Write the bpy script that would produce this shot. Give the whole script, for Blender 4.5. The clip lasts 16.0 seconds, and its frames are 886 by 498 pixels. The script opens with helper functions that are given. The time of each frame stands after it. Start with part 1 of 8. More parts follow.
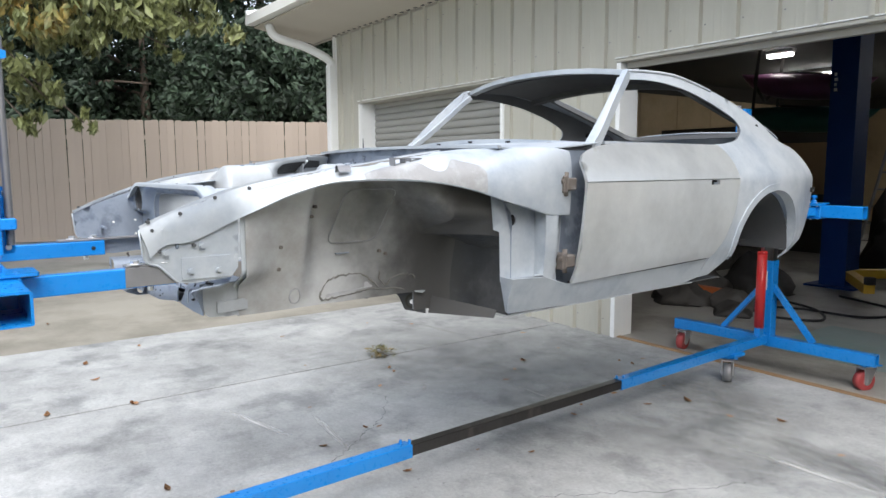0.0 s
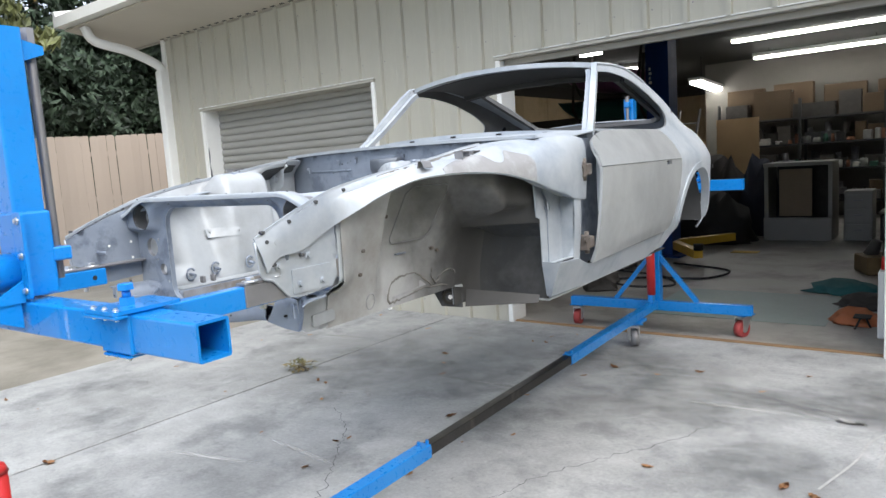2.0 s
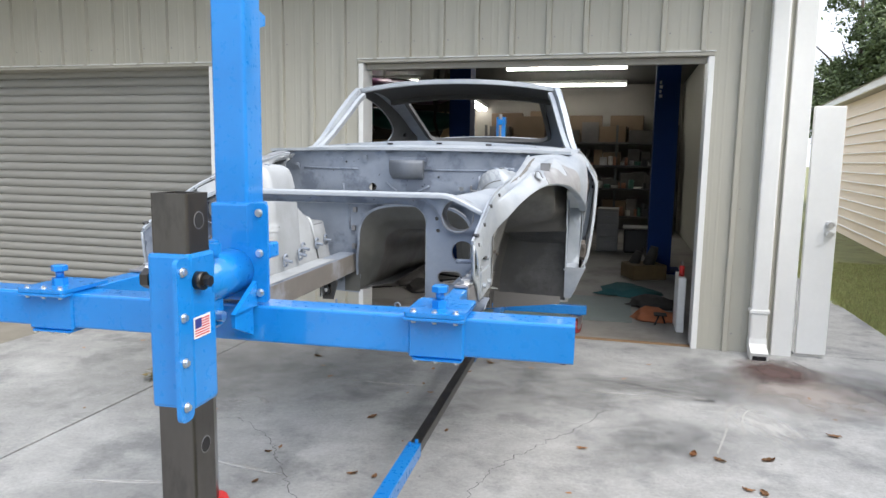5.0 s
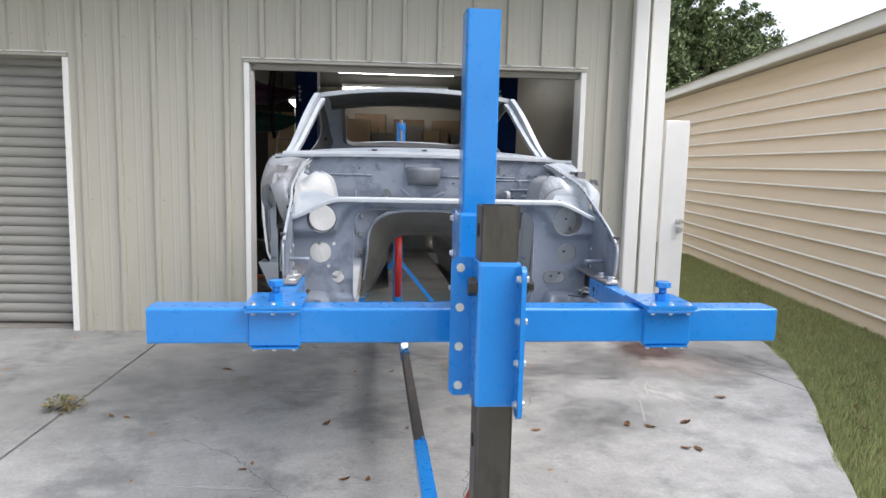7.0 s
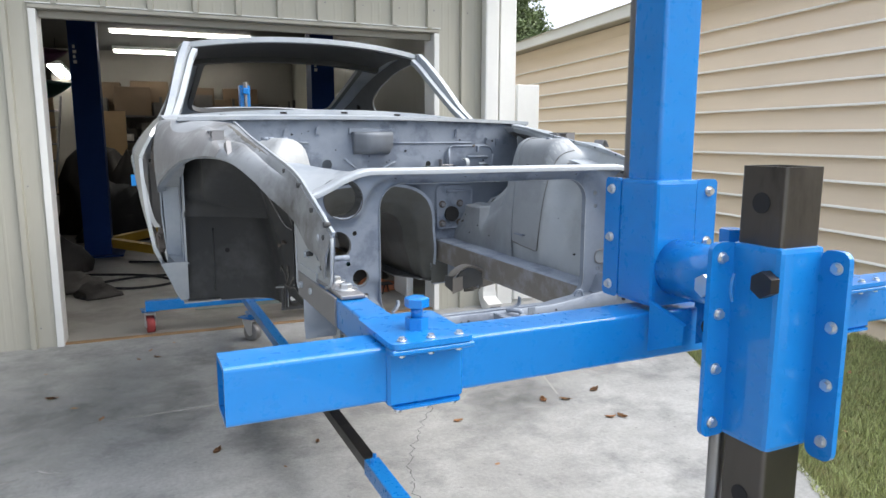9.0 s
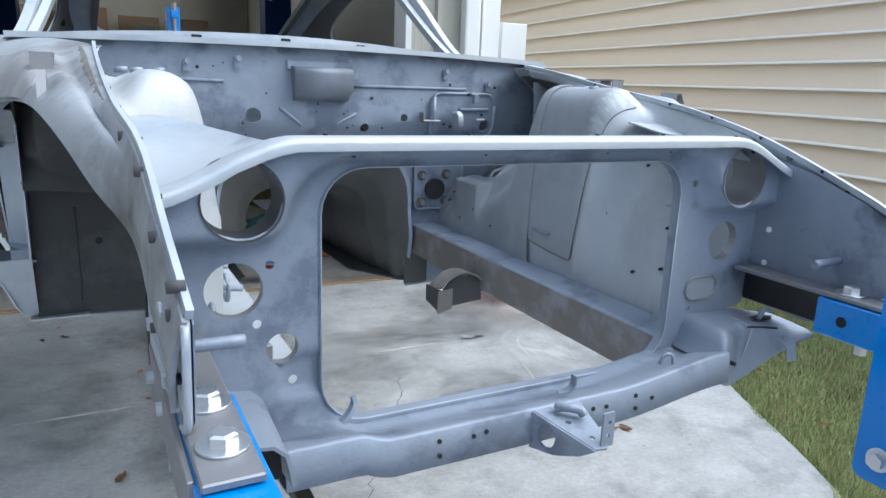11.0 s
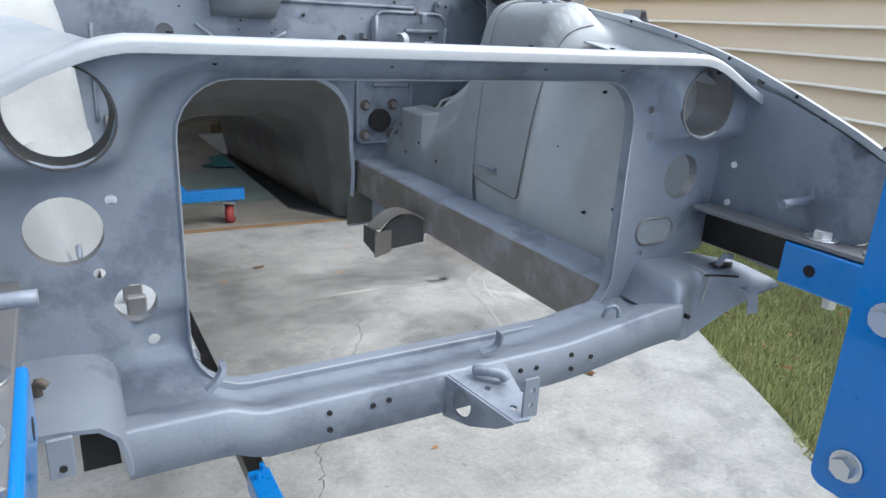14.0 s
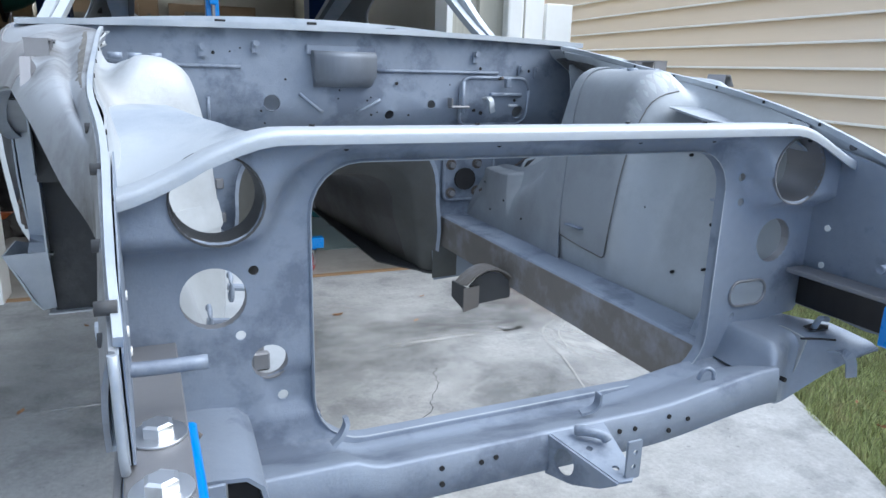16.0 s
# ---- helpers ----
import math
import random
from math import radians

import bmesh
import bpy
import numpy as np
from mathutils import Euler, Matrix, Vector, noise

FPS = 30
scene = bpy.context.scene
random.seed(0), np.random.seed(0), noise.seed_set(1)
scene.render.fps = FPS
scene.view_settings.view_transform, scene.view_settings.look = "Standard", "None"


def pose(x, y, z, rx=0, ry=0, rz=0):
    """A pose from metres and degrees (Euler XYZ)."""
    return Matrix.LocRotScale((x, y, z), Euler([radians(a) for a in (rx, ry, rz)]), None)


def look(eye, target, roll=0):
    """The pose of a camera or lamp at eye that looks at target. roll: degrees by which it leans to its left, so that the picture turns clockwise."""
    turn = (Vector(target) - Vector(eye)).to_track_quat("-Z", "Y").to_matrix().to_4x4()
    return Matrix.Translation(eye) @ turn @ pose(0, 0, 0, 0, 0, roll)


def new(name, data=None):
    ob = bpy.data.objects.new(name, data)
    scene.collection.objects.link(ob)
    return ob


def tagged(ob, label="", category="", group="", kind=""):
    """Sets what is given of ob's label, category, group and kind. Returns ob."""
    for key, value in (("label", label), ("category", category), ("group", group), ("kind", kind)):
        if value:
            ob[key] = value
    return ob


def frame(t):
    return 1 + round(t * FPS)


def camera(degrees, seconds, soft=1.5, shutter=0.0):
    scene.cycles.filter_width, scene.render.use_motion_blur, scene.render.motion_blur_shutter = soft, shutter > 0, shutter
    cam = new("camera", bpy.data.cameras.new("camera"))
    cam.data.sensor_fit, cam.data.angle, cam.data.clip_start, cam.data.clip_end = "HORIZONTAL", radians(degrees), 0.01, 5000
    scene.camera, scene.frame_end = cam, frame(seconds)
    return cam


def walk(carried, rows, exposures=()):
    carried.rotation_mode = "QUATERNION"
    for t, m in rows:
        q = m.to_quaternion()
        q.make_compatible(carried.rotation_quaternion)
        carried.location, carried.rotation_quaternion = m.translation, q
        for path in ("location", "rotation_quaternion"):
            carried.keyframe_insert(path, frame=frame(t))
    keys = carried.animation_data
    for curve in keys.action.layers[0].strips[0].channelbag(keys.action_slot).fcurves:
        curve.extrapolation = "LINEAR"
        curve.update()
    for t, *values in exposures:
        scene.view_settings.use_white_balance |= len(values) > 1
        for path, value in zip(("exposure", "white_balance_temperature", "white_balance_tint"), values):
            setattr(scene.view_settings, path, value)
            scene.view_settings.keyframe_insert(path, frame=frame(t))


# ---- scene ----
cam = camera(65.7, 16.0)
PATH = [
    (0, (0.322, 0.182, 1.533), (-1.29, 1.342, 1.298), -0.2),
    (0.5, (0.16, 0.075, 1.513), (-1.371, 1.35, 1.341), 0.6),
    (1, (0.018, -0.063, 1.516), (-1.417, 1.316, 1.316), 0.0),
    (1.5, (-0.119, -0.314, 1.524), (-1.449, 1.158, 1.274), -0.6),
    (2, (-0.3, -0.466, 1.526), (-1.511, 1.107, 1.283), -3.8),
    (2.3, (-0.449, -0.568, 1.544), (-1.577, 1.064, 1.286), -3.9),
    (2.5, (-0.538, -0.587, 1.556), (-1.577, 1.093, 1.242), -3.2),
    (3, (-0.766, -0.769, 1.568), (-1.584, 1.037, 1.306), -2.9),
    (3.5, (-0.921, -0.895, 1.572), (-1.691, 0.937, 1.343), -2.5),
    (4, (-1.067, -0.956, 1.566), (-1.744, 0.913, 1.346), -2.4),
    (4.2, (-1.123, -0.978, 1.572), (-1.778, 0.895, 1.32), -1.4),
    (6.3, (-1.962, -1.269, 1.581), (-2.063, 0.713, 1.337), 0.6),
    (6.5, (-2.082, -1.298, 1.577), (-2.113, 0.685, 1.323), 0.5),
    (7, (-2.342, -1.314, 1.589), (-2.22, 0.667, 1.341), 1.3),
    (7.5, (-2.546, -1.217, 1.574), (-2.327, 0.757, 1.344), 0.4),
    (8, (-2.734, -1.092, 1.566), (-2.307, 0.846, 1.318), 1.7),
    (8.2, (-2.816, -1.018, 1.558), (-2.327, 0.902, 1.284), 0.7),
    (8.5, (-2.91, -0.921, 1.564), (-2.25, 0.939, 1.236), 1.5),
    (8.8, (-2.947, -0.793, 1.544), (-2.190, 1.031, 1.230), 1.6),
    (9, (-2.949, -0.682, 1.547), (-2.205, 1.147, 1.228), 0.1),
    (9.2, (-2.954, -0.606, 1.544), (-2.173, 1.206, 1.216), 1.2),
    (11.3, (-2.665, 0.108, 1.54), (-1.814, 1.849, 1.047), 1.9),
    (11.5, (-2.65, 0.122, 1.538), (-1.788, 1.851, 1.022), 1.5),
    (12, (-2.602, 0.132, 1.525), (-1.853, 1.893, 0.945), 2.5),
    (12.3, (-2.584, 0.141, 1.515), (-1.833, 1.894, 0.914), 2.6),
    (12.5, (-2.58, 0.147, 1.508), (-1.811, 1.887, 0.891), 2.9),
    (13, (-2.576, 0.156, 1.497), (-1.805, 1.88, 0.839), 3.1),
    (13.5, (-2.571, 0.156, 1.499), (-1.758, 1.867, 0.856), 3.3),
    (14, (-2.56, 0.148, 1.504), (-1.683, 1.831, 0.874), 3.1),
    (14.5, (-2.546, 0.142, 1.511), (-1.622, 1.814, 0.918), 3.0),
    (15, (-2.537, 0.144, 1.51), (-1.655, 1.842, 0.927), 2.2),
    (15.5, (-2.539, 0.14, 1.533), (-1.725, 1.885, 0.993), 1.9),
    (16, (-2.619, 0.124, 1.541), (-1.911, 1.923, 1.029), 1.6),
]
walk(cam, [(t, look(e, g, r)) for t, e, g, r in PATH],
     exposures=[(0, 1.35, 6400, 10), (1.5, 1.33, 6400, 10), (4, 1.28, 6500, 10), (7, 1.17, 6650, 13), (9, 1.28, 6600, 10), (11.5, 1.19, 5800, 7), (13, 1.19, 5800, 7), (14, 1.23, 6350, 8), (14.8, 1.23, 6050, 8), (16, 1.22, 5800, 8)])

# ---- light ----
world = bpy.data.worlds.new("sky")
scene.world = world
world.use_nodes = True
_wn = world.node_tree
_sky = _wn.nodes.new("ShaderNodeTexSky")
_sky.sky_type = 'NISHITA'
_sky.sun_disc = False
_sky.sun_elevation = radians(50)
_sky.sun_rotation = radians(120)
_sky.air_density = 1.0
_sky.dust_density = 4.0
_sky.ozone_density = 1.0
_soft = _wn.nodes.new("ShaderNodeMix")
_soft.data_type = 'RGBA'
_soft.inputs[0].default_value = 0.70
_soft.inputs[7].default_value = (7.9, 8.6, 9.9, 1)
_wn.links.new(_sky.outputs[0], _soft.inputs[6])
_wn.links.new(_soft.outputs[2], _wn.nodes["Background"].inputs[0])
_wn.nodes["Background"].inputs[1].default_value = 0.088
_sun = bpy.data.lights.new("sun", 'SUN')
_sun.energy = 1.9
_sun.angle = radians(60)
_sun.color = (1.0, 0.97, 0.92)
sun = new("sun", _sun)
sun.matrix_world = look((8, -3.9, 10.5), (0, 0, 0))
scene.view_settings.exposure = 1.12

# ---- helpers of this scene ----
from mathutils.geometry import delaunay_2d_cdt

CAR = pose(-2.159, 0, 0, 0, 0, 2.445)      # frame of car and stands: u across, v back along the car, z up
I4 = Matrix.Identity(4)


def thing(name, label, category, m=I4, group="", kind=""):
    ob = new(name)
    ob.empty_display_size = 0.2
    ob.matrix_world = m
    return tagged(ob, label, category, group, kind)


def mesh_of(bm, name, mat):
    me = bpy.data.meshes.new(name)
    bm.to_mesh(me)
    bm.free()
    if mat:
        me.materials.append(mat)
    return me


def part(name, bm, mat, parent=None, label=""):
    ob = new(name, mesh_of(bm, name, mat))
    if parent:
        ob.parent = parent
    return tagged(ob, label)


def pieces(name, bm, mat, parent=None, label=""):
    """Links each separate piece of bm (touching boxes count as one) as a part of its own."""
    bm.verts.ensure_lookup_table()
    seen, isl = set(), []
    for v in bm.verts:
        if v.index in seen:
            continue
        st, got = [v], []
        seen.add(v.index)
        while st:
            q = st.pop()
            got.append(q)
            for e in q.link_edges:
                o = e.other_vert(q)
                if o.index not in seen:
                    seen.add(o.index)
                    st.append(o)
        a = np.array([q.co for q in got])
        isl.append([a.min(0) - 1e-4, a.max(0) + 1e-4, {q.index for q in got}])
    done = False
    while not done:
        done = True
        for i in range(len(isl)):
            for j in range(i + 1, len(isl)):
                if (isl[i][0] <= isl[j][1]).all() and (isl[j][0] <= isl[i][1]).all():
                    isl[i] = [np.minimum(isl[i][0], isl[j][0]), np.maximum(isl[i][1], isl[j][1]), isl[i][2] | isl[j][2]]
                    del isl[j]
                    done = False
                    break
            if not done:
                break
    for lo, hi, ids in isl:
        nb = bmesh.new()
        mp = {}
        for k in sorted(ids):
            mp[k] = nb.verts.new(bm.verts[k].co)
        for f in bm.faces:
            if f.verts[0].index in ids:
                g = nb.faces.new([mp[q.index] for q in f.verts])
                g.smooth = f.smooth
        part(name, nb, mat, parent, label)
    bm.free()


def structure(name, bm, mat, label, category, kind="structure"):
    return tagged(part(name, bm, mat), label, category, kind=kind)


def shared(name, me, parent, m=I4):
    ob = new(name, me)
    ob.parent = parent
    ob.matrix_local = m
    return ob


def box(bm, lo, hi, bevel=0.0, m=None, seg=1):
    """An axis-aligned box from corner lo to corner hi."""
    c = [(a + b) / 2 for a, b in zip(lo, hi)]
    d = [abs(b - a) for a, b in zip(lo, hi)]
    mm = Matrix.Translation(c) @ Matrix.Diagonal((*d, 1))
    if m is not None:
        mm = m @ mm
    r = bmesh.ops.create_cube(bm, size=1, matrix=mm)
    if bevel:
        ed = list({e for v in r["verts"] for e in v.link_edges})
        bmesh.ops.bevel(bm, geom=ed, offset=bevel, segments=seg, profile=0.6, affect='EDGES')
    return bm


def boxbm(lo, hi, bevel=0.0, m=None, seg=1):
    return box(bmesh.new(), lo, hi, bevel, m, seg)


def cyl(bm, a, b, r, r2=None, n=16, caps=True):
    a, b = Vector(a), Vector(b)
    d = b - a
    q = d.to_track_quat("Z", "Y").to_matrix().to_4x4()
    g = bmesh.ops.create_cone(bm, cap_ends=caps, segments=n, radius1=r, radius2=r if r2 is None else r2, depth=d.length,
                              matrix=Matrix.Translation((a + b) / 2) @ q)
    for v in g["verts"]:
        for f in v.link_faces:
            f.smooth = len(f.verts) == 4 and n > 8
    return bm


def cylbm(a, b, r, r2=None, n=16, caps=True):
    return cyl(bmesh.new(), a, b, r, r2, n, caps)


def cr(pts, n=8, closed=False):
    """Catmull-Rom through points of any dimension, n steps a span."""
    p = [np.array(q, float) for q in pts]
    k = len(p)
    out = []
    for i in range(k if closed else k - 1):
        a, b = p[i], p[(i + 1) % k]
        z = p[i - 1] if (closed or i) else 2 * a - b
        c = p[(i + 2) % k] if (closed or i + 2 < k) else 2 * b - a
        for j in range(n):
            s = j / n
            out.append(0.5 * ((2 * a) + (b - z) * s + (2 * z - 5 * a + 4 * b - c) * s * s + (3 * a - z - 3 * b + c) * s ** 3))
    if not closed:
        out.append(p[-1])
    return out


def key(pts):
    """A smooth function of one number through (x, y) pairs."""
    c = cr(pts, 12)
    xs, ys = [q[0] for q in c], [q[1] for q in c]
    return lambda x: float(np.interp(x, xs, ys))


def sstep(a, b, x):
    s = min(1, max(0, (x - a) / (b - a)))
    return s * s * (3 - 2 * s)


def rounded(x0, x1, y0, y1, r, n=5):
    rr = r if isinstance(r, (tuple, list)) else (r,) * 4
    out = []
    for (cx, cy, a0), q in zip(((x1, y1, 0), (x0, y1, 90), (x0, y0, 180), (x1, y0, 270)), rr):
        sx, sy = (-1 if cx == x1 else 1), (-1 if cy == y1 else 1)
        for i in range(n + 1):
            a = radians(a0 + 90 * i / n)
            out.append((cx + sx * q + q * math.cos(a), cy + sy * q + q * math.sin(a)))
    return out


def circle(x, y, r, n=20, ry=None):
    return [(x + r * math.cos(2 * math.pi * i / n), y + (ry or r) * math.sin(2 * math.pi * i / n)) for i in range(n)]


def inside(px, py, poly):
    poly = np.array(poly)
    x, y = poly[:, 0], poly[:, 1]
    x2, y2 = np.roll(x, -1), np.roll(y, -1)
    px, py = np.asarray(px)[:, None], np.asarray(py)[:, None]
    with np.errstate(divide='ignore', invalid='ignore'):
        hit = ((y > py) != (y2 > py)) & (px < (x2 - x) * (py - y) / (y2 - y) + x)
    return hit.sum(1) % 2 == 1


def resample(poly, step):
    out = []
    for a, b in zip(poly, poly[1:] + poly[:1]):
        a, b = np.array(a, float), np.array(b, float)
        d = np.linalg.norm(b - a)
        if d < 1e-6:
            continue
        k = max(1, int(math.ceil(d / step)))
        out += [tuple(a + (b - a) * i / k) for i in range(k)]
    return out


def skin(verts, faces, thick, smooth=True, flip=False):
    """A sheet of that thickness, its second side along the first one's normals, with a closed rim."""
    bm = bmesh.new()
    vs = [bm.verts.new(v) for v in verts]
    for f in faces:
        try:
            fc = bm.faces.new([vs[i] for i in (reversed(f) if flip else f)])
            fc.smooth = smooth
        except ValueError:
            pass
    for v in [v for v in bm.verts if not v.link_faces]:
        bm.verts.remove(v)
    bm.normal_update()
    if thick:
        front, rim = list(bm.faces), [e for e in bm.edges if e.is_boundary]
        back = {v: bm.verts.new(v.co - v.normal * thick) for v in list(bm.verts)}
        for f in front:
            nf = bm.faces.new([back[v] for v in reversed(f.verts)])
            nf.smooth = smooth
        for e in rim:
            l = e.link_loops[0]
            a, b = l.vert, l.link_loop_next.vert
            q = [bm.verts.new(c.co) for c in (b, a, back[a], back[b])]
            bm.faces.new(q)
    return bm


def sheet(outline, holes, f, step=0.05, thick=0.002, smooth=True, flip=False):
    """A sheet cut to a flat outline with holes, laid into space by f(a, b)."""
    loops = [resample(list(outline), step)] + [resample(list(h), step) for h in holes]
    pts, edges = [], []
    for lp in loops:
        k = len(pts)
        pts += lp
        edges += [(k + i, k + (i + 1) % len(lp)) for i in range(len(lp))]
    arr = np.array(pts)
    x0, y0 = arr.min(0)
    x1, y1 = arr.max(0)
    gx, gy = np.meshgrid(np.arange(x0 + step / 2, x1, step), np.arange(y0 + step / 2, y1, step * 0.87))
    gx[1::2] += step / 2
    gx, gy = gx.ravel(), gy.ravel()
    ok = inside(gx, gy, loops[0])
    for h in loops[1:]:
        ok &= ~inside(gx, gy, h)
    gx, gy = gx[ok], gy[ok]
    if len(gx):
        d = np.full(len(gx), 1e9)
        for p in arr:
            d = np.minimum(d, (gx - p[0]) ** 2 + (gy - p[1]) ** 2)
        near = d > (0.45 * step) ** 2
        pts += list(zip(gx[near].tolist(), gy[near].tolist()))
    vo, _, fo, *_ = delaunay_2d_cdt([Vector(p) for p in pts], edges, [], 0, 1e-6)
    fo = [f3 for f3 in fo]
    cen = np.array([[sum(vo[i].x for i in t) / 3, sum(vo[i].y for i in t) / 3] for t in fo])
    ok = inside(cen[:, 0], cen[:, 1], loops[0])
    for h in loops[1:]:
        ok &= ~inside(cen[:, 0], cen[:, 1], h)
    return skin([f(v.x, v.y) for v in vo], [t for t, k in zip(fo, ok) if k], thick, smooth, flip)


def grid(f, nu, nv, thick=0.002, smooth=True, flip=False, keep=None):
    """A sheet over a grid of s, t from 0 to 1, laid into space by f(s, t)."""
    vs = [f(i / nu, j / nv) for j in range(nv + 1) for i in range(nu + 1)]
    fs = [(j * (nu + 1) + i, j * (nu + 1) + i + 1, (j + 1) * (nu + 1) + i + 1, (j + 1) * (nu + 1) + i)
          for j in range(nv) for i in range(nu)]
    if keep:
        fs = [q for q in fs if keep(sum((Vector(vs[i]) for i in q), Vector()) / 4)]
    return skin(vs, fs, thick, smooth, flip)


def sweep(path, w, h, side=(1, 0, 0), n=1, closed=False, bm=None, taper=None):
    """A bar of section w by h along a path of points; w lies along side."""
    bm = bm or bmesh.new()
    path = [Vector(p) for p in path]
    rings = []
    for i, p in enumerate(path):
        d = (path[min(i + 1, len(path) - 1)] - path[max(i - 1, 0)]).normalized()
        s = (Vector(side) - d * d.dot(Vector(side))).normalized()
        t = d.cross(s)
        k = taper(i / (len(path) - 1)) if taper else 1
        rings.append([bm.verts.new(p + s * a * w * k / 2 + t * b * h * k / 2) for a, b in ((-1, -1), (1, -1), (1, 1), (-1, 1))])
    for a, b in zip(rings, rings[1:]):
        for j in range(4):
            f = bm.faces.new((a[j], a[(j + 1) % 4], b[(j + 1) % 4], b[j]))
    bm.faces.new(list(reversed(rings[0])))
    bm.faces.new(rings[-1])
    return bm


def pipe(path, r, n=10, bm=None):
    bm = bm or bmesh.new()
    path = [Vector(p) for p in path]
    rings = []
    up = Vector((0.13, 0.31, 0.94))
    for i, p in enumerate(path):
        d = (path[min(i + 1, len(path) - 1)] - path[max(i - 1, 0)]).normalized()
        s = d.cross(up).normalized()
        t = d.cross(s)
        rr = r(i / (len(path) - 1)) if callable(r) else r
        rings.append([bm.verts.new(p + (s * math.cos(2 * math.pi * k / n) + t * math.sin(2 * math.pi * k / n)) * rr) for k in range(n)])
    for a, b in zip(rings, rings[1:]):
        for j in range(n):
            f = bm.faces.new((a[j], a[(j + 1) % n], b[(j + 1) % n], b[j]))
            f.smooth = True
    bm.faces.new(list(reversed(rings[0])))
    bm.faces.new(rings[-1])
    bmesh.ops.recalc_face_normals(bm, faces=bm.faces[:])
    return bm


def hollow(lo, hi, axis, wall=0.006, bevel=0.004):
    """A square tube open at both ends of its axis."""
    k = "xyz".index(axis)
    o = [i for i in range(3) if i != k]

    def ring(inset):
        r = rounded(lo[o[0]] + inset, hi[o[0]] - inset, lo[o[1]] + inset, hi[o[1]] - inset, max(0.002, bevel - inset * 0.5), 3)
        return r
    out, inn = ring(0), ring(wall)
    bm = bmesh.new()
    L = []
    for poly in (out, inn):
        for e in (lo[k], hi[k]):
            row = []
            for a, b in poly:
                c = [0, 0, 0]
                c[k], c[o[0]], c[o[1]] = e, a, b
                row.append(bm.verts.new(c))
            L.append(row)
    n = len(out)
    for j in range(n):
        q = (j + 1) % n
        bm.faces.new((L[0][j], L[0][q], L[1][q], L[1][j]))
        bm.faces.new((L[2][q], L[2][j], L[3][j], L[3][q]))
        bm.faces.new((L[0][q], L[0][j], L[2][j], L[2][q]))
        bm.faces.new((L[1][j], L[1][q], L[3][q], L[3][j]))
    bmesh.ops.recalc_face_normals(bm, faces=bm.faces[:])
    return bm


def clip_z(poly, z, above):
    """Cuts a polygon along a height; keeps the part above or below."""
    out = []
    k = 1 if above else -1
    for a, b in zip(poly, poly[1:] + poly[:1]):
        ia, ib = k * (a[1] - z) >= 0, k * (b[1] - z) >= 0
        if ia:
            out.append(tuple(a))
        if ia != ib:
            t = (z - a[1]) / (b[1] - a[1])
            out.append((a[0] + (b[0] - a[0]) * t, z))
    return out


def hexbolt(bm, p, d, r=0.011, h=0.008, washer=True):
    """A hexagon head with a washer at p, standing out along d."""
    p, d = Vector(p), Vector(d).normalized()
    if washer:
        cyl(bm, p, p + d * 0.0025, r * 1.45, n=16)
        p = p + d * 0.0025
    cyl(bm, p, p + d * h, r, n=6)
    return bm


def boltbm(p, d, r=0.011, h=0.008, washer=True):
    return hexbolt(bmesh.new(), p, d, r, h, washer)


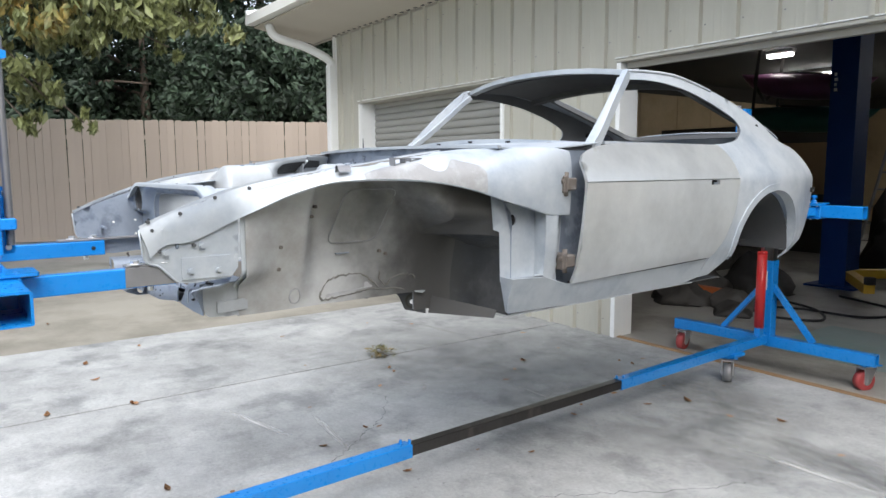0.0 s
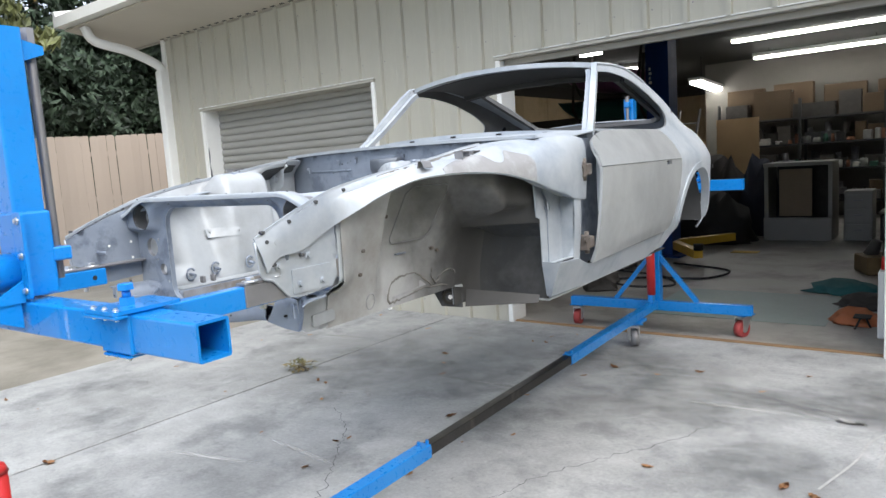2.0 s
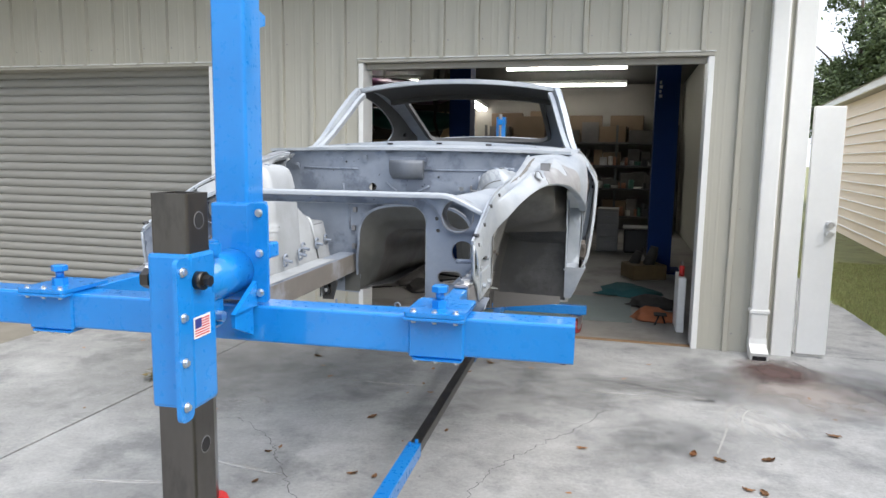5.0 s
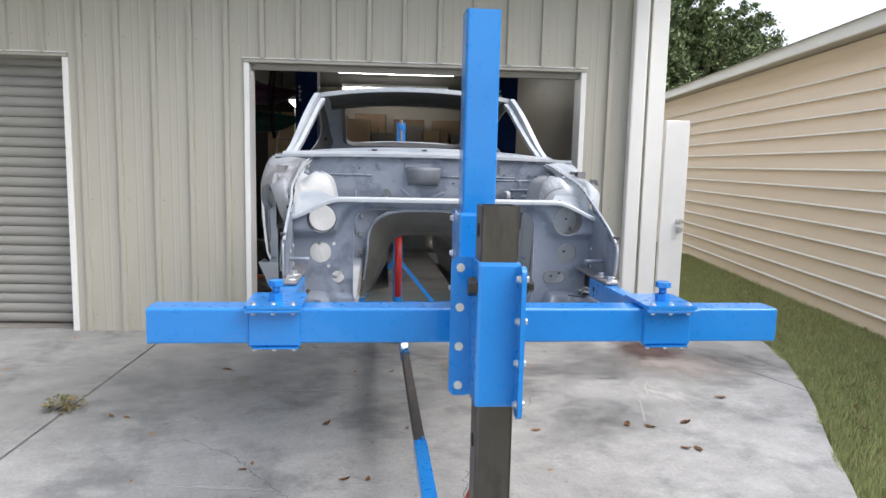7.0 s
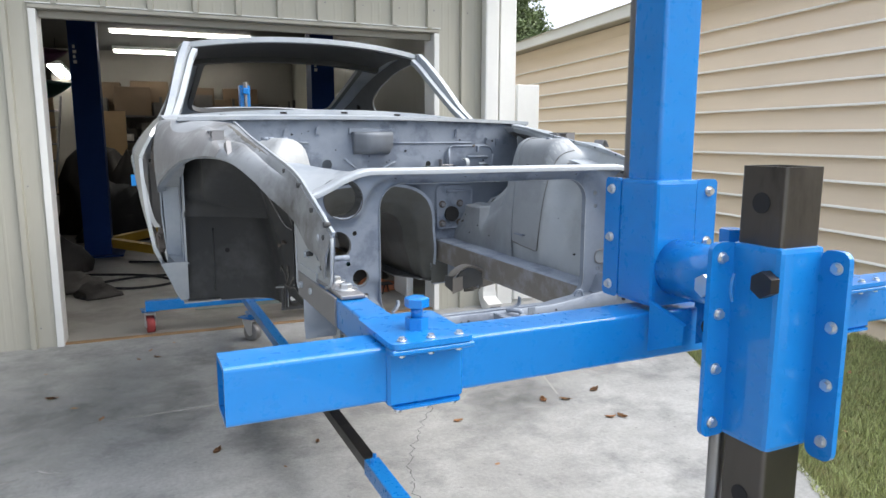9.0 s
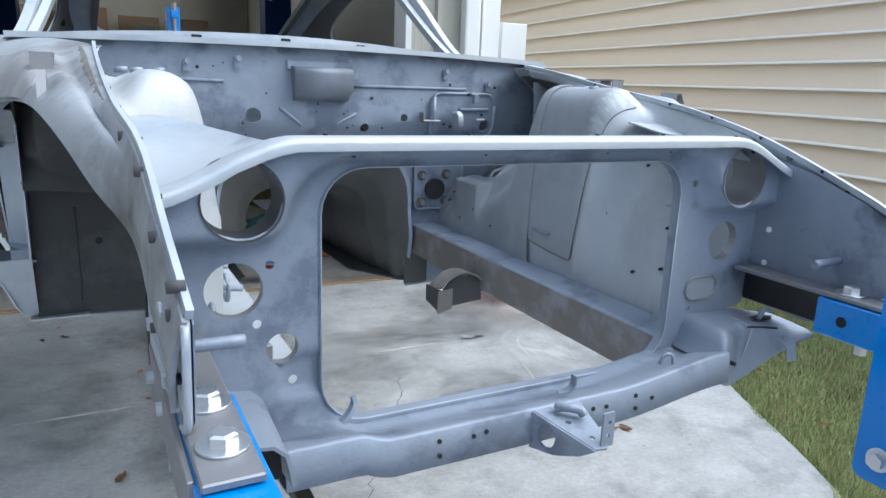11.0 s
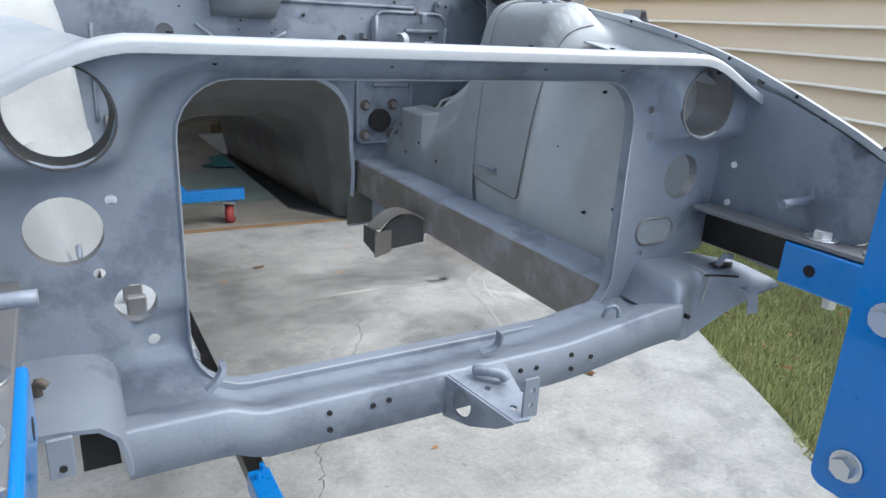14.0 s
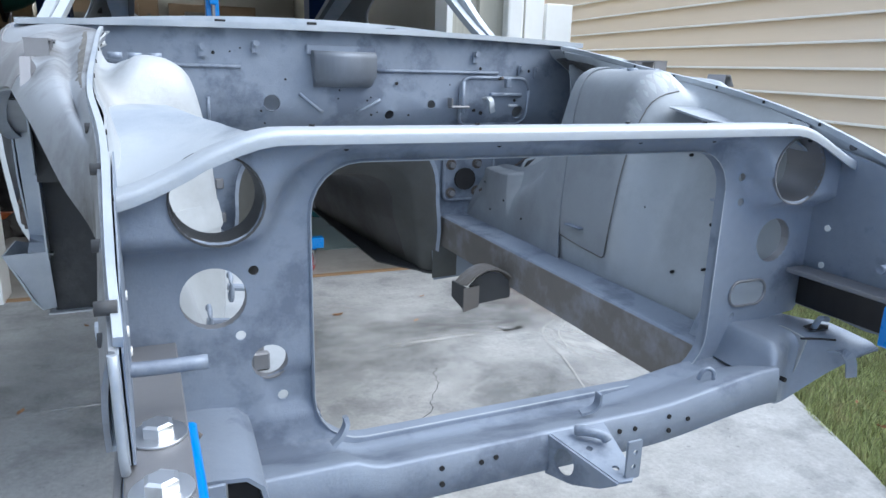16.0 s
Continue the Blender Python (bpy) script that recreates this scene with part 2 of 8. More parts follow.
# ---- materials ----
def mat(name, color, rough=0.6, metal=0.0, var=0.12, scale=6.0, bump=0.0, bscale=40.0, stain=None, stain_scale=1.2, stain_lo=0.5,
        stain_hi=0.7, island=0.0, objrand=0.0, rvar=0.1, spec=0.5, stretch=(1, 1, 1), coat=0.0):
    m = bpy.data.materials.new(name)
    m.use_nodes = True
    nt = m.node_tree
    N, K = nt.nodes, nt.links
    bs = N["Principled BSDF"]
    tc = N.new("ShaderNodeTexCoord")
    mp = N.new("ShaderNodeMapping")
    mp.inputs["Scale"].default_value = stretch
    K.new(tc.outputs["Object"], mp.inputs[0])

    def nz(s, d=6, r=0.6):
        n = N.new("ShaderNodeTexNoise")
        n.inputs["Scale"].default_value, n.inputs["Detail"].default_value, n.inputs["Roughness"].default_value = s, d, r
        K.new(mp.outputs[0], n.inputs["Vector"])
        return n.outputs[0]

    def mth(op, a, b):
        n = N.new("ShaderNodeMath")
        n.operation = op
        for i, x in enumerate((a, b)):
            if isinstance(x, (int, float)):
                n.inputs[i].default_value = x
            else:
                K.new(x, n.inputs[i])
        return n.outputs[0]
    big, small = nz(scale), nz(scale * 9)
    v = mth('ADD', mth('MULTIPLY', big, 0.7), mth('MULTIPLY', small, 0.3))
    v = mth('ADD', mth('MULTIPLY', mth('SUBTRACT', v, 0.5), var * 4), 1.0)
    if objrand:
        oi = N.new("ShaderNodeObjectInfo")
        v = mth('ADD', v, mth('MULTIPLY', mth('SUBTRACT', oi.outputs["Random"], 0.5), objrand * 2))
    if island:
        ge = N.new("ShaderNodeNewGeometry")
        v = mth('ADD', v, mth('MULTIPLY', mth('SUBTRACT', ge.outputs["Random Per Island"], 0.5), island * 2))
    mul = N.new("ShaderNodeVectorMath")
    mul.operation = 'SCALE'
    mul.inputs[0].default_value = color
    K.new(v, mul.inputs["Scale"])
    col = mul.outputs[0]
    if stain:
        sn = nz(stain_scale, 8, 0.65)
        mr = N.new("ShaderNodeMapRange")
        mr.inputs[1].default_value, mr.inputs[2].default_value = stain_lo, stain_hi
        K.new(sn, mr.inputs[0])
        mx = N.new("ShaderNodeMix")
        mx.data_type = 'RGBA'
        K.new(mr.outputs[0], mx.inputs[0])
        K.new(col, mx.inputs[6])
        mx.inputs[7].default_value = (*stain, 1)
        col = mx.outputs[2]
    K.new(col, bs.inputs["Base Color"])
    bs.inputs["Metallic"].default_value = metal
    bs.inputs["Specular IOR Level"].default_value = spec
    bs.inputs["Coat Weight"].default_value = coat
    K.new(mth('ADD', mth('MULTIPLY', mth('SUBTRACT', small, 0.5), rvar * 2), rough), bs.inputs["Roughness"])
    if bump:
        bp = N.new("ShaderNodeBump")
        bp.inputs["Strength"].default_value = bump
        bp.inputs["Distance"].default_value = 0.01
        K.new(nz(bscale, 8, 0.7), bp.inputs["Height"])
        K.new(bp.outputs[0], bs.inputs["Normal"])
    return m


def glow(name, color, strength):
    m = bpy.data.materials.new(name)
    m.use_nodes = True
    b = m.node_tree.nodes["Principled BSDF"]
    b.inputs["Base Color"].default_value = (*color, 1)
    b.inputs["Emission Color"].default_value = (*color, 1)
    b.inputs["Emission Strength"].default_value = strength
    return m


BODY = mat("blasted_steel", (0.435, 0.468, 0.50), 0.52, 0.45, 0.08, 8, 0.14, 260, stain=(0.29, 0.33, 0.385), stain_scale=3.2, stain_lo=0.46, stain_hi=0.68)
# Darker, bluer copy of the body steel: shade of the inward faces in colour.
BODYIN = mat("blasted_steel_inner_shaded", (0.245, 0.282, 0.34), 0.54, 0.3, 0.17, 8, 0.16, 240, stain=(0.155, 0.182, 0.232), stain_scale=7.0, stain_lo=0.52, stain_hi=0.61)
WELL = mat("blasted_steel_well", (0.42, 0.445, 0.465), 0.55, 0.3, 0.12, 5, 0.12, 150, stain=(0.30, 0.31, 0.315), stain_scale=2.6, stain_lo=0.45, stain_hi=0.68)
DOORM = mat("sanded_steel", (0.66, 0.68, 0.69), 0.34, 0.75, 0.06, 5, 0.02, 200, stain=(0.46, 0.475, 0.49), stain_scale=2.6, stain_lo=0.40, stain_hi=0.78)
# Steel darkened for the passenger side's shade, with dirt stains on top.
BODYD = mat("blasted_steel_dirty_shaded", (0.34, 0.36, 0.385), 0.55, 0.4, 0.10, 8, 0.14, 260, stain=(0.12, 0.118, 0.115), stain_scale=5.5, stain_lo=0.44, stain_hi=0.66)
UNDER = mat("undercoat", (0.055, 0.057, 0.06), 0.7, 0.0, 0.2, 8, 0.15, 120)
# Colour of the added inner skins; holds the cabin's dimness.
INNERD = mat("dimmed_cabin_inner", (0.13, 0.135, 0.14), 0.7, 0.1, 0.18, 6, 0.1, 120)
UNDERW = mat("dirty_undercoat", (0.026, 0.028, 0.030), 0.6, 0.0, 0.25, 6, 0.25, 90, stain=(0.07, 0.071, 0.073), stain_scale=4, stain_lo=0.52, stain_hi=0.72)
WELLB = mat("blasted_steel_apron", (0.40, 0.43, 0.455), 0.55, 0.3, 0.10, 5, 0.10, 150, stain=(0.29, 0.31, 0.325), stain_scale=4.0, stain_lo=0.45, stain_hi=0.70)
WELLC = mat("blasted_steel_plate", (0.315, 0.34, 0.365), 0.55, 0.3, 0.10, 5, 0.10, 150, stain=(0.23, 0.245, 0.26), stain_scale=4.0, stain_lo=0.45, stain_hi=0.70)
WELLD = mat("blasted_steel_well_dirty_shaded", (0.385, 0.39, 0.385), 0.58, 0.25, 0.16, 5, 0.16, 150, stain=(0.235, 0.22, 0.20), stain_scale=2.6, stain_lo=0.48, stain_hi=0.70)
SEALM = mat("old_seam_sealer", (0.13, 0.125, 0.115), 0.75, 0, 0.3, 30, 0.3, 150, stain=(0.20, 0.19, 0.17), stain_scale=25)
RUSTY = mat("brown_steel", (0.11, 0.094, 0.083), 0.7, 0.2, 0.25, 14, 0.1, 120, stain=(0.20, 0.195, 0.195), stain_scale=9)
BLUE = mat("blue_paint", (0.006, 0.193, 0.575), 0.28, 0.0, 0.06, 6, 0.006, 60, stain=(0.009, 0.220, 0.62), stain_scale=3, stain_lo=0.40, stain_hi=0.80, rvar=0.03, spec=0.3, coat=0.6)
DKBLUE = mat("dark_blue_paint", (0.008, 0.036, 0.15), 0.6, 0, 0.1, 4, spec=0.15)
RED = mat("red_paint", (0.48, 0.022, 0.02), 0.35, 0, 0.08, 6)
RUBBER = mat("red_rubber", (0.33, 0.05, 0.05), 0.6, 0, 0.15, 12)
BLACKST = mat("black_steel", (0.055, 0.052, 0.050), 0.33, 0.8, 0.3, 6, 0.05, 80, stain=(0.12, 0.105, 0.095), stain_scale=4.5, stain_lo=0.6, stain_hi=0.76, stretch=(1, 1, 0.45))
CHROME = mat("plated_steel", (0.70, 0.71, 0.72), 0.36, 1.0, 0.06, 20, rvar=0.03)
POSTM = mat("bare_post_steel", (0.115, 0.108, 0.102), 0.34, 0.9, 0.2, 5, 0.05, 80, stain=(0.03, 0.03, 0.031), stain_scale=4.0, stain_lo=0.48, stain_hi=0.62, stretch=(1, 1, 0.3))
STEEL = mat("dull_steel", (0.25, 0.25, 0.26), 0.5, 0.6, 0.15, 8, 0.04, 120)
DARK = mat("black_void", (0.012, 0.012, 0.013), 0.8, 0, 0.1, 6)
CONC = mat("concrete", (0.515, 0.517, 0.507), 0.70, 0, 0.17, 3.0, 0.45, 90, stain=(0.30, 0.305, 0.305), stain_scale=2.2, stain_lo=0.50, stain_hi=0.66)


def weathered(m, way, near, far, color):
    """Old concrete: traffic film and the shade of tree and car painted in along one direction with a cloudy border,
    broad clouds, aggregate speckle and pale flecks.
    """
    nt = m.node_tree
    N, K = nt.nodes, nt.links
    bs = N["Principled BSDF"]
    tc = N.new("ShaderNodeTexCoord")

    def nz(scale, detail, rough, stretch=None):
        n = N.new("ShaderNodeTexNoise")
        n.inputs["Scale"].default_value, n.inputs["Detail"].default_value, n.inputs["Roughness"].default_value = scale, detail, rough
        if stretch:
            mp = N.new("ShaderNodeMapping")
            mp.inputs["Scale"].default_value = stretch
            mp.inputs["Rotation"].default_value = (0, 0, 0.5)
            K.new(tc.outputs["Object"], mp.inputs[0])
            K.new(mp.outputs[0], n.inputs["Vector"])
        else:
            K.new(tc.outputs["Object"], n.inputs["Vector"])
        return n.outputs[0]

    def ramp(v, a, b, lo, hi):
        r = N.new("ShaderNodeMapRange")
        for i, q in enumerate((a, b, lo, hi)):
            r.inputs[i + 1].default_value = q
        K.new(v, r.inputs[0])
        return r.outputs[0]

    def mix(kind, fac, a, b):
        x = N.new("ShaderNodeMix")
        x.data_type = 'RGBA'
        x.blend_type = kind
        for i, q in ((0, fac), (6, a), (7, b)):
            if isinstance(q, tuple):
                x.inputs[i].default_value = (*q, 1)
            elif isinstance(q, (int, float)):
                x.inputs[i].default_value = q
            else:
                K.new(q, x.inputs[i])
        return x.outputs[2]
    col = bs.inputs["Base Color"].links[0].from_socket
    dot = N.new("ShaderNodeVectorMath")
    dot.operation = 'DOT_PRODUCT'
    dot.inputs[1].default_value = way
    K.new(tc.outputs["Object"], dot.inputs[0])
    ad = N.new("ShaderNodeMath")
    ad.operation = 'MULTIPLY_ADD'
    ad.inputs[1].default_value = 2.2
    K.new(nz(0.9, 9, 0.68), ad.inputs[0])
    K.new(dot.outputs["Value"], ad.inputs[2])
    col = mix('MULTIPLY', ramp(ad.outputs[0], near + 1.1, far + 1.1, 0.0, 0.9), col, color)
    col = mix('MULTIPLY', 1.0, col, ramp(nz(0.75, 6, 0.55), 0.32, 0.68, 0.76, 1.12))
    col = mix('MULTIPLY', 1.0, col, ramp(nz(7, 7, 0.6), 0.35, 0.66, 0.90, 1.06))
    col = mix('MULTIPLY', 1.0, col, ramp(nz(48, 10, 0.75), 0.33, 0.70, 0.84, 1.13))
    col = mix('MIX', ramp(nz(30, 3, 0.5), 0.66, 0.74, 0.0, 0.5), col, (0.15, 0.15, 0.15))
    col = mix('MIX', ramp(nz(5, 10, 0.7, (1, 6, 1)), 0.66, 0.74, 0.0, 0.6), col, (0.58, 0.58, 0.56))
    K.new(col, bs.inputs["Base Color"])


# Slab tone falls towards car and tree: part film, part their shade in colour.
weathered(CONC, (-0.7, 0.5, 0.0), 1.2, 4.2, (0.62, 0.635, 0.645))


def shaded_soot(m, v0, v1, color):
    """Cloudy old undercoat residue and the fender's shade, both in the colour, thickening towards the back of the wheel
    well.
    """
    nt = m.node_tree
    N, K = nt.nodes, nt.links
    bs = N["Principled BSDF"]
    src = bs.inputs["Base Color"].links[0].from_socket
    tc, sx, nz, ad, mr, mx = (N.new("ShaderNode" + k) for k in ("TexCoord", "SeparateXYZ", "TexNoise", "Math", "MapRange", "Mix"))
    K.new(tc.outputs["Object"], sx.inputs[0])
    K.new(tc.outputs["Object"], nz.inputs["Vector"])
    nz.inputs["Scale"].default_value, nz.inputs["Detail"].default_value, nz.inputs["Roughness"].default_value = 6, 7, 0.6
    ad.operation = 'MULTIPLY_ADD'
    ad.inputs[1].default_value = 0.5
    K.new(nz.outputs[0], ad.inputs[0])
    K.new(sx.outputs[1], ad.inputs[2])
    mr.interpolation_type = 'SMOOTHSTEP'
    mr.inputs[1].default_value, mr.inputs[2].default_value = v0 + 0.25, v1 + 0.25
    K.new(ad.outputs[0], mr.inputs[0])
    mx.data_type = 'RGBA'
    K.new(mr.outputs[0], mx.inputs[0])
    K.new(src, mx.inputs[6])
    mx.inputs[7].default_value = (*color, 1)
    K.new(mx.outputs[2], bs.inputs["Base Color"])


# Rear of the well painted darker: residue plus the shade under the fender.
shaded_soot(WELLD, 1.10, 1.62, (0.060, 0.059, 0.058))
# Near-white lip colour paints the sky highlight along each board edge.
LIPM = mat("board_edge_highlight", (0.86, 0.83, 0.77), 0.5, 0, 0.05, 3)
CONC2 = mat("concrete_weathered", (0.25, 0.235, 0.20), 0.88, 0, 0.14, 0.9, 0.3, 50, stain=(0.15, 0.14, 0.115), stain_scale=0.7, stain_lo=0.45, stain_hi=0.65)
FLOORM = mat("garage_floor", (0.27, 0.258, 0.235), 0.5, 0, 0.14, 1.5, 0.1, 40, stain=(0.16, 0.15, 0.135), stain_scale=1.1, stain_lo=0.48, stain_hi=0.62)
GRASSM = mat("grass", (0.37, 0.41, 0.175), 0.8, 0, 0.25, 5, 0, 40, island=0.5, stain=(0.44, 0.35, 0.19), stain_scale=9, stain_lo=0.52, stain_hi=0.74)
SOIL = mat("soil_turf", (0.19, 0.20, 0.085), 0.9, 0, 0.25, 2.5, 0.5, 60, stain=(0.12, 0.10, 0.05), stain_scale=1.5)
WALLM = mat("cream_steel_siding", (0.43, 0.42, 0.36), 0.42, 0.0, 0.05, 0.8, 0.02, 30, stain=(0.375, 0.362, 0.30), stain_scale=1.6, stain_lo=0.52, stain_hi=0.8, stretch=(2, 2, 0.35))
HEADM = mat("dull_header_paint", (0.40, 0.385, 0.335), 0.5, 0, 0.08, 3, 0.02, 60)
TRIMM = mat("white_trim_paint", (0.78, 0.79, 0.775), 0.4, 0, 0.05, 3, 0.02, 60)
# Trim grey taken darker to hold the shade under header and eave.
GREYTR = mat("grey_trim_paint_shaded", (0.30, 0.285, 0.245), 0.5, 0, 0.06, 3)
ROLLM = mat("cream_roll_door", (0.30, 0.30, 0.28), 0.45, 0, 0.05, 1.2, 0.02, 60)
SIDEM = mat("tan_lap_siding", (0.84, 0.705, 0.555), 0.55, 0, 0.05, 2, 0.12, 22, stretch=(1, 0.15, 6), objrand=0.03)
SOFFM = mat("soffit", (0.50, 0.47, 0.41), 0.7, 0, 0.05, 2)
RAILS = mat("dirty_rail_steel", (0.20, 0.185, 0.17), 0.65, 0.3, 0.2, 6, 0.1, 120, stain=(0.30, 0.31, 0.34), stain_scale=6, stain_lo=0.5, stain_hi=0.65)
RAGGED = mat("brown_grey_filler", (0.27, 0.27, 0.275), 0.62, 0.2, 0.15, 9, 0.15, 120, stain=(0.38, 0.395, 0.41), stain_scale=10)
FENCEM = mat("painted_fence", (0.37, 0.31, 0.26), 0.85, 0, 0.08, 3, 0.2, 50, objrand=0.05, stretch=(1, 1, 0.2))
ROOFM = mat("roof_metal", (0.45, 0.43, 0.37), 0.5, 0.2, 0.08, 2)
# Wall board and ceiling coloured near black to put in the workshop's dimness.
INTW = mat("garage_wall_board_dimmed", (0.055, 0.049, 0.042), 0.8, 0, 0.1, 1.2, 0.05, 40)
INTC = mat("garage_ceiling_dimmed", (0.06, 0.06, 0.055), 0.9, 0, 0.15, 1.5)
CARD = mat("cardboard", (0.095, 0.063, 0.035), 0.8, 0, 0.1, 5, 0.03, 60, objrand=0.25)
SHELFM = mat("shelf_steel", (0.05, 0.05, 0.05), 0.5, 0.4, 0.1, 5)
PALE = mat("pale_appliance", (0.27, 0.265, 0.245), 0.5, 0, 0.08, 3)
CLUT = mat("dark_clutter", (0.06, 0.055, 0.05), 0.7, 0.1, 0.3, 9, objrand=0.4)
YELL = mat("yellow_paint", (0.55, 0.33, 0.03), 0.5, 0, 0.15, 6)
BARK = mat("bark", (0.11, 0.085, 0.065), 0.9, 0, 0.25, 12, 0.6, 60, stretch=(1, 1, 0.3))
LEAFD = mat("dark_evergreen_leaf", (0.026, 0.045, 0.024), 0.7, 0, 0.2, 2, island=0.55)
LEAFG = mat("broad_leaf", (0.135, 0.150, 0.055), 0.55, 0, 0.2, 1.0, island=0.40, stain=(0.33, 0.22, 0.05), stain_scale=0.8, stain_lo=0.57, stain_hi=0.66)
LEAFM = mat("mid_green_leaf", (0.10, 0.14, 0.055), 0.65, 0, 0.2, 2, island=0.5)
DEADL = mat("dry_leaf", (0.34, 0.18, 0.085), 0.8, 0, 0.3, 20, objrand=0.3)
LAMPM = glow("tube_light", (1.0, 0.98, 0.93), 7.5)
KAYAKP = mat("purple_plastic", (0.20, 0.07, 0.16), 0.35, 0, 0.08, 3)
KAYAKG = mat("green_plastic", (0.02, 0.13, 0.11), 0.4, 0, 0.08, 3)
PAPER = mat("sticker_white", (0.75, 0.75, 0.74), 0.5, 0, 0.03, 6)

# ---- ground ----
def flat(poly, z0, z1, step=1.0):
    return sheet(poly, [], lambda a, b: (a, b, z1), step, z1 - z0, smooth=False)


gd = bmesh.new()
bmesh.ops.create_grid(gd, x_segments=60, y_segments=60, size=400)
for v in gd.verts:
    v.co.z = -0.06
structure("ground", gd, SOIL, "patchy green and brown turf running out to the trees", "ground")

edge = [tuple(p) for p in cr([(-1.05, -0.6), (-0.55, 0.8), (-0.08, 1.76), (0.19, 2.4), (0.52, 3.1), (0.76, 3.7), (0.98, 4.4), (1.08, 5.2), (1.1, 7.0), (1.1, 16.0)], 6)]
GAP = 0.009
main = [(-4.42 + GAP, -6), (-3.0, -6), (-1.6, -2.5)] + [p for p in edge if p[1] < 5.05] + [(1.06, 5.07), (-4.42 + GAP, 5.07)]
apron = thing("driveway", "grey broom-finished concrete driveway with stains, cracks and saw-cut joints", "driveway", kind="structure")
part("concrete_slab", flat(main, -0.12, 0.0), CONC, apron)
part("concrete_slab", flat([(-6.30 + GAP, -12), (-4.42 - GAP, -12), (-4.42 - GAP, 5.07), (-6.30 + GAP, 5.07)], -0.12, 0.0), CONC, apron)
part("concrete_slab", flat([(-40, -14), (-6.30 - GAP, -14), (-6.30 - GAP, 5.0), (-9.4, 5.0), (-9.4, 16), (-40, 40)], -0.12, -0.006), CONC2, apron, "brownish weathered older paving")
part("concrete_slab", flat([(-4.42 + GAP, -12), (-3.0, -12), (-3.0, -6 - GAP), (-4.42 + GAP, -6 - GAP)], -0.12, 0.0), CONC, apron)
part("concrete_slab", flat([(0.10, 5.07 + GAP), (1.08, 5.07 + GAP), (1.1, 20), (0.10, 20)], -0.12, 0.0), CONC, apron)
part("joint_filler", boxbm((-6.32, -12, -0.11), (-4.40, 5.06, -0.02)), UNDER, apron, "dark dirt in the joint")
part("joint_filler", boxbm((-4.46, -6, -0.11), (-4.38, 5.06, -0.02)), UNDER, apron)

# cracks: thin dark seams laid in the slab
rc = random.Random(4)
crack = bmesh.new()
for pts in ([(-3.55, 2.5), (-3.25, 2.28), (-3.11, 2.11), (-2.96, 1.92), (-2.75, 1.62), (-2.68, 1.3)], [(-2.1, 1.5), (-1.99, 2.02), (-1.95, 2.2), (-1.75, 2.6), (-1.5, 3.0), (-1.42, 3.25)]):
    line = []
    for p in cr(pts, 10):
        line.append((p[0] + rc.uniform(-0.02, 0.02), p[1] + rc.uniform(-0.01, 0.01), 0.0006))
    for a, b in zip(line, line[1:]):
        a, b = Vector(a), Vector(b)
        s = (b - a).cross(Vector((0, 0, 1))).normalized() * rc.uniform(0.001, 0.0022)
        crack.faces.new([crack.verts.new(q) for q in (a - s, a + s, b + s, b - s)])
bmesh.ops.recalc_face_normals(crack, faces=crack.faces[:])
part("crack", crack, UNDER, apron, "fine dark hairline cracks")
jt = bmesh.new()
ja, jb_ = Vector((0.03, 4.80, 0.0008)), Vector((0.70, 3.22, 0.0008))
jw = (jb_ - ja).cross(Vector((0, 0, 1))).normalized() * 0.0055
jt.faces.new([jt.verts.new(q) for q in (ja - jw, jb_ - jw, jb_ + jw, ja + jw)])
bmesh.ops.recalc_face_normals(jt, faces=jt.faces[:])
part("joint_filler", jt, UNDER, apron, "dark saw-cut joint running from the building corner to the grass")

# the old rust-brown and chalky marks on the slab
def blot(name, color, lo, hi, fade):
    m = mat(name, color, 0.88, 0, 0.15, 3, 0.2, 60)
    nt = m.node_tree
    N, K = nt.nodes, nt.links
    tc = N.new("ShaderNodeTexCoord")
    gr = N.new("ShaderNodeTexGradient")
    gr.gradient_type = 'SPHERICAL'
    K.new(tc.outputs["Object"], gr.inputs[0])
    nz = N.new("ShaderNodeTexNoise")
    nz.inputs["Scale"].default_value, nz.inputs["Detail"].default_value = 4.0, 8
    K.new(tc.outputs["Object"], nz.inputs["Vector"])
    ml = N.new("ShaderNodeMath")
    ml.operation = 'MULTIPLY'
    K.new(gr.outputs[1], ml.inputs[0])
    K.new(nz.outputs[0], ml.inputs[1])
    mr = N.new("ShaderNodeMapRange")
    mr.inputs[1].default_value, mr.inputs[2].default_value, mr.inputs[4].default_value = lo, hi, fade
    K.new(ml.outputs[0], mr.inputs[0])
    K.new(mr.outputs[0], N["Principled BSDF"].inputs["Alpha"])
    return m


def mark(name, m, x, y, rx, ry, turn, z, label):
    b = bmesh.new()
    bmesh.ops.create_circle(b, cap_ends=True, radius=1.0, segments=40)
    ob = part(name, b, m, apron, label)
    ob.matrix_local = pose(x, y, z, 0, 0, turn) @ Matrix.Diagonal((rx, ry, 1, 1))
    return ob


RUSTB = blot("rust_stain", (0.135, 0.088, 0.080), 0.06, 0.36, 0.85)
GREYB = blot("dark_stain", (0.16, 0.16, 0.163), 0.08, 0.5, 0.60)
PINKB = blot("pale_brown_stain", (0.42, 0.375, 0.345), 0.10, 0.42, 0.8)
CHALK = blot("chalk_stain", (0.62, 0.615, 0.60), 0.16, 0.5, 0.7)
mark("stain", GREYB, -0.55, 4.10, 0.62, 0.50, 20, 0.0010, "dark grey sooty stain")
mark("stain", GREYB, -1.05, 3.80, 0.85, 0.28, -6, 0.0012, "dark grey sooty stain")
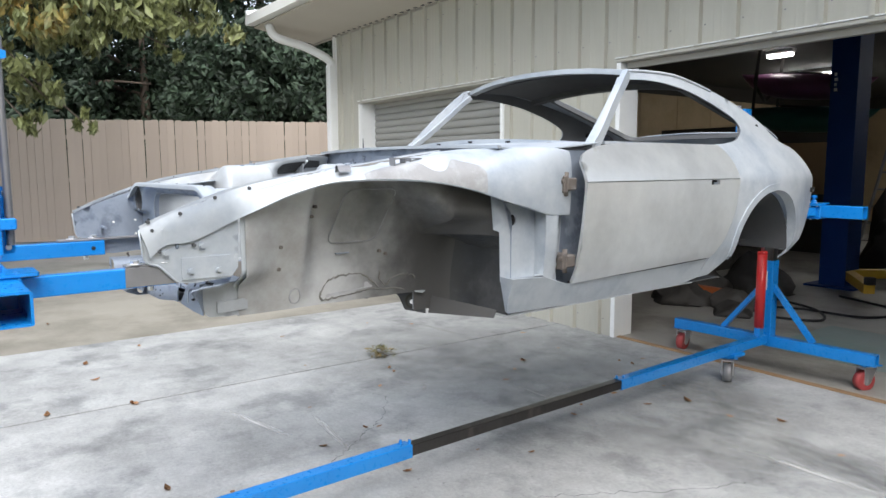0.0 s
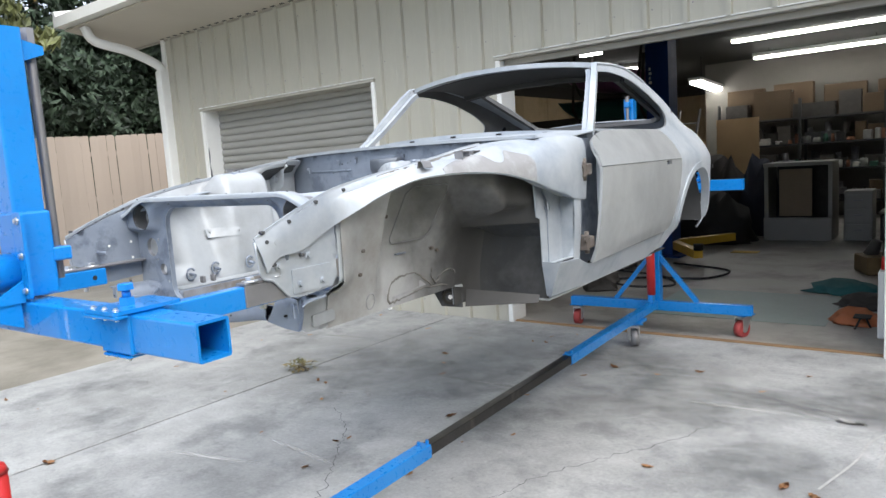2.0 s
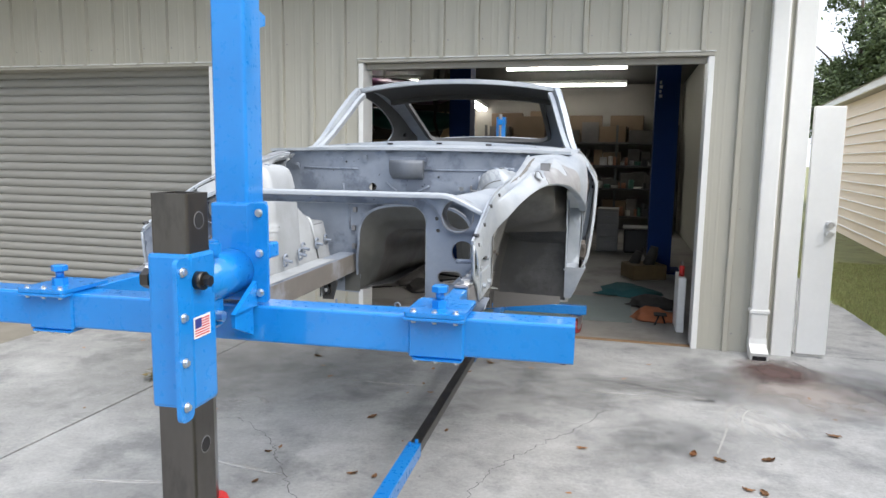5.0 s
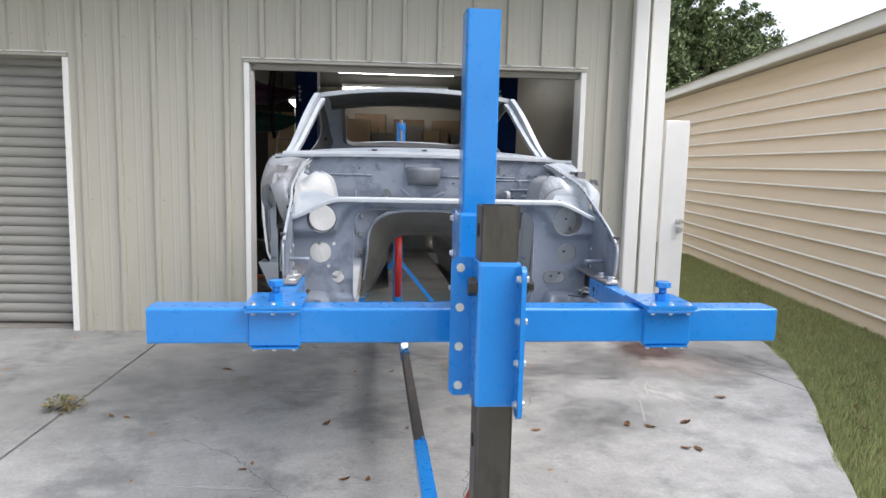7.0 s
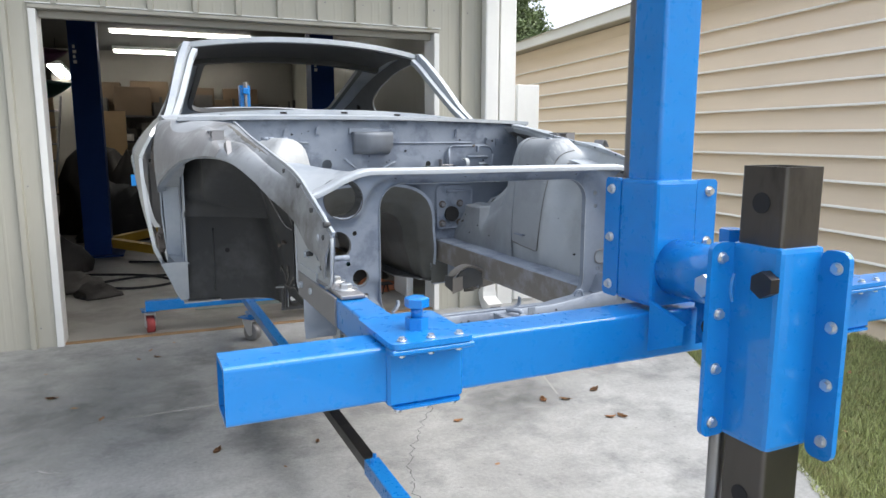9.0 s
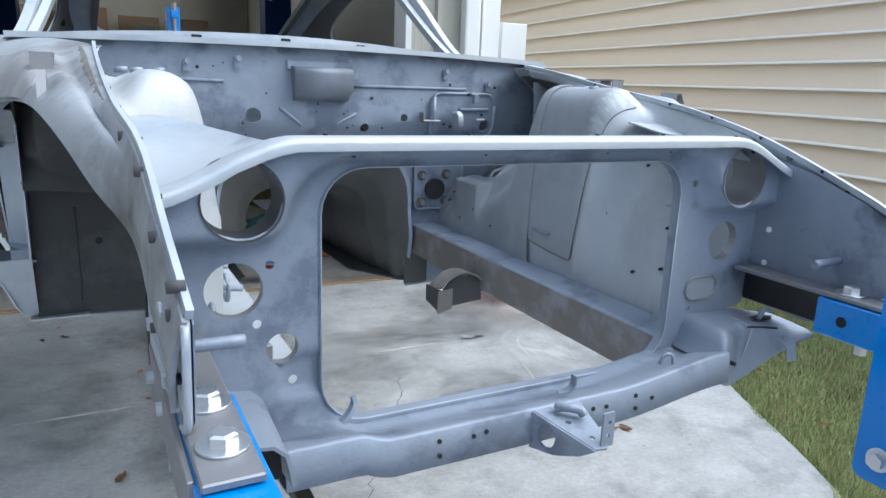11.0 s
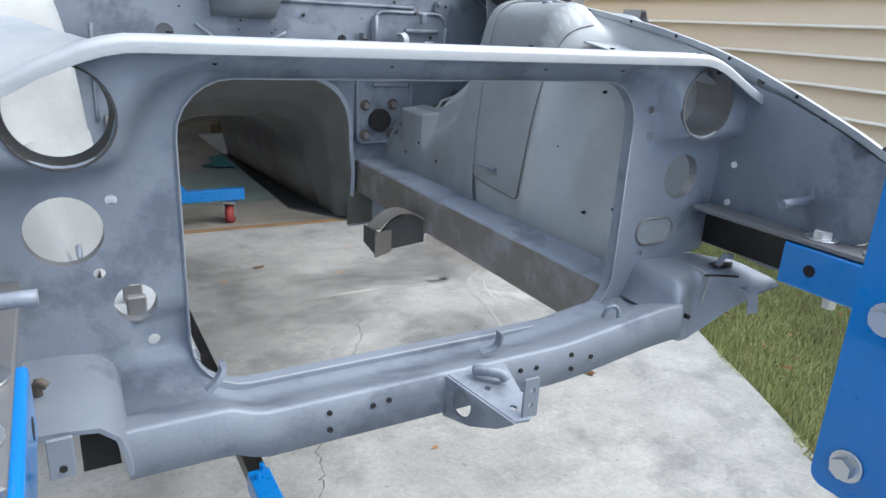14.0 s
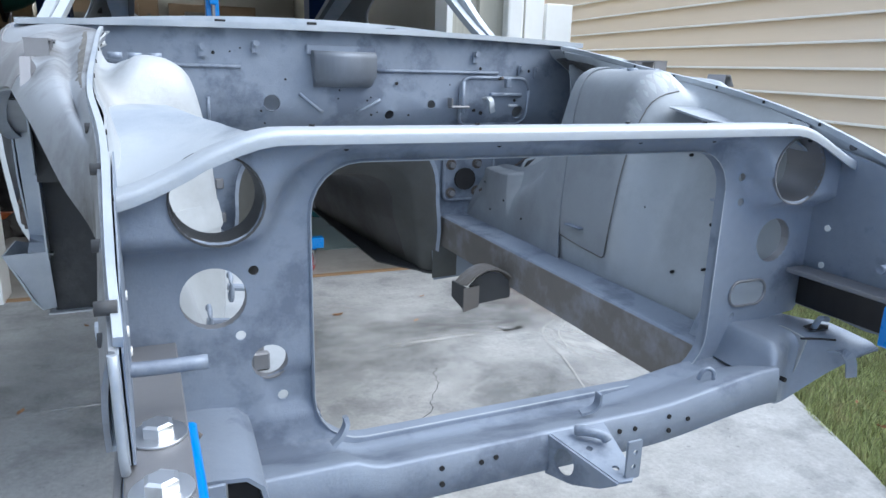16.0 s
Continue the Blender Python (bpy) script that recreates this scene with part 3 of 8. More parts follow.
mark("stain", PINKB, -0.02, 4.05, 0.75, 0.80, 30, 0.0014, "pale brown run-off stain")
mark("stain", RUSTB, -0.16, 4.48, 0.40, 0.46, 0, 0.0018, "rust-brown stain below the downspout")
mark("stain", RUSTB, -0.18, 4.42, 0.24, 0.30, 10, 0.0020, "rust-brown heart of the stain")
mark("stain", GREYB, 0.45, 4.20, 0.55, 0.85, 25, 0.0016, "dark grey film beside the joint")
mark("stain", CHALK, -1.25, 3.62, 0.60, 0.05, 3, 0.0022, "chalky white scuff")
mark("stain", CHALK, -0.80, 3.67, 0.12, 0.06, -25, 0.0026, "chalky white scuff")
mark("stain", CHALK, -0.45, 3.30, 0.28, 0.7, 25, 0.0028, "chalky white ring")
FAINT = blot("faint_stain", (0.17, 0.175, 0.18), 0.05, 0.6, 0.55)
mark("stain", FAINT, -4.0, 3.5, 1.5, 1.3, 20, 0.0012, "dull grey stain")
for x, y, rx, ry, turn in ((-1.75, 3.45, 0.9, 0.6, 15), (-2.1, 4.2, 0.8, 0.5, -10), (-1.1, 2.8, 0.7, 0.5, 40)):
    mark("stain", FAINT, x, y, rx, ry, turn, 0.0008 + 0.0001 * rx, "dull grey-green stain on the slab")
for x, y, rx, ry, turn in ((-3.55, 2.80, 0.11, 0.03, -35), (-3.70, 2.74, 0.10, 0.02, 20), (-2.95, 3.35, 0.5, 0.03, 2), (-4.9, 3.9, 0.35, 0.03, 8), (-3.2, 1.9, 0.5, 0.04, -6), (-3.6, 1.6, 0.6, 0.05, 14)):
    mark("stain", CHALK, x, y, rx, ry, turn, 0.0030, "chalky white scuff")
# arc scratches
arc = bmesh.new()
for pts0 in ([(-0.43, 3.70), (-0.58, 3.58), (-0.66, 3.40), (-0.69, 3.15), (-0.79, 2.76)], [(-0.38, 3.64), (-0.52, 3.50), (-0.58, 3.30), (-0.60, 3.10)]):
    pts = [(p[0], p[1], 0.0034) for p in cr(pts0, 8)]
    for a, b in zip(pts, pts[1:]):
        a, b = Vector(a), Vector(b)
        s = (b - a).cross(Vector((0, 0, 1))).normalized() * 0.006
        arc.faces.new([arc.verts.new(q) for q in (a - s, a + s, b + s, b - s)])
bmesh.ops.recalc_face_normals(arc, faces=arc.faces[:])
part("scratch", arc, mat("pale_scratch", (0.43, 0.425, 0.41), 0.9, 0, 0.3, 30), apron, "pale curved scratch")

# grass blades along the slab, and over the strip in front of the tan building
rg = random.Random(11)
ex = [p[0] for p in edge]
ey = [p[1] for p in edge]
gv, gf = [], []


def slab_edge(y):
    return float(np.interp(y, ey, ex))


for i in range(210000):
    y = rg.uniform(-1.5, 11.5)
    if y > 5 and rg.random() < 0.45:
        continue
    lo = slab_edge(y) - 0.012 + 0.10 * noise.noise((y * 2.3, 0.5, 3.1)) + 0.05 * noise.noise((y * 9, 1.7, 0.4)) + 0.03 * rg.random()
    hi = 2.0 + 0.105 * y
    x = lo + (hi - lo) * rg.random() ** 1.25
    h = rg.uniform(0.006, 0.026) * (1.3 if x - lo < 0.1 else 1) * (1.1 + 0.9 * noise.noise((x * 11, y * 11, 0.0)))
    a = rg.uniform(0, 6.283)
    w = rg.uniform(0.0018, 0.0042)
    lx, ly = rg.uniform(-0.035, 0.035), rg.uniform(-0.035, 0.035)
    k = len(gv)
    off = x - slab_edge(y)
    zb = 0.001 if off < 0 else -0.06
    rise = h * 0.8 if off < 0 else h + 0.03 + 0.025 * sstep(0.3, 0.0, off)
    gv += [(x - w * math.cos(a), y - w * math.sin(a), zb), (x + w * math.cos(a), y + w * math.sin(a), zb), (x + lx, y + ly, zb + rise)]
    gf.append((k, k + 1, k + 2))
gm = bpy.data.meshes.new("grass")
gm.from_pydata(gv, [], gf)
gm.materials.append(GRASSM)
tagged(new("grass", gm), "short green lawn with straw-coloured patches beside the driveway", "grass", kind="stuff")

# ---- the steel building ----
RIB0, RIB = -3.588, 0.3125
YW = 5.0


def ribbed(x0, x1, z0, z1, y=YW, deep=0.10):
    """Steel wall panel with raised ribs."""
    xs = {x0, x1}
    k = math.floor((x0 - RIB0) / RIB)
    prof = [(x0, 0.0)]
    while RIB0 + k * RIB < x1 + RIB:
        c = RIB0 + k * RIB
        for dx, d in ((-0.026, 0), (-0.018, 0.036), (0.018, 0.036), (0.026, 0), (0.118, 0), (0.125, 0.0015), (0.135, 0.0015), (0.142, 0), (0.178, 0), (0.185, 0.0015), (0.195, 0.0015), (0.202, 0)):
            if x0 + 1e-4 < c + dx < x1 - 1e-4:
                prof.append((c + dx, d))
        k += 1
    prof.append((x1, 0.0))
    prof.sort()
    bm = bmesh.new()
    rows = [[bm.verts.new((x, y - d, z)) for x, d in prof] for z in (z0, z1)]
    back = [[bm.verts.new((x, y + deep, z)) for x in (x0, x1)] for z in (z0, z1)]
    for i in range(len(prof) - 1):
        bm.faces.new((rows[0][i], rows[0][i + 1], rows[1][i + 1], rows[1][i]))
    bm.faces.new((back[0][1], back[0][0], back[1][0], back[1][1]))
    bm.faces.new((rows[0][0], rows[1][0], back[1][0], back[0][0]))
    bm.faces.new((rows[0][-1], back[0][1], back[1][1], rows[1][-1]))
    bm.faces.new(rows[1] + [back[1][1], back[1][0]])
    bm.faces.new(list(reversed(rows[0])) + [back[0][0], back[0][1]])
    bmesh.ops.recalc_face_normals(bm, faces=bm.faces[:])
    return bm


ZT, ZD = 3.46, 2.432
BX0, BX1 = -9.08, 0.02
D1, D2 = (-3.70, -0.735), (-8.33, -5.31)
wf = thing("wall_front", "cream ribbed steel siding wall of the workshop", "wall", kind="structure")
for a, b, c, d in ((BX0, D2[0] - 0.05, 0.0, ZT), (D2[1] + 0.05, D1[0] - 0.05, 0.0, ZT), (D1[1] + 0.05, BX1, 0.0, ZT), (D1[0] - 0.05, D1[1] + 0.05, ZD + 0.03, ZT),
                   (D2[0] - 0.05, D2[1] + 0.05, ZD + 0.03, ZT)):
    part("siding_panel", ribbed(a, b, c, d), WALLM, wf)
# screws
scr = bmesh.new()
for k in range(-20, 14):
    for z in (0.15, 1.2, 2.62, 3.3):
        x = RIB0 + k * RIB + 0.05
        if BX0 < x < BX1 and not (z < 2.6 and (D1[0] - 0.06 < x < D1[1] + 0.06 or D2[0] - 0.06 < x < D2[1] + 0.06)):
            cyl(scr, (x, YW + 0.002, z), (x, YW - 0.005, z), 0.006, n=6)
tagged(part("screw", scr, STEEL, wf), kind="stuff")


def door_trim(d, name, label):
    t = thing(name, label, "door frame", kind="structure")
    x0, x1 = d
    part("jamb", boxbm((x0 - 0.052, YW - 0.024, 0), (x0 - 0.004, YW + 0.22, ZD), 0.004), TRIMM, t)
    part("jamb", boxbm((x1 + 0.004, YW - 0.024, 0), (x1 + 0.052, YW + 0.22, ZD), 0.004), TRIMM, t)
    part("header", boxbm((x0 - 0.052, YW - 0.026, ZD + 0.003), (x1 + 0.052, YW + 0.22, ZD + 0.033), 0.004), HEADM, t)
    part("flashing", boxbm((x0 - 0.06, YW - 0.036, ZD + 0.034), (x1 + 0.06, YW - 0.001, ZD + 0.044), 0.002), TRIMM, t, "thin white drip flashing")
    return t


f1 = door_trim(D1, "door_frame_1", "white painted steel frame of the open roll-up doorway")
part("door_stop", boxbm((D1[0], YW + 0.05, ZD - 0.05), (D1[1], YW + 0.10, ZD + 0.002), 0.003), GREYTR, f1, "bottom edge of the raised roll-up door")
part("door_roll", cylbm((D1[0], YW + 0.33, ZD + 0.22), (D1[1], YW + 0.33, ZD + 0.22), 0.2, n=24), GREYTR, f1)
f2 = door_trim(D2, "door_frame_2", "white painted steel frame round the closed roll-up door")
rd = thing("door_2", "closed cream roll-up door of narrow curved steel slats", "roll-up door", kind="structure")
sl = bmesh.new()
prof = [(0, 0.006), (0.009, -0.012), (0.044, -0.022), (0.082, -0.015), (0.0905, 0.006)]
vs = [[sl.verts.new((x, YW + 0.236 + d, z)) for z, d in prof] for x in (D2[0], D2[1])]
for i in range(4):
    f = sl.faces.new((vs[0][i], vs[1][i], vs[1][i + 1], vs[0][i + 1]))
    f.smooth = True
vb = [sl.verts.new((x, YW + 0.251, z)) for x, z in ((D2[0], 0), (D2[1], 0), (D2[1], 0.0905), (D2[0], 0.0905))]
sl.faces.new(list(reversed(vb)))
bmesh.ops.recalc_face_normals(sl, faces=sl.faces[:])
slat_me = mesh_of(sl, "slat", ROLLM)
for i in range(27):
    shared("slat", slat_me, rd, Matrix.Translation((0, 0, 0.02 + 0.0905 * i)))

# corner trim, downspouts, eaves
ct = thing("corner_trim", "white steel corner trim of the workshop", "trim", kind="structure")
part("trim", boxbm((BX1 - 0.125, YW - 0.040, 0), (BX1 + 0.03, YW + 0.12, ZT + 0.6), 0.004), TRIMM, ct)
part("trim", boxbm((BX0 - 0.05, YW - 0.028, 0), (BX0 + 0.03, YW + 0.12, ZT), 0.004), TRIMM, ct)


def downspout(x, y, top, label, foot=True):
    t = thing("downspout", label, "downspout")
    path = [(x, y, 0.16), (x, y, top)] if not foot else [(x, y, 0.15), (x, y, top)]
    bm = boxbm((x - 0.065, y - 0.05, 0.13), (x + 0.065, y + 0.05, top), 0.018, seg=2)
    part("pipe", bm, TRIMM, t)
    sh = sweep([(x, y, 0.15), (x, y - 0.01, 0.09), (x, y - 0.05, 0.045), (x, y - 0.16, 0.012)], 0.135, 0.10)
    part("shoe", sh, TRIMM, t, "flared outlet with scuffed end")
    part("shoe_opening", boxbm((x - 0.052, y - 0.167, 0.002), (x + 0.052, y - 0.161, 0.052)), DARK, t, "dark open end")
    part("strap", boxbm((x - 0.075, y - 0.058, 0.36), (x + 0.075, y + 0.055, 0.39), 0.003), TRIMM, t)
    return t


downspout(-0.225, YW - 0.075, 4.0, "white smooth downspout standing against the workshop corner")
ds = downspout(BX0 - 0.03, YW - 0.075, 3.05, "cream downspout at the far workshop corner")
elbow = cr([(BX0 - 0.03, YW - 0.075, 3.0), (BX0 - 0.03, YW - 0.10, 3.12), (BX0 - 0.16, YW - 0.42, 3.30), (BX0 - 0.30, YW - 0.80, 3.42), (BX0 - 0.33, YW - 0.90, 3.60)], 6)
part("elbow", pipe(elbow, 0.062, 12), TRIMM, ds)

ev = thing("eave", "cream steel eave with closed soffit and white gutter", "eave", kind="structure")
EX0, EX1, EY = BX0 - 0.75, 0.35, YW - 0.95
part("soffit", sheet([(EX0, EY), (EX1, EY), (EX1, YW + 0.02), (EX0, YW + 0.02)], [], lambda a, b: (a, b, ZT + 0.02 + 0.14 * (YW - b) / 0.95), 0.8, 0.02, False), SOFFM, ev)
part("gutter", sweep([(EX0 - 0.05, EY - 0.05, ZT + 0.24), (EX1, EY - 0.05, ZT + 0.24)], 0.13, 0.13, side=(0, 1, 0)), TRIMM, ev, "white box gutter")
part("fascia", boxbm((EX0, YW - 0.02, ZT - 0.02), (EX1, YW + 0.02, ZT + 0.05)), GREYTR, ev)
nb = bmesh.new()
for i in range(60):
    x = EX0 + 0.76 + i * 0.155
    box(nb, (x, YW - 0.06, ZT + 0.004), (x + 0.07, YW - 0.022, ZT + 0.024))
part("closure_strip", nb, UNDER, ev, "row of dark rib ends under the soffit")
part("rake_board", sweep([(EX0 - 0.02, EY - 0.1, ZT + 0.28), (EX0 - 0.02, 13.0, ZT + 2.2)], 0.05, 0.2), TRIMM, ev)
rf = bmesh.new()
for x0, x1 in ((EX0, EX1),):
    v = [rf.verts.new(p) for p in ((x0, EY - 0.08, ZT + 0.32), (x1, EY - 0.08, ZT + 0.32), (x1, 13.0, ZT + 2.3), (x0, 13.0, ZT + 2.3),
                                   (x0, 21.0, ZT + 0.32), (x1, 21.0, ZT + 0.32))]
    rf.faces.new((v[0], v[1], v[2], v[3]))
    rf.faces.new((v[3], v[2], v[5], v[4]))
    bmesh.ops.solidify(rf, geom=rf.faces[:], thickness=0.05)
structure("roof", rf, ROOFM, "low-pitched cream steel roof of the workshop", "roof")

GD = 20.5
structure("wall_right", boxbm((BX1 - 0.10, YW + 0.121, 0), (BX1, GD, ZT + 0.4)), WALLM, "cream steel side wall of the workshop", "wall")
structure("wall_left", boxbm((BX0, YW + 0.121, 0), (BX0 + 0.10, GD, ZT + 0.4)), INTW, "workshop side wall of tan board darkened for the dim inside", "wall")
structure("wall_back", boxbm((BX0 + 0.101, GD, 0), (BX1 - 0.101, GD + 0.1, ZT + 0.4)), INTW, "workshop back wall of tan board darkened for the dim inside", "wall")
structure("ceiling", boxbm((BX0 + 0.101, YW + 0.121, ZT - 0.1), (BX1 - 0.101, GD - 0.001, ZT)), INTC, "workshop ceiling, its lack of light put into dark colour", "ceiling")
structure("floor", boxbm((BX0 + 0.101, YW + 0.071, -0.1), (BX1 - 0.101, GD - 0.001, 0.006)), FLOORM, "brownish smooth workshop floor with oil marks", "floor")
part("sill_strip", boxbm((D1[0] - 0.02, YW + 0.02, -0.05), (D1[1] + 0.02, YW + 0.07, 0.011), 0.004), mat("rusty_sill", (0.27, 0.17, 0.09), 0.8, 0.1, 0.3, 5), f1, "rusty steel strip across the doorway")

PLY = mat("tan_plywood", (0.56, 0.43, 0.26), 0.7, 0, 0.14, 2.5, 0.05, 40, stain=(0.45, 0.33, 0.19), stain_scale=1.4, objrand=0.12)
for i in range(8):
    y = 8.2 + 1.23 * i
    if y + 1.22 < GD - 0.05:
        t = thing("plywood_sheet", "tan plywood sheet fixed along the workshop wall", "board", group="plywood lining")
        part("sheet", boxbm((BX0 + 0.104, y, 0.05), (BX0 + 0.122, y + 1.22, 3.05), 0.002), PLY, t)
        part("screw_strip", boxbm((BX0 + 0.122, y - 0.004, 0.05), (BX0 + 0.130, y + 0.03, 3.05), 0.002), PLY, t)
for i in range(3):
    x = BX0 + 0.16 + 1.23 * i
    t = thing("plywood_sheet", "tan plywood sheet fixed along the workshop wall", "board", group="plywood lining")
    part("sheet", boxbm((x, GD - 0.022, 0.05), (x + 1.22, GD - 0.004, 3.05), 0.002), PLY, t)
    part("screw_strip", boxbm((x - 0.004, GD - 0.030, 0.05), (x + 0.03, GD - 0.022, 3.05), 0.002), PLY, t)

sd = thing("side_door", "white steel side door standing open against the wall end", "door")
part("door_leaf", boxbm((0.085, YW - 0.02, 0.03), (0.31, YW + 0.03, 2.03), 0.004), TRIMM, sd)
for z in (1.10, 1.02):
    b = cylbm((0.255, YW - 0.02, z), (0.255, YW - 0.035, z), 0.028, n=16)
    cyl(b, (0.255, YW - 0.035, z), (0.255, YW - 0.08, z), 0.022, 0.026, n=16)
    part("door_knob", b, CHROME, sd)

# ---- the tan building ----
TB = pose(2.0, 0, 0, 0, 0, -math.degrees(math.atan(0.105)))
tb = thing("tan_building", "tan building with wide horizontal lap siding and a white eave", "building", TB)
part("wall", boxbm((0.012, -8, -0.1), (5.0, 21, 3.03)), SIDEM, tb)
bd = bmesh.new()
prof = [(0.008, 0.0), (-0.030, 0.0), (-0.030, 0.014), (-0.004, 0.2145), (0.008, 0.2145)]
a = [bd.verts.new((x, -8, z)) for x, z in prof]
b = [bd.verts.new((x, 21, z)) for x, z in prof]
for i in range(5):
    bd.faces.new((a[i], a[(i + 1) % 5], b[(i + 1) % 5], b[i]))
bd.faces.new(list(reversed(a)))
bd.faces.new(b)
bmesh.ops.recalc_face_normals(bd, faces=bd.faces[:])
bdm = mesh_of(bd, "siding_board", SIDEM)
lb_ = bmesh.new()
prof = [(-0.0305, -0.003), (-0.046, -0.003), (-0.0475, 0.001), (-0.0425, 0.010), (-0.0305, 0.020)]
a = [lb_.verts.new((x, -8, z)) for x, z in prof]
b = [lb_.verts.new((x, 21, z)) for x, z in prof]
for i in range(5):
    lb_.faces.new((a[i], a[(i + 1) % 5], b[(i + 1) % 5], b[i]))
bmesh.ops.recalc_face_normals(lb_, faces=lb_.faces[:])
lip = mesh_of(lb_, "board_lip", LIPM)
for i in range(14):
    o = shared("siding_board", bdm, tb, Matrix.Translation((0, 0, 0.127 + 0.2113 * (i - 1))))
    l = shared("board_lip", lip, o)
    l["label"] = "bottom edge of the board, sky highlight in its pale colour"
part("eave", boxbm((-0.22, -8, 3.045), (0.1, 21, 3.065)), SOFFM, tb)
part("fascia", boxbm((-0.26, -8, 3.02), (-0.22, 21, 3.16), 0.006), TRIMM, tb)
rr = bmesh.new()
v = [rr.verts.new(p) for p in ((-0.3, -8, 3.16), (-0.3, 21, 3.16), (2.6, 21, 4.1), (2.6, -8, 4.1), (5.2, -8, 3.16), (5.2, 21, 3.16))]
rr.faces.new((v[0], v[3], v[2], v[1]))
rr.faces.new((v[3], v[4], v[5], v[2]))
bmesh.ops.solidify(rr, geom=rr.faces[:], thickness=0.03)
part("roof", rr, ROOFM, tb)
part("foundation", boxbm((-0.014, -8, -0.1), (0.011, 21, -0.085)), CONC, tb)

# ---- fence ----
FD = Vector((0.40, 0.917, 0)).normalized()
F0 = Vector((-16.35, 1.5, 0))
fn = thing("fence", "tall fence of tan painted dog-eared boards, faded and split", "fence")
FH = 2.56
rfn = random.Random(5)
pw = 0.1505
bmes = []
for k in range(6):
    ear = rfn.uniform(0.012, 0.03)
    h = FH + rfn.uniform(-0.012, 0.012)
    pl = [(-pw / 2, 0.02), (pw / 2, 0.02), (pw / 2, h - ear), (pw / 2 - ear, h), (-pw / 2 + ear, h), (-pw / 2, h - ear)]
    bmf = bmesh.new()
    fr = [bmf.verts.new((x, -0.009, z)) for x, z in pl]
    bk = [bmf.verts.new((x, 0.009, z)) for x, z in pl]
    bmf.faces.new(fr)
    bmf.faces.new(list(reversed(bk)))
    for i in range(6):
        bmf.faces.new((fr[i], bk[i], bk[(i + 1) % 6], fr[(i + 1) % 6]))
    bmesh.ops.recalc_face_normals(bmf, faces=bmf.faces[:])
    bmes.append(mesh_of(bmf, "fence_board", FENCEM))
yaw = math.degrees(math.atan2(FD.y, FD.x))
for i in range(-75, 95):
    p = F0 + FD * (i * (pw + 0.0025))
    shared("fence_board", bmes[rfn.randrange(6)], fn, pose(p.x + rfn.uniform(-.004, .004), p.y, 0, rfn.uniform(-.4, .4), rfn.uniform(-.35, .35), yaw))
for z in (0.4, 1.3, 2.2):
    q = F0 + Vector((-FD.y, FD.x, 0)) * 0.045
    part("rail", sweep([q + FD * -11.6 + Vector((0, 0, z)), q + FD * 14.6 + Vector((0, 0, z))], 0.04, 0.09, side=(-FD.y, FD.x, 0)), FENCEM, fn)

# wide white jamb of the roll-up door, its paint peeled to dark metal
jb = thing("door_jamb", "wide white door jamb with paint peeled to dark metal", "jamb", kind="structure")
part("jamb_board", boxbm((-8.372, 5.004, 0.02), (-8.329, 5.235, 2.47), 0.002), TRIMM, jb)
rj = random.Random(5)
PEEL = mat("peeled_metal", (0.13, 0.14, 0.16), 0.7, 0.2, 0.25, 12)
for y0, y1, z0, z1 in ((5.008, 5.05, 0.35, 1.62), (5.05, 5.10, 0.30, 0.95), (5.185, 5.232, 0.55, 1.25), (5.01, 5.03, 1.5, 1.95)):
    L = [(y0 + rj.uniform(-0.003, 0.003), z0 + (z1 - z0) * i / 9) for i in range(10)]
    R = [(y1 + rj.uniform(-0.022, 0.004) * math.sin(math.pi * i / 9) - (y1 - y0) * 0.45 * (i in (0, 9)), z0 + (z1 - z0) * i / 9) for i in range(10)]
    part("peeled_patch", sheet(L + R[::-1], [], lambda y, z: (-8.3275, y, z), 0.08, 0.001, False), PEEL, jb, "bare dark patch where paint has peeled")

# ---- the bare car body, in the car's frame ----
car = thing("car_body_shell", "bare blasted-steel coupe body shell without hood or fenders, on a rotisserie", "car body", CAR)

BZ = [0.94, 0.985, 1.02, 1.09, 1.125, 1.2, 1.30, 1.40, 1.474, 1.52, 1.57, 1.61, 1.64]
BU = [0.60, 0.668, 0.690, 0.716, 0.735, 0.746, 0.757, 0.763, 0.765, 0.744, 0.714, 0.684, 0.655]
CREASE = 1.474


def belt(z):
    return float(np.interp(z, BZ, BU))


railz = key([(2.50, 1.945), (2.66, 1.962), (2.9, 1.968), (3.08, 1.952), (3.38, 1.897), (3.67, 1.822), (3.99, 1.712), (4.16, 1.61), (4.25, 1.50)])
railu = key([(2.5, 0.53), (2.66, 0.545), (3.0, 0.555), (3.4, 0.55), (3.8, 0.55), (4.05, 0.555), (4.25, 0.54)])


def side_u(v, z):
    """Half width of the body at v along and height z."""
    if z <= 1.64:
        u = belt(z)
    else:
        t = min(1.0, (z - 1.64) / max(0.05, railz(v) - 1.64))
        u = 0.655 + (railu(v) - 0.655) * (t ** 0.9)
    u += 0.022 * math.exp(-((v - 3.57) / 0.33) ** 2) * sstep(1.0, 1.2, z) * (1 - sstep(1.45, 1.7, z))
    if v > 3.7:
        k = (v - 3.7) / 0.5
        u -= 0.085 * k * k
    return u


def side(s, off=0.0):
    return lambda v, z: (s * (side_u(v, z) + off), v, z)


door_rear = cr([(3.195, 1.632), (3.224, 1.56), (3.222, 1.45), (3.195, 1.31), (3.14, 1.19), (3.055, 1.112)], 5)
door_top = cr([(2.118, 1.552), (2.16, 1.585), (2.28, 1.614), (2.45, 1.628), (2.8, 1.633), (3.195, 1.632)], 5)
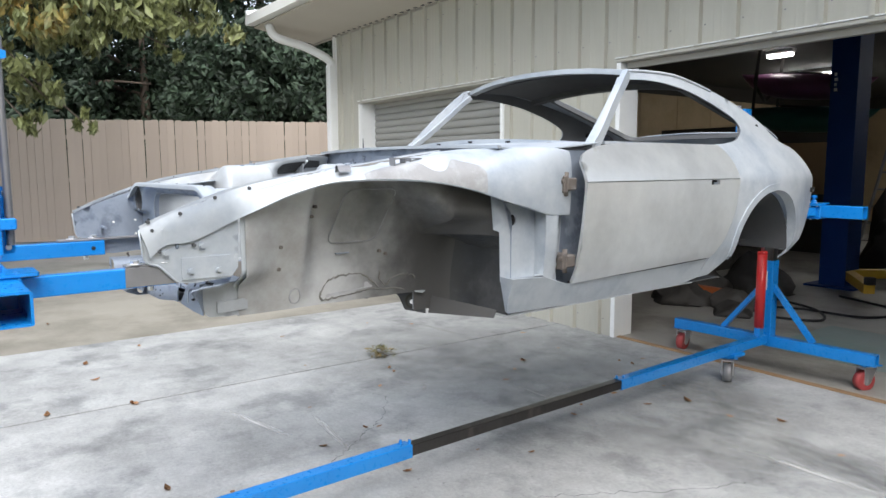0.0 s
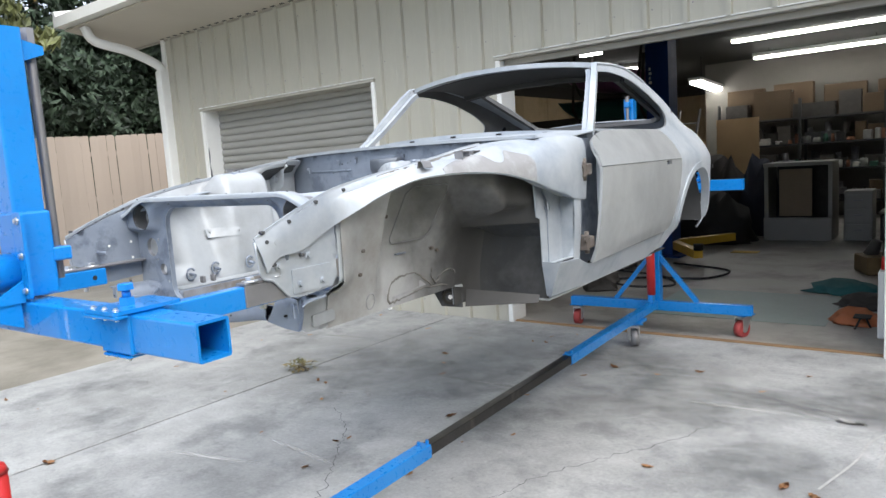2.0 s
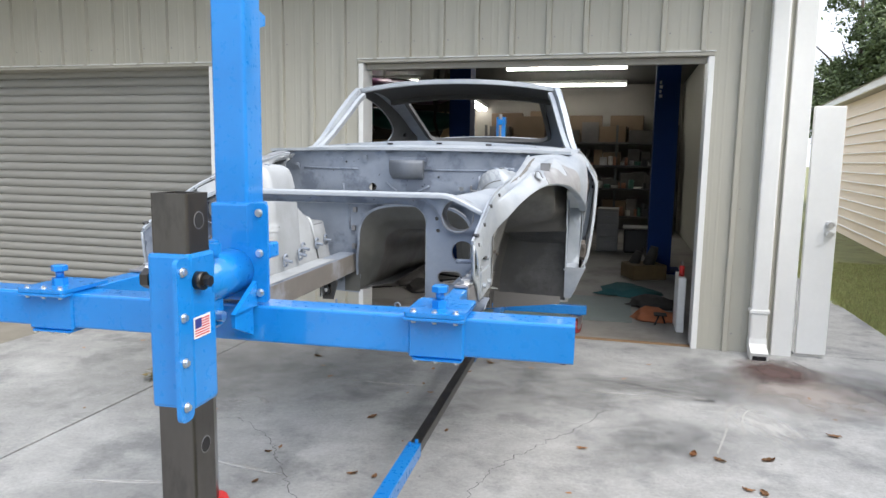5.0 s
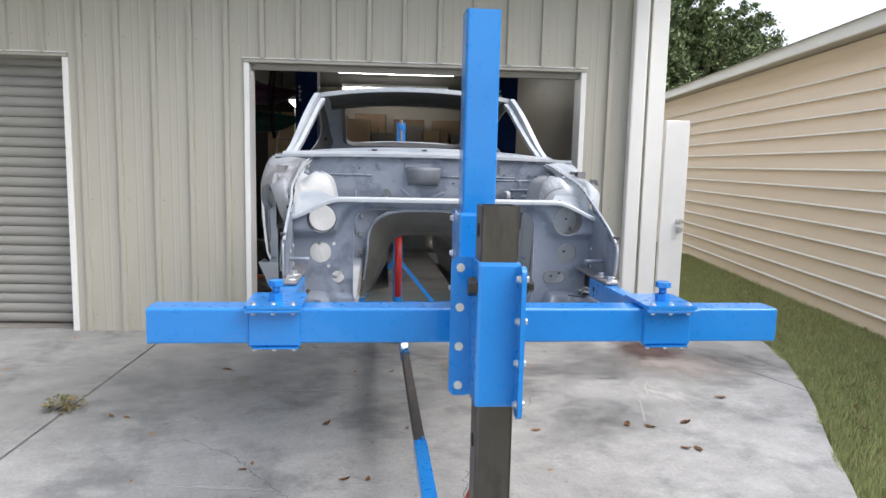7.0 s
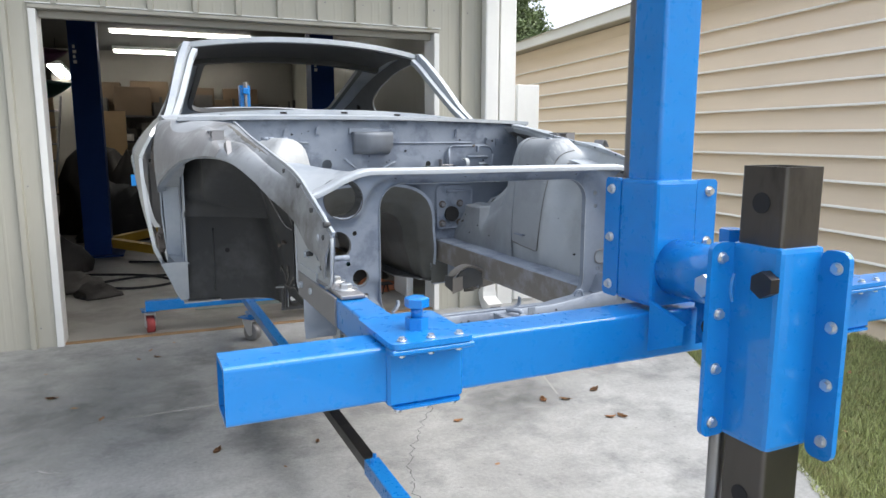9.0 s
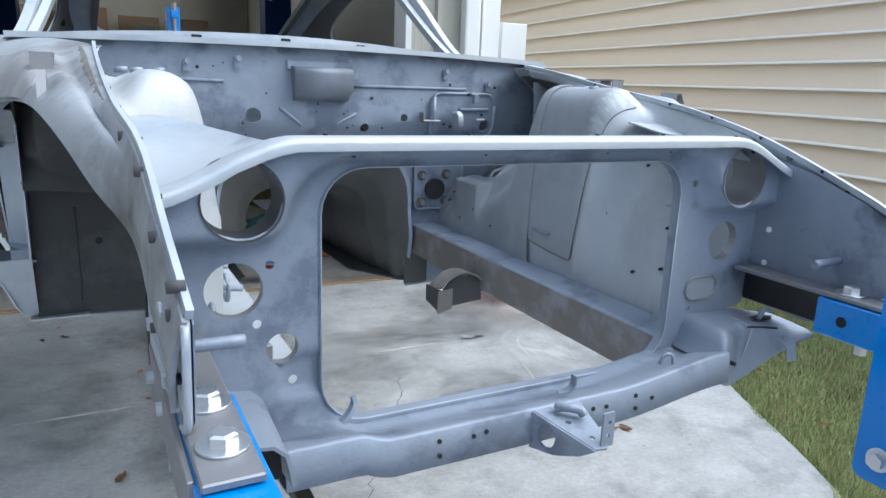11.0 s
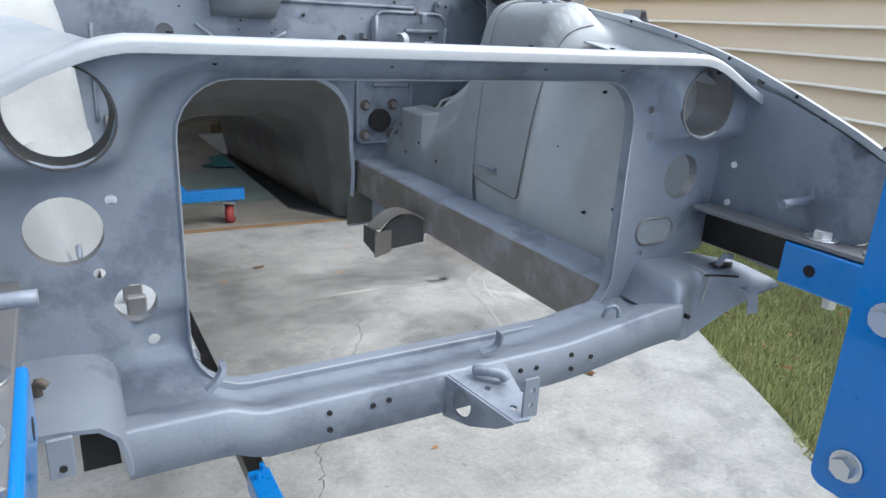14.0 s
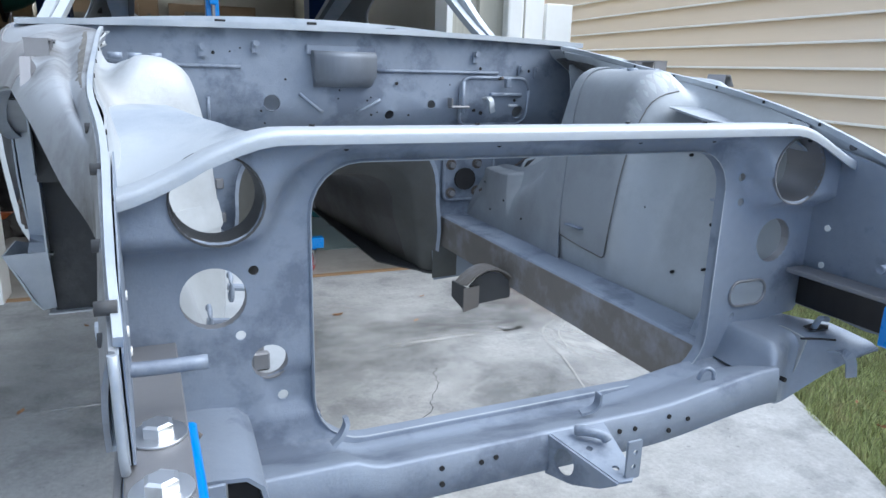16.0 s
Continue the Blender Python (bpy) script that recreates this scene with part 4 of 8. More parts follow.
door_out = [(2.088, 1.088)] + [tuple(p) for p in door_top] + [tuple(p) for p in door_rear[1:]]
win_rear = cr([(3.195, 1.640), (3.30, 1.646), (3.42, 1.668), (3.50, 1.716), (3.488, 1.765), (3.40, 1.806), (3.28, 1.846)], 5)
win_top = cr([(3.28, 1.846), (3.05, 1.898), (2.80, 1.922), (2.60, 1.915)], 5)
arch = [(3.57 + 0.315 * math.cos(a), 1.10 + 0.315 * math.sin(a)) for a in np.radians(np.linspace(-4, 184, 26))]
SIDES = ((1, "the driver side"), (-1, "the passenger side"))
for s, _n in SIDES:
    fl = s < 0
    # door, with sharp crease line from the skin function
    shrink = [(2.605 + (v - 2.605) * 0.992, 1.36 + (z - 1.36) * 0.990) for v, z in door_out]
    door = part("door", sheet(clip_z(shrink, CREASE, False), [rounded(2.975, 3.045, 1.452, 1.4735, 0.003)], side(s, 0.002), 0.028, 0.012, flip=not fl), DOORM, car, "sanded bright steel door skin with the handle removed")
    part("upper_skin", sheet(clip_z(shrink, CREASE, True), [], side(s, 0.002), 0.025, 0.012, flip=not fl), DOORM, door, "bright shoulder of the door above its crease")
    part("lower_crease", sweep([(s * (side_u(v, z) + 0.0025), v, z) for v, z in [(2.10 + 0.93 * i / 20, 1.124 + 0.012 * i / 20) for i in range(21)]], 0.012, 0.014), DOORM, door)
    part("bottom_gap", sweep([(s * (side_u(v, z) - 0.004), v, z) for v, z in [(2.095 + 0.95 * i / 20, 1.0885 + 0.017 * (i / 20) ** 2) for i in range(21)]], 0.012, 0.007, side=(s, 0, 0)), DARK, door, "dark shut line below the door")
    part("rear_gap", pipe([(s * (side_u(p[0], p[1]) + 0.0004), p[0] + 0.001, p[1]) for p in door_rear], 0.0024, 6), SEALM, door, "dark shut line behind the door")
    part("crease_edge", pipe([(s * (side_u(v, CREASE) + 0.0010), v, CREASE) for v in np.linspace(2.115, 3.205, 30)], 0.0022, 8), DOORM, door, "bright rolled crease of the door")
    part("handle_recess", boxbm((s * 0.735 if s > 0 else -0.745, 2.97, 1.447), (s * 0.745 if s > 0 else -0.735, 3.05, 1.49)), STEEL, door, "empty handle recess with two dark holes")
    hb = bmesh.new()
    for v, z, r in ((2.985, 1.47, 0.009), (3.038, 1.473, 0.009), (3.03, 1.428, 0.008)):
        u = side_u(v, z)
        cyl(hb, (s * (u - 0.012), v, z), (s * (u + (0.0035 if z < 1.44 else -0.001)), v, z), r, n=12)
    pieces("hole", hb, DARK, door)
    # quarter panel with the rear wheel arch
    q_out = [(3.062, 1.106), (3.03, 1.010), (3.12, 1.015), (3.20, 1.06), (3.252, 1.10)] + list(reversed(arch))[1:-1] + \
            [(3.885, 1.10), (3.862, 1.06), (3.80, 1.045)] + \
            [tuple(p) for p in cr([(3.80, 1.045), (3.93, 1.075), (4.06, 1.16), (4.17, 1.29), (4.205, 1.42), (4.16, 1.535), (4.02, 1.66), (3.90, 1.745), (3.67, 1.822)], 6)[1:]] + \
            [(v, railz(v)) for v in np.linspace(3.60, 2.66, 18)] + [(2.615, 1.945)] + [tuple(p) for p in list(reversed(win_top))] + [tuple(p) for p in list(reversed(win_rear))[1:]] + [tuple(p) for p in door_rear[1:]]
    q = part("quarter_panel", sheet(q_out, [], side(s), 0.035, 0.004, flip=not fl), BODY, car, "blasted rear quarter panel with pressed wheel arch")
    part("inner_skin", sheet(q_out, [], side(s, -0.008), 0.05, 0.002, flip=not fl), INNERD, q, "inner face of the quarter panel, darkened for the dim cabin")
    lipb = [(s * (side_u(v, z) + 0.004), v, z) for v, z in arch]
    lo = [(s * (side_u(v, z) - 0.035), 3.57 + (v - 3.57) * 0.975, 1.10 + (z - 1.10) * 0.975) for v, z in arch]
    part("arch_lip", grid(lambda a, b: Vector(lipb[round(a * 25)]).lerp(Vector(lo[round(a * 25)]), b), 25, 2, 0.003), BODY, q)
    flare = [(s * (side_u(v, z) + 0.002), v, z) for v, z in [(3.57 + 0.332 * math.cos(a), 1.10 + 0.332 * math.sin(a)) for a in np.radians(np.linspace(0, 180, 26))]]
    part("arch_flare", sweep(flare, 0.016, 0.035, side=(s, 0, 0)), BODY, q)
    part("side_marker_hole", boxbm((s * 0.700 - 0.02, 4.125, 1.39), (s * 0.700 + 0.02, 4.15, 1.415)), DARK, q, "small black marker opening")
    cv = cylbm((s * (side_u(3.72, 1.745) - 0.02), 3.72, 1.745), (s * (side_u(3.72, 1.745) + 0.003), 3.72, 1.745), 0.014, n=16)
    part("vent_hole", cv, DARK, q)
    # rear wheel house, dark inside
    wh = grid(lambda a, b: (s * (0.44 + 0.27 * b), 3.57 + 0.30 * math.cos(math.pi * (1.03 - 1.06 * a)), 1.11 + 0.30 * math.sin(math.pi * (-0.03 + 1.06 * a))), 24, 4, 0.003)
    part("rear_wheel_house", wh, UNDER, car, "dark inner rear wheel house")
    part("rear_wheel_house", sheet([(3.57 + 0.30 * math.cos(a), 1.09 + 0.32 * math.sin(a)) for a in np.linspace(0, math.pi, 20)], [], lambda v, z: (s * 0.44, v, z), 0.08, 0.003), UNDER, car)
    # rocker
    r_out = [(1.770, 1.137), (1.780, 1.03), (1.80, 1.0), (2.33, 0.985), (2.9, 0.985), (3.03, 1.008), (3.058, 1.104), (2.60, 1.094), (2.085, 1.084), (1.97, 1.118), (1.93, 1.130)]
    part("rocker_panel", sheet(r_out, [], side(s, -0.002), 0.04, 0.004, flip=not fl), BODY, car, "blasted sill panel below the door")
    part("rocker_end", grid(lambda a, b: (s * (0.655 + (side_u(1.75, 1.00 + 0.135 * b) - 0.655) * a), 1.801 - 0.030 * b + 0.014 * (1 - a), 1.0 + 0.136 * b), 6, 8, 0.004, flip=s > 0), BODY, car)
    part("rocker_underside", sheet([(0.55, 1.80), (0.67, 1.80), (0.672, 3.02), (0.55, 3.02)], [], lambda u, v: (s * u, v, 0.986), 0.2, 0.004), WELL, car)
    dr = [(s * (railu(v) + 0.006), v, railz(v) - 0.004) for v in np.linspace(2.64, 3.30, 22)]
    part("drip_rail", pipe(dr, 0.007, 8), BODY, car)
    # A pillar
    ap = cr([(0.668, 2.262, 1.600), (0.640, 2.350, 1.668), (0.600, 2.480, 1.800), (0.570, 2.575, 1.888), (0.546, 2.640, 1.943)], 5)
    part("windshield_pillar", sweep([(s * p[0], p[1], p[2]) for p in ap], 0.026, 0.046, side=(0.9 * s, 0.35, 0.1)), BODY, car, "bare windshield pillar")
    ap2 = cr([(0.636, 2.282, 1.622), (0.606, 2.372, 1.69), (0.566, 2.50, 1.80), (0.536, 2.592, 1.885), (0.515, 2.640, 1.925)], 5)
    part("pillar_flange", sweep([(s * p[0], p[1], p[2]) for p in ap2], 0.022, 0.024, side=(s, 0, 0)), BODY, car)
    # inner window frame strip behind the opening
    part("sill_strip", sweep([(s * (side_u(v, 1.637) - 0.014), v, 1.634) for v in np.linspace(2.36, 3.46, 12)], 0.03, 0.012, side=(s, 0, 0)), BODY, car)

    # hinge pillar
    cs = part("hinge_pillar_face", sheet([(1.955, 1.10), (2.09, 1.085), (2.098, 1.36), (2.118, 1.56), (1.96, 1.56), (1.955, 1.37)], [], lambda v, z: (s * (0.716 - 0.012 * sstep(1.3, 1.1, z) - 0.055 * sstep(2.02, 2.07, v)), v, z), 0.025, 0.004, flip=not fl), BODY, car, "blasted hinge pillar with a recessed panel ahead of it")
    hinge_p = [(1.782, 1.115), (1.776, 1.30), (1.746, 1.31), (1.735, 1.43), (1.84, 1.41), (1.96, 1.385), (1.96, 1.105)]
    part("pillar_panel", sheet(hinge_p, [circle(1.838, 1.340, 0.021, 16)], lambda v, z: (s * 0.655, v, z), 0.04, 0.004, flip=not fl), BODY, cs)
    part("pillar_return", sheet([(0.652, 1.105), (0.652, 1.40), (0.714, 1.38), (0.705, 1.105)], [], lambda u, z: (s * u, 1.957, z), 0.05, 0.004), BODY, cs)
    part("access_hole", cylbm((s * 0.64, 1.838, 1.34), (s * 0.646, 1.838, 1.34), 0.026, n=16), DARK, cs)
    part("shelf", sheet([(0.648, 1.80), (0.695, 1.80), (0.708, 1.96), (0.648, 1.96)], [], lambda u, v: (s * u, v, 1.122 + 0.012 * (u - .648) / .06), 0.04, 0.004), BODY, cs)
    part("inner_pillar", sheet([(1.96, 1.02), (2.34, 1.02), (2.34, 1.60), (1.96, 1.60)], [], lambda v, z: (s * 0.655, v, z), 0.05, 0.004, flip=not fl), BODYIN, cs)
    for z in (1.47, 1.175):
        hg = bmesh.new()
        box(hg, (s * 0.655, 2.035, z - 0.032), (s * 0.735, 2.062, z + 0.032), 0.004)
        box(hg, (s * 0.690, 2.05, z - 0.024), (s * 0.738, 2.105, z + 0.024), 0.005)
        cyl(hg, (s * 0.722, 2.058, z - 0.045), (s * 0.722, 2.058, z + 0.045), 0.010, n=12)
        hexbolt(hg, (s * 0.726, 2.035, z + 0.012), (s, -0.3, 0), 0.008, 0.006)
        part("door_hinge", hg, RUSTY, car, "brown steel door hinge")
# roof with hatch opening
def roof_z(u, v):
    ur = railu(v)
    return railz(v) + 0.046 * (1 - min(1, abs(u) / ur) ** 2.2) * (1 if v < 3.9 else max(0.2, 1 - (v - 3.9) * 3))


header = [(-0.545 + 1.09 * i / 16, 2.665 - 0.070 * (1 - (2 * i / 16 - 1) ** 2)) for i in range(17)]
tailc = [(0.54 * math.cos(a), 4.03 + 0.20 * math.sin(a)) for a in np.radians(np.linspace(0, 180, 15))]
roof_out = header + [(railu(v), v) for v in np.linspace(2.72, 4.03, 18)] + tailc[1:-1] + [(-railu(v), v) for v in np.linspace(4.03, 2.72, 18)]
hatch = rounded(-0.43, 0.43, 3.16, 3.99, 0.09)
hatch = [(u * (1 + 0.05 * (v - 3.16)), v) for u, v in hatch]
part("roof_panel", sheet(roof_out, [hatch], lambda u, v: (u, v, roof_z(u, v)), 0.05, 0.006), BODY, car, "blasted roof panel with the open hatch aperture")
part("windshield_header", sweep([(u, v + 0.012, roof_z(u, v) - 0.014) for u, v in header], 0.044, 0.020, side=(0, 1, 0)), BODY, car, "windshield header rail")
# Hatch flange, brace and roof underside coloured dark for the cabin's shade.
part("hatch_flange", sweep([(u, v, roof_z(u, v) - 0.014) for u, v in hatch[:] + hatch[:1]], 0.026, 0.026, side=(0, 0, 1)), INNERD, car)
part("headliner_brace", sweep([(u, 3.14, roof_z(u, 3.14) - 0.03) for u in np.linspace(-0.5, 0.5, 12)], 0.06, 0.03, side=(0, 1, 0)), UNDER, car)
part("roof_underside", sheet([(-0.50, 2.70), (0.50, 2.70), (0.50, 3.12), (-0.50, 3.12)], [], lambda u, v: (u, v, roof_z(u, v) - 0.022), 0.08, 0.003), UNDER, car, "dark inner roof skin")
part("rear_panel", grid(lambda a, b: (0.60 * math.cos(math.pi * a) * (0.92 + 0.12 * math.sin(math.pi * b)), 4.06 + 0.16 * math.sin(math.pi * a) ** 0.5 - 0.05 * abs(2 * b - 1) ** 2, 1.08 + 0.48 * b), 20, 8, 0.004), BODY, car, "blasted tail panel")

# windshield lower frame, cowl top, firewall
def ws_v(u):
    return 2.205 + 0.09 * (abs(u) / 0.64) ** 2.2


frame_pts = [(u, ws_v(u), 1.650 - 0.030 * (abs(u) / 0.64) ** 2) for u in np.linspace(-0.655, 0.655, 30)]
wsf = part("windshield_base", sweep(frame_pts, 0.05, 0.026, side=(0, 1, 0)), BODY, car, "bright lower windshield flange with dark clip slots")
for u in (-0.46, -0.23, 0.02, 0.26, 0.47):
    part("clip_slot", boxbm((u - 0.014, ws_v(u) - 0.027, 1.647 - 0.03 * (u / .64) ** 2), (u + 0.014, ws_v(u) - 0.020, 1.655 - 0.03 * (u / .64) ** 2)), DARK, wsf)


def cowl_z(u, t):
    return 1.606 + 0.010 * (1 - (u / 0.66) ** 2) + (0.028 * t)


part("cowl_panel", grid(lambda a, b: ((2 * a - 1) * (0.66 + 0.03 * b), (1.775 - 0.055 * (1 - (2 * a - 1) ** 2)) * (1 - b) + (ws_v((2 * a - 1) * 0.66) - 0.01) * b,
                                      cowl_z((2 * a - 1) * 0.66, b) - 0.012 * math.sin(math.pi * b)), 30, 8, 0.004), BODY, car, "cowl top panel below the windshield")
part("cowl_lip", sweep([(u, 1.772 - 0.055 * (1 - (u / 0.66) ** 2), cowl_z(u, 0) + 0.001) for u in np.linspace(-0.66, 0.66, 24)], 0.018, 0.012, side=(0, 1, 0)), BODY, car)


def fw_v(u, z):
    return 1.785 - 0.047 * (1 - (u / 0.66) ** 2) * sstep(1.36, 1.45, z) + 0.045 * sstep(1.42, 1.35, z)


tun = [(-0.258, 1.10), (-0.245, 1.25), (-0.220, 1.335), (-0.17, 1.366), (0.0, 1.372), (0.17, 1.366), (0.220, 1.335), (0.245, 1.25), (0.258, 1.10)]
fw_out = [(-0.66, 0.985), (-0.268, 0.965)] + tun + [(0.268, 0.965), (0.66, 0.985), (0.665, 1.60)] + [(u, 1.606 + 0.010 * (1 - (u / .66) ** 2)) for u in np.linspace(0.6, -0.6, 14)] + [(-0.665, 1.60)]
fw_holes = [circle(-0.176, 1.453, 0.018), circle(0.346, 1.250, 0.024), circle(0.105, 1.425, 0.012, 12), circle(0.213, 1.451, 0.011, 12), circle(0.465, 1.432, 0.016, 14)]
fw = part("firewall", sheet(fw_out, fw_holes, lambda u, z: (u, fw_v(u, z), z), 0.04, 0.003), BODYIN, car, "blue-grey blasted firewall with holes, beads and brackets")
for pts in ([(-0.50, 1.532), (-0.241, 1.530)], [(0.055, 1.529), (0.40, 1.530)], [(-0.312, 1.465), (-0.312, 1.26)], [(-0.115, 1.474), (-0.062, 1.432)], [(0.022, 1.432), (0.078, 1.462)]):
    part("bead", pipe([(u, fw_v(u, z) - 0.002, z) for u, z in (cr(pts, 6) if len(pts) > 2 else [(pts[0][0] + (pts[1][0] - pts[0][0]) * i / 5, pts[0][1] + (pts[1][1] - pts[0][1]) * i / 5) for i in range(6)])], 0.0042, 8), BODYIN, fw)
# heater bracket box
bb = bmesh.new()
prof = [(0.0, 1.570)] + [tuple(p) for p in cr([(-0.034, 1.569), (-0.044, 1.562), (-0.046, 1.545), (-0.044, 1.522), (-0.034, 1.500), (-0.016, 1.491), (0.0, 1.490)], 3)]
for u0, u1 in ((-0.088, 0.056),):
    A = [bb.verts.new((u0 + (0.006 if z < 1.51 else 0), 1.740 + v, z)) for v, z in prof]
    B = [bb.verts.new((u1 - (0.006 if z < 1.51 else 0), 1.740 + v, z)) for v, z in prof]
    for i in range(len(prof) - 1):
        bb.faces.new((A[i], A[i + 1], B[i + 1], B[i])).smooth = True
    bb.faces.new(A)
    bb.faces.new(list(reversed(B)))
bmesh.ops.recalc_face_normals(bb, faces=bb.faces[:])
part("bracket_box", bb, mat("streaked_steel", (0.17, 0.19, 0.22), 0.6, 0.3, 0.22, 14, 0.1, 120, stretch=(1, 1, 0.12)), fw, "folded sheet bracket box with dark streaks")
part("bracket_flange", boxbm((-0.098, 1.729, 1.560), (0.066, 1.738, 1.584), 0.003), BODYIN, fw)
# master cylinder plates on the firewall
for lo, hi, r in (((0.29, 1.40), (0.495, 1.518), 0.030), ((0.286, 1.192), (0.437, 1.362), 0.015)):
    pl = part("mounting_plate", sheet(rounded(lo[0], hi[0], lo[1], hi[1], r), [circle(0.346, 1.250, 0.026)] if lo[1] < 1.2 else [circle(0.465, 1.432, 0.017)], lambda u, z: (u, fw_v(u, z) - 0.007, z), 0.05, 0.005), BODYIN, fw)
    ring = [(u, fw_v(u, z) - 0.008, z) for u, z in rounded(lo[0], hi[0], lo[1], hi[1], r)]
    part("bead", pipe(ring + ring[:1], 0.0045, 6), BODYIN, fw, "rolled bead round the plate")
def fwp(u, z, d=0.010):
    return (u, fw_v(u, z) - d, z)


part("bead", pipe([fwp(u, 1.340) for u in np.linspace(0.325, 0.430, 8)], 0.006, 8), BODYIN, fw)
part("bead", pipe([fwp(u, 1.476, 0.011) for u in np.linspace(0.375, 0.470, 8)], 0.0055, 8), BODYIN, fw)
part("slot", boxbm((0.425, 1.7305, 1.446), (0.452, 1.7365, 1.453), 0.002), BODY, fw, "short raised slot")
part("rod", cylbm((0.292, fw_v(0.292, 1.47) - 0.020, 1.432), (0.292, fw_v(0.292, 1.47) - 0.020, 1.508), 0.0048, n=10), BODYIN, fw, "short upright rod")
part("rod_bracket", boxbm((0.256, 1.715, 1.443), (0.307, 1.742, 1.449), 0.002), STEEL, fw, "dark folded bracket")
part("rod_bracket", boxbm((0.256, 1.715, 1.449), (0.260, 1.742, 1.468), 0.001), STEEL, fw)
part("clip", sweep(cr([(0.352, 1.733, 1.466), (0.360, 1.724, 1.470), (0.366, 1.716, 1.460), (0.366, 1.714, 1.446), (0.372, 1.718, 1.434)], 4), 0.014, 0.004, side=(1, 0, 0)), WELL, fw, "pale bent clip")
part("tab", boxbm((0.411, 1.722, 1.494), (0.424, 1.738, 1.518), 0.002), BODYIN, fw)
part("stud", cylbm((0.398, 1.738, 1.516), (0.398, 1.722, 1.519), 0.004, n=8), RUSTY, fw)
for u, z, r in ((0.332, 1.437, 0.004), (0.353, 1.430, 0.005), (0.388, 1.437, 0.005), (0.452, 1.462, 0.004), (0.118, 1.50, 0.004)):
    part("drill_hole", cylbm(fwp(u, z, 0.0075), fwp(u, z, 0.0035), r, n=10), DARK, fw)
part("weld_line", pipe([(0.372 + 0.185 * i / 9, 1.7765 + 0.01 * i / 9, 1.222 + 0.106 * i / 9) for i in range(10)], 0.0035, 6), RUSTY, fw, "rusty weld line of the side flange")
st = bmesh.new()
for u, z in ((0.308, 1.288), (0.385, 1.290), (0.308, 1.212), (0.385, 1.214)):
    cyl(st, (u, fw_v(u, z) - 0.006, z), (u, fw_v(u, z) - 0.022, z), 0.008, n=10)
    part("washer", cylbm((u, fw_v(u, z) - 0.006, z), (u, fw_v(u, z) - 0.0095, z), 0.0145, n=16), RUSTY, fw)
pieces("stud", st, STEEL, fw)
# Added black disc gives the hole its dark inside.
part("hole_backing", cylbm((0.346, 1.81, 1.25), (0.346, 1.818, 1.25), 0.03, n=16), DARK, fw)
for u, z in ((-0.285, 1.345), (-0.292, 1.262), (-0.29, 1.18)):
    part("clip", boxbm((u - 0.008, fw_v(u, z) - 0.016, z - 0.012), (u + 0.010, fw_v(u, z) - 0.001, z + 0.012), 0.002), STEEL, fw, "small folded clip")
rs = random.Random(8)
st = bmesh.new()
for u, z in ((-0.318, 1.570), (-0.208, 1.581), (0.332, 1.574), (-0.53, 1.545), (0.52, 1.54), (0.47, 1.545)):
    cyl(st, (u, fw_v(u, z), z), (u, fw_v(u, z) - 0.018, z), 0.007, n=10)
    box(st, (u - 0.009, fw_v(u, z) - 0.010, z - 0.02), (u + 0.009, fw_v(u, z) - 0.004, z + 0.004))
pieces("weld_tab", st, BODYIN, fw)
dots = bmesh.new()
for i in range(26):
    u, z = rs.uniform(-0.5, 0.55), rs.uniform(1.36, 1.57)
    cyl(dots, (u, fw_v(u, z) + 0.002, z), (u, fw_v(u, z) - 0.0008, z), rs.choice((0.002, 0.0025, 0.004)), n=8)
pieces("drill_hole", dots, DARK, fw)
# transmission tunnel
tk = [(0.0, 0.262, 1.378, 1.790), (0.06, 0.248, 1.362, 1.795), (0.16, 0.205, 1.305, 1.83), (0.28, 0.168, 1.262, 1.90), (0.45, 0.156, 1.236, 2.05), (1.0, 0.138, 1.19, 2.75)]


def tunf(a, b):
    hw, top, v = (float(np.interp(b, [q[0] for q in tk], [q[i] for q in tk])) for i in (1, 2, 3))
    hh = hw * 0.72
    fb = 1.10 + 0.32 * sstep(0.08, 0.28, b) * (1 - 0.6 * sstep(0.4, 1.0, b))
    if a < 0.2:
        p = (hw * (fb - (fb - 1) * a / 0.2), 0.975 + (top - hh - 0.975) * (a / 0.2))
    elif a > 0.8:
        p = (-hw * (fb - (fb - 1) * (1 - a) / 0.2), 0.975 + (top - hh - 0.975) * ((1 - a) / 0.2))
    else:
        q = math.pi * (a - 0.2) / 0.6
        k = 0.62
        p = (hw * math.copysign(abs(math.cos(q)) ** k, math.cos(q)), top - hh + hh * max(0.0, math.sin(q)) ** k)
    return (p[0], v + 0.06 * sstep(1.15, 0.97, p[1]), p[1])


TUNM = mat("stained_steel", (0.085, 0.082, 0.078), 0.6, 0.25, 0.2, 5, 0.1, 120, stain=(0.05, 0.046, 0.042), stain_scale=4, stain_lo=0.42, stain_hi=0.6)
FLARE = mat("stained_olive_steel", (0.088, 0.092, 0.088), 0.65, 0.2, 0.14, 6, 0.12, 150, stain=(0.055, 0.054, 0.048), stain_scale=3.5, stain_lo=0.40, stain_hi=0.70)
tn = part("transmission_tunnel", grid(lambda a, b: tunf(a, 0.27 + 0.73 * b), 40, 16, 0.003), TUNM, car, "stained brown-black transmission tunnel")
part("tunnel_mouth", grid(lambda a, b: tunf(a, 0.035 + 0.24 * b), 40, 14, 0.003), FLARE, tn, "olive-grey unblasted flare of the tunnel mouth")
part("tunnel_lip", grid(lambda a, b: tunf(a, 0.037 * b), 40, 4, 0.003), BODYIN, tn, "blasted lip where the firewall turns into the tunnel")
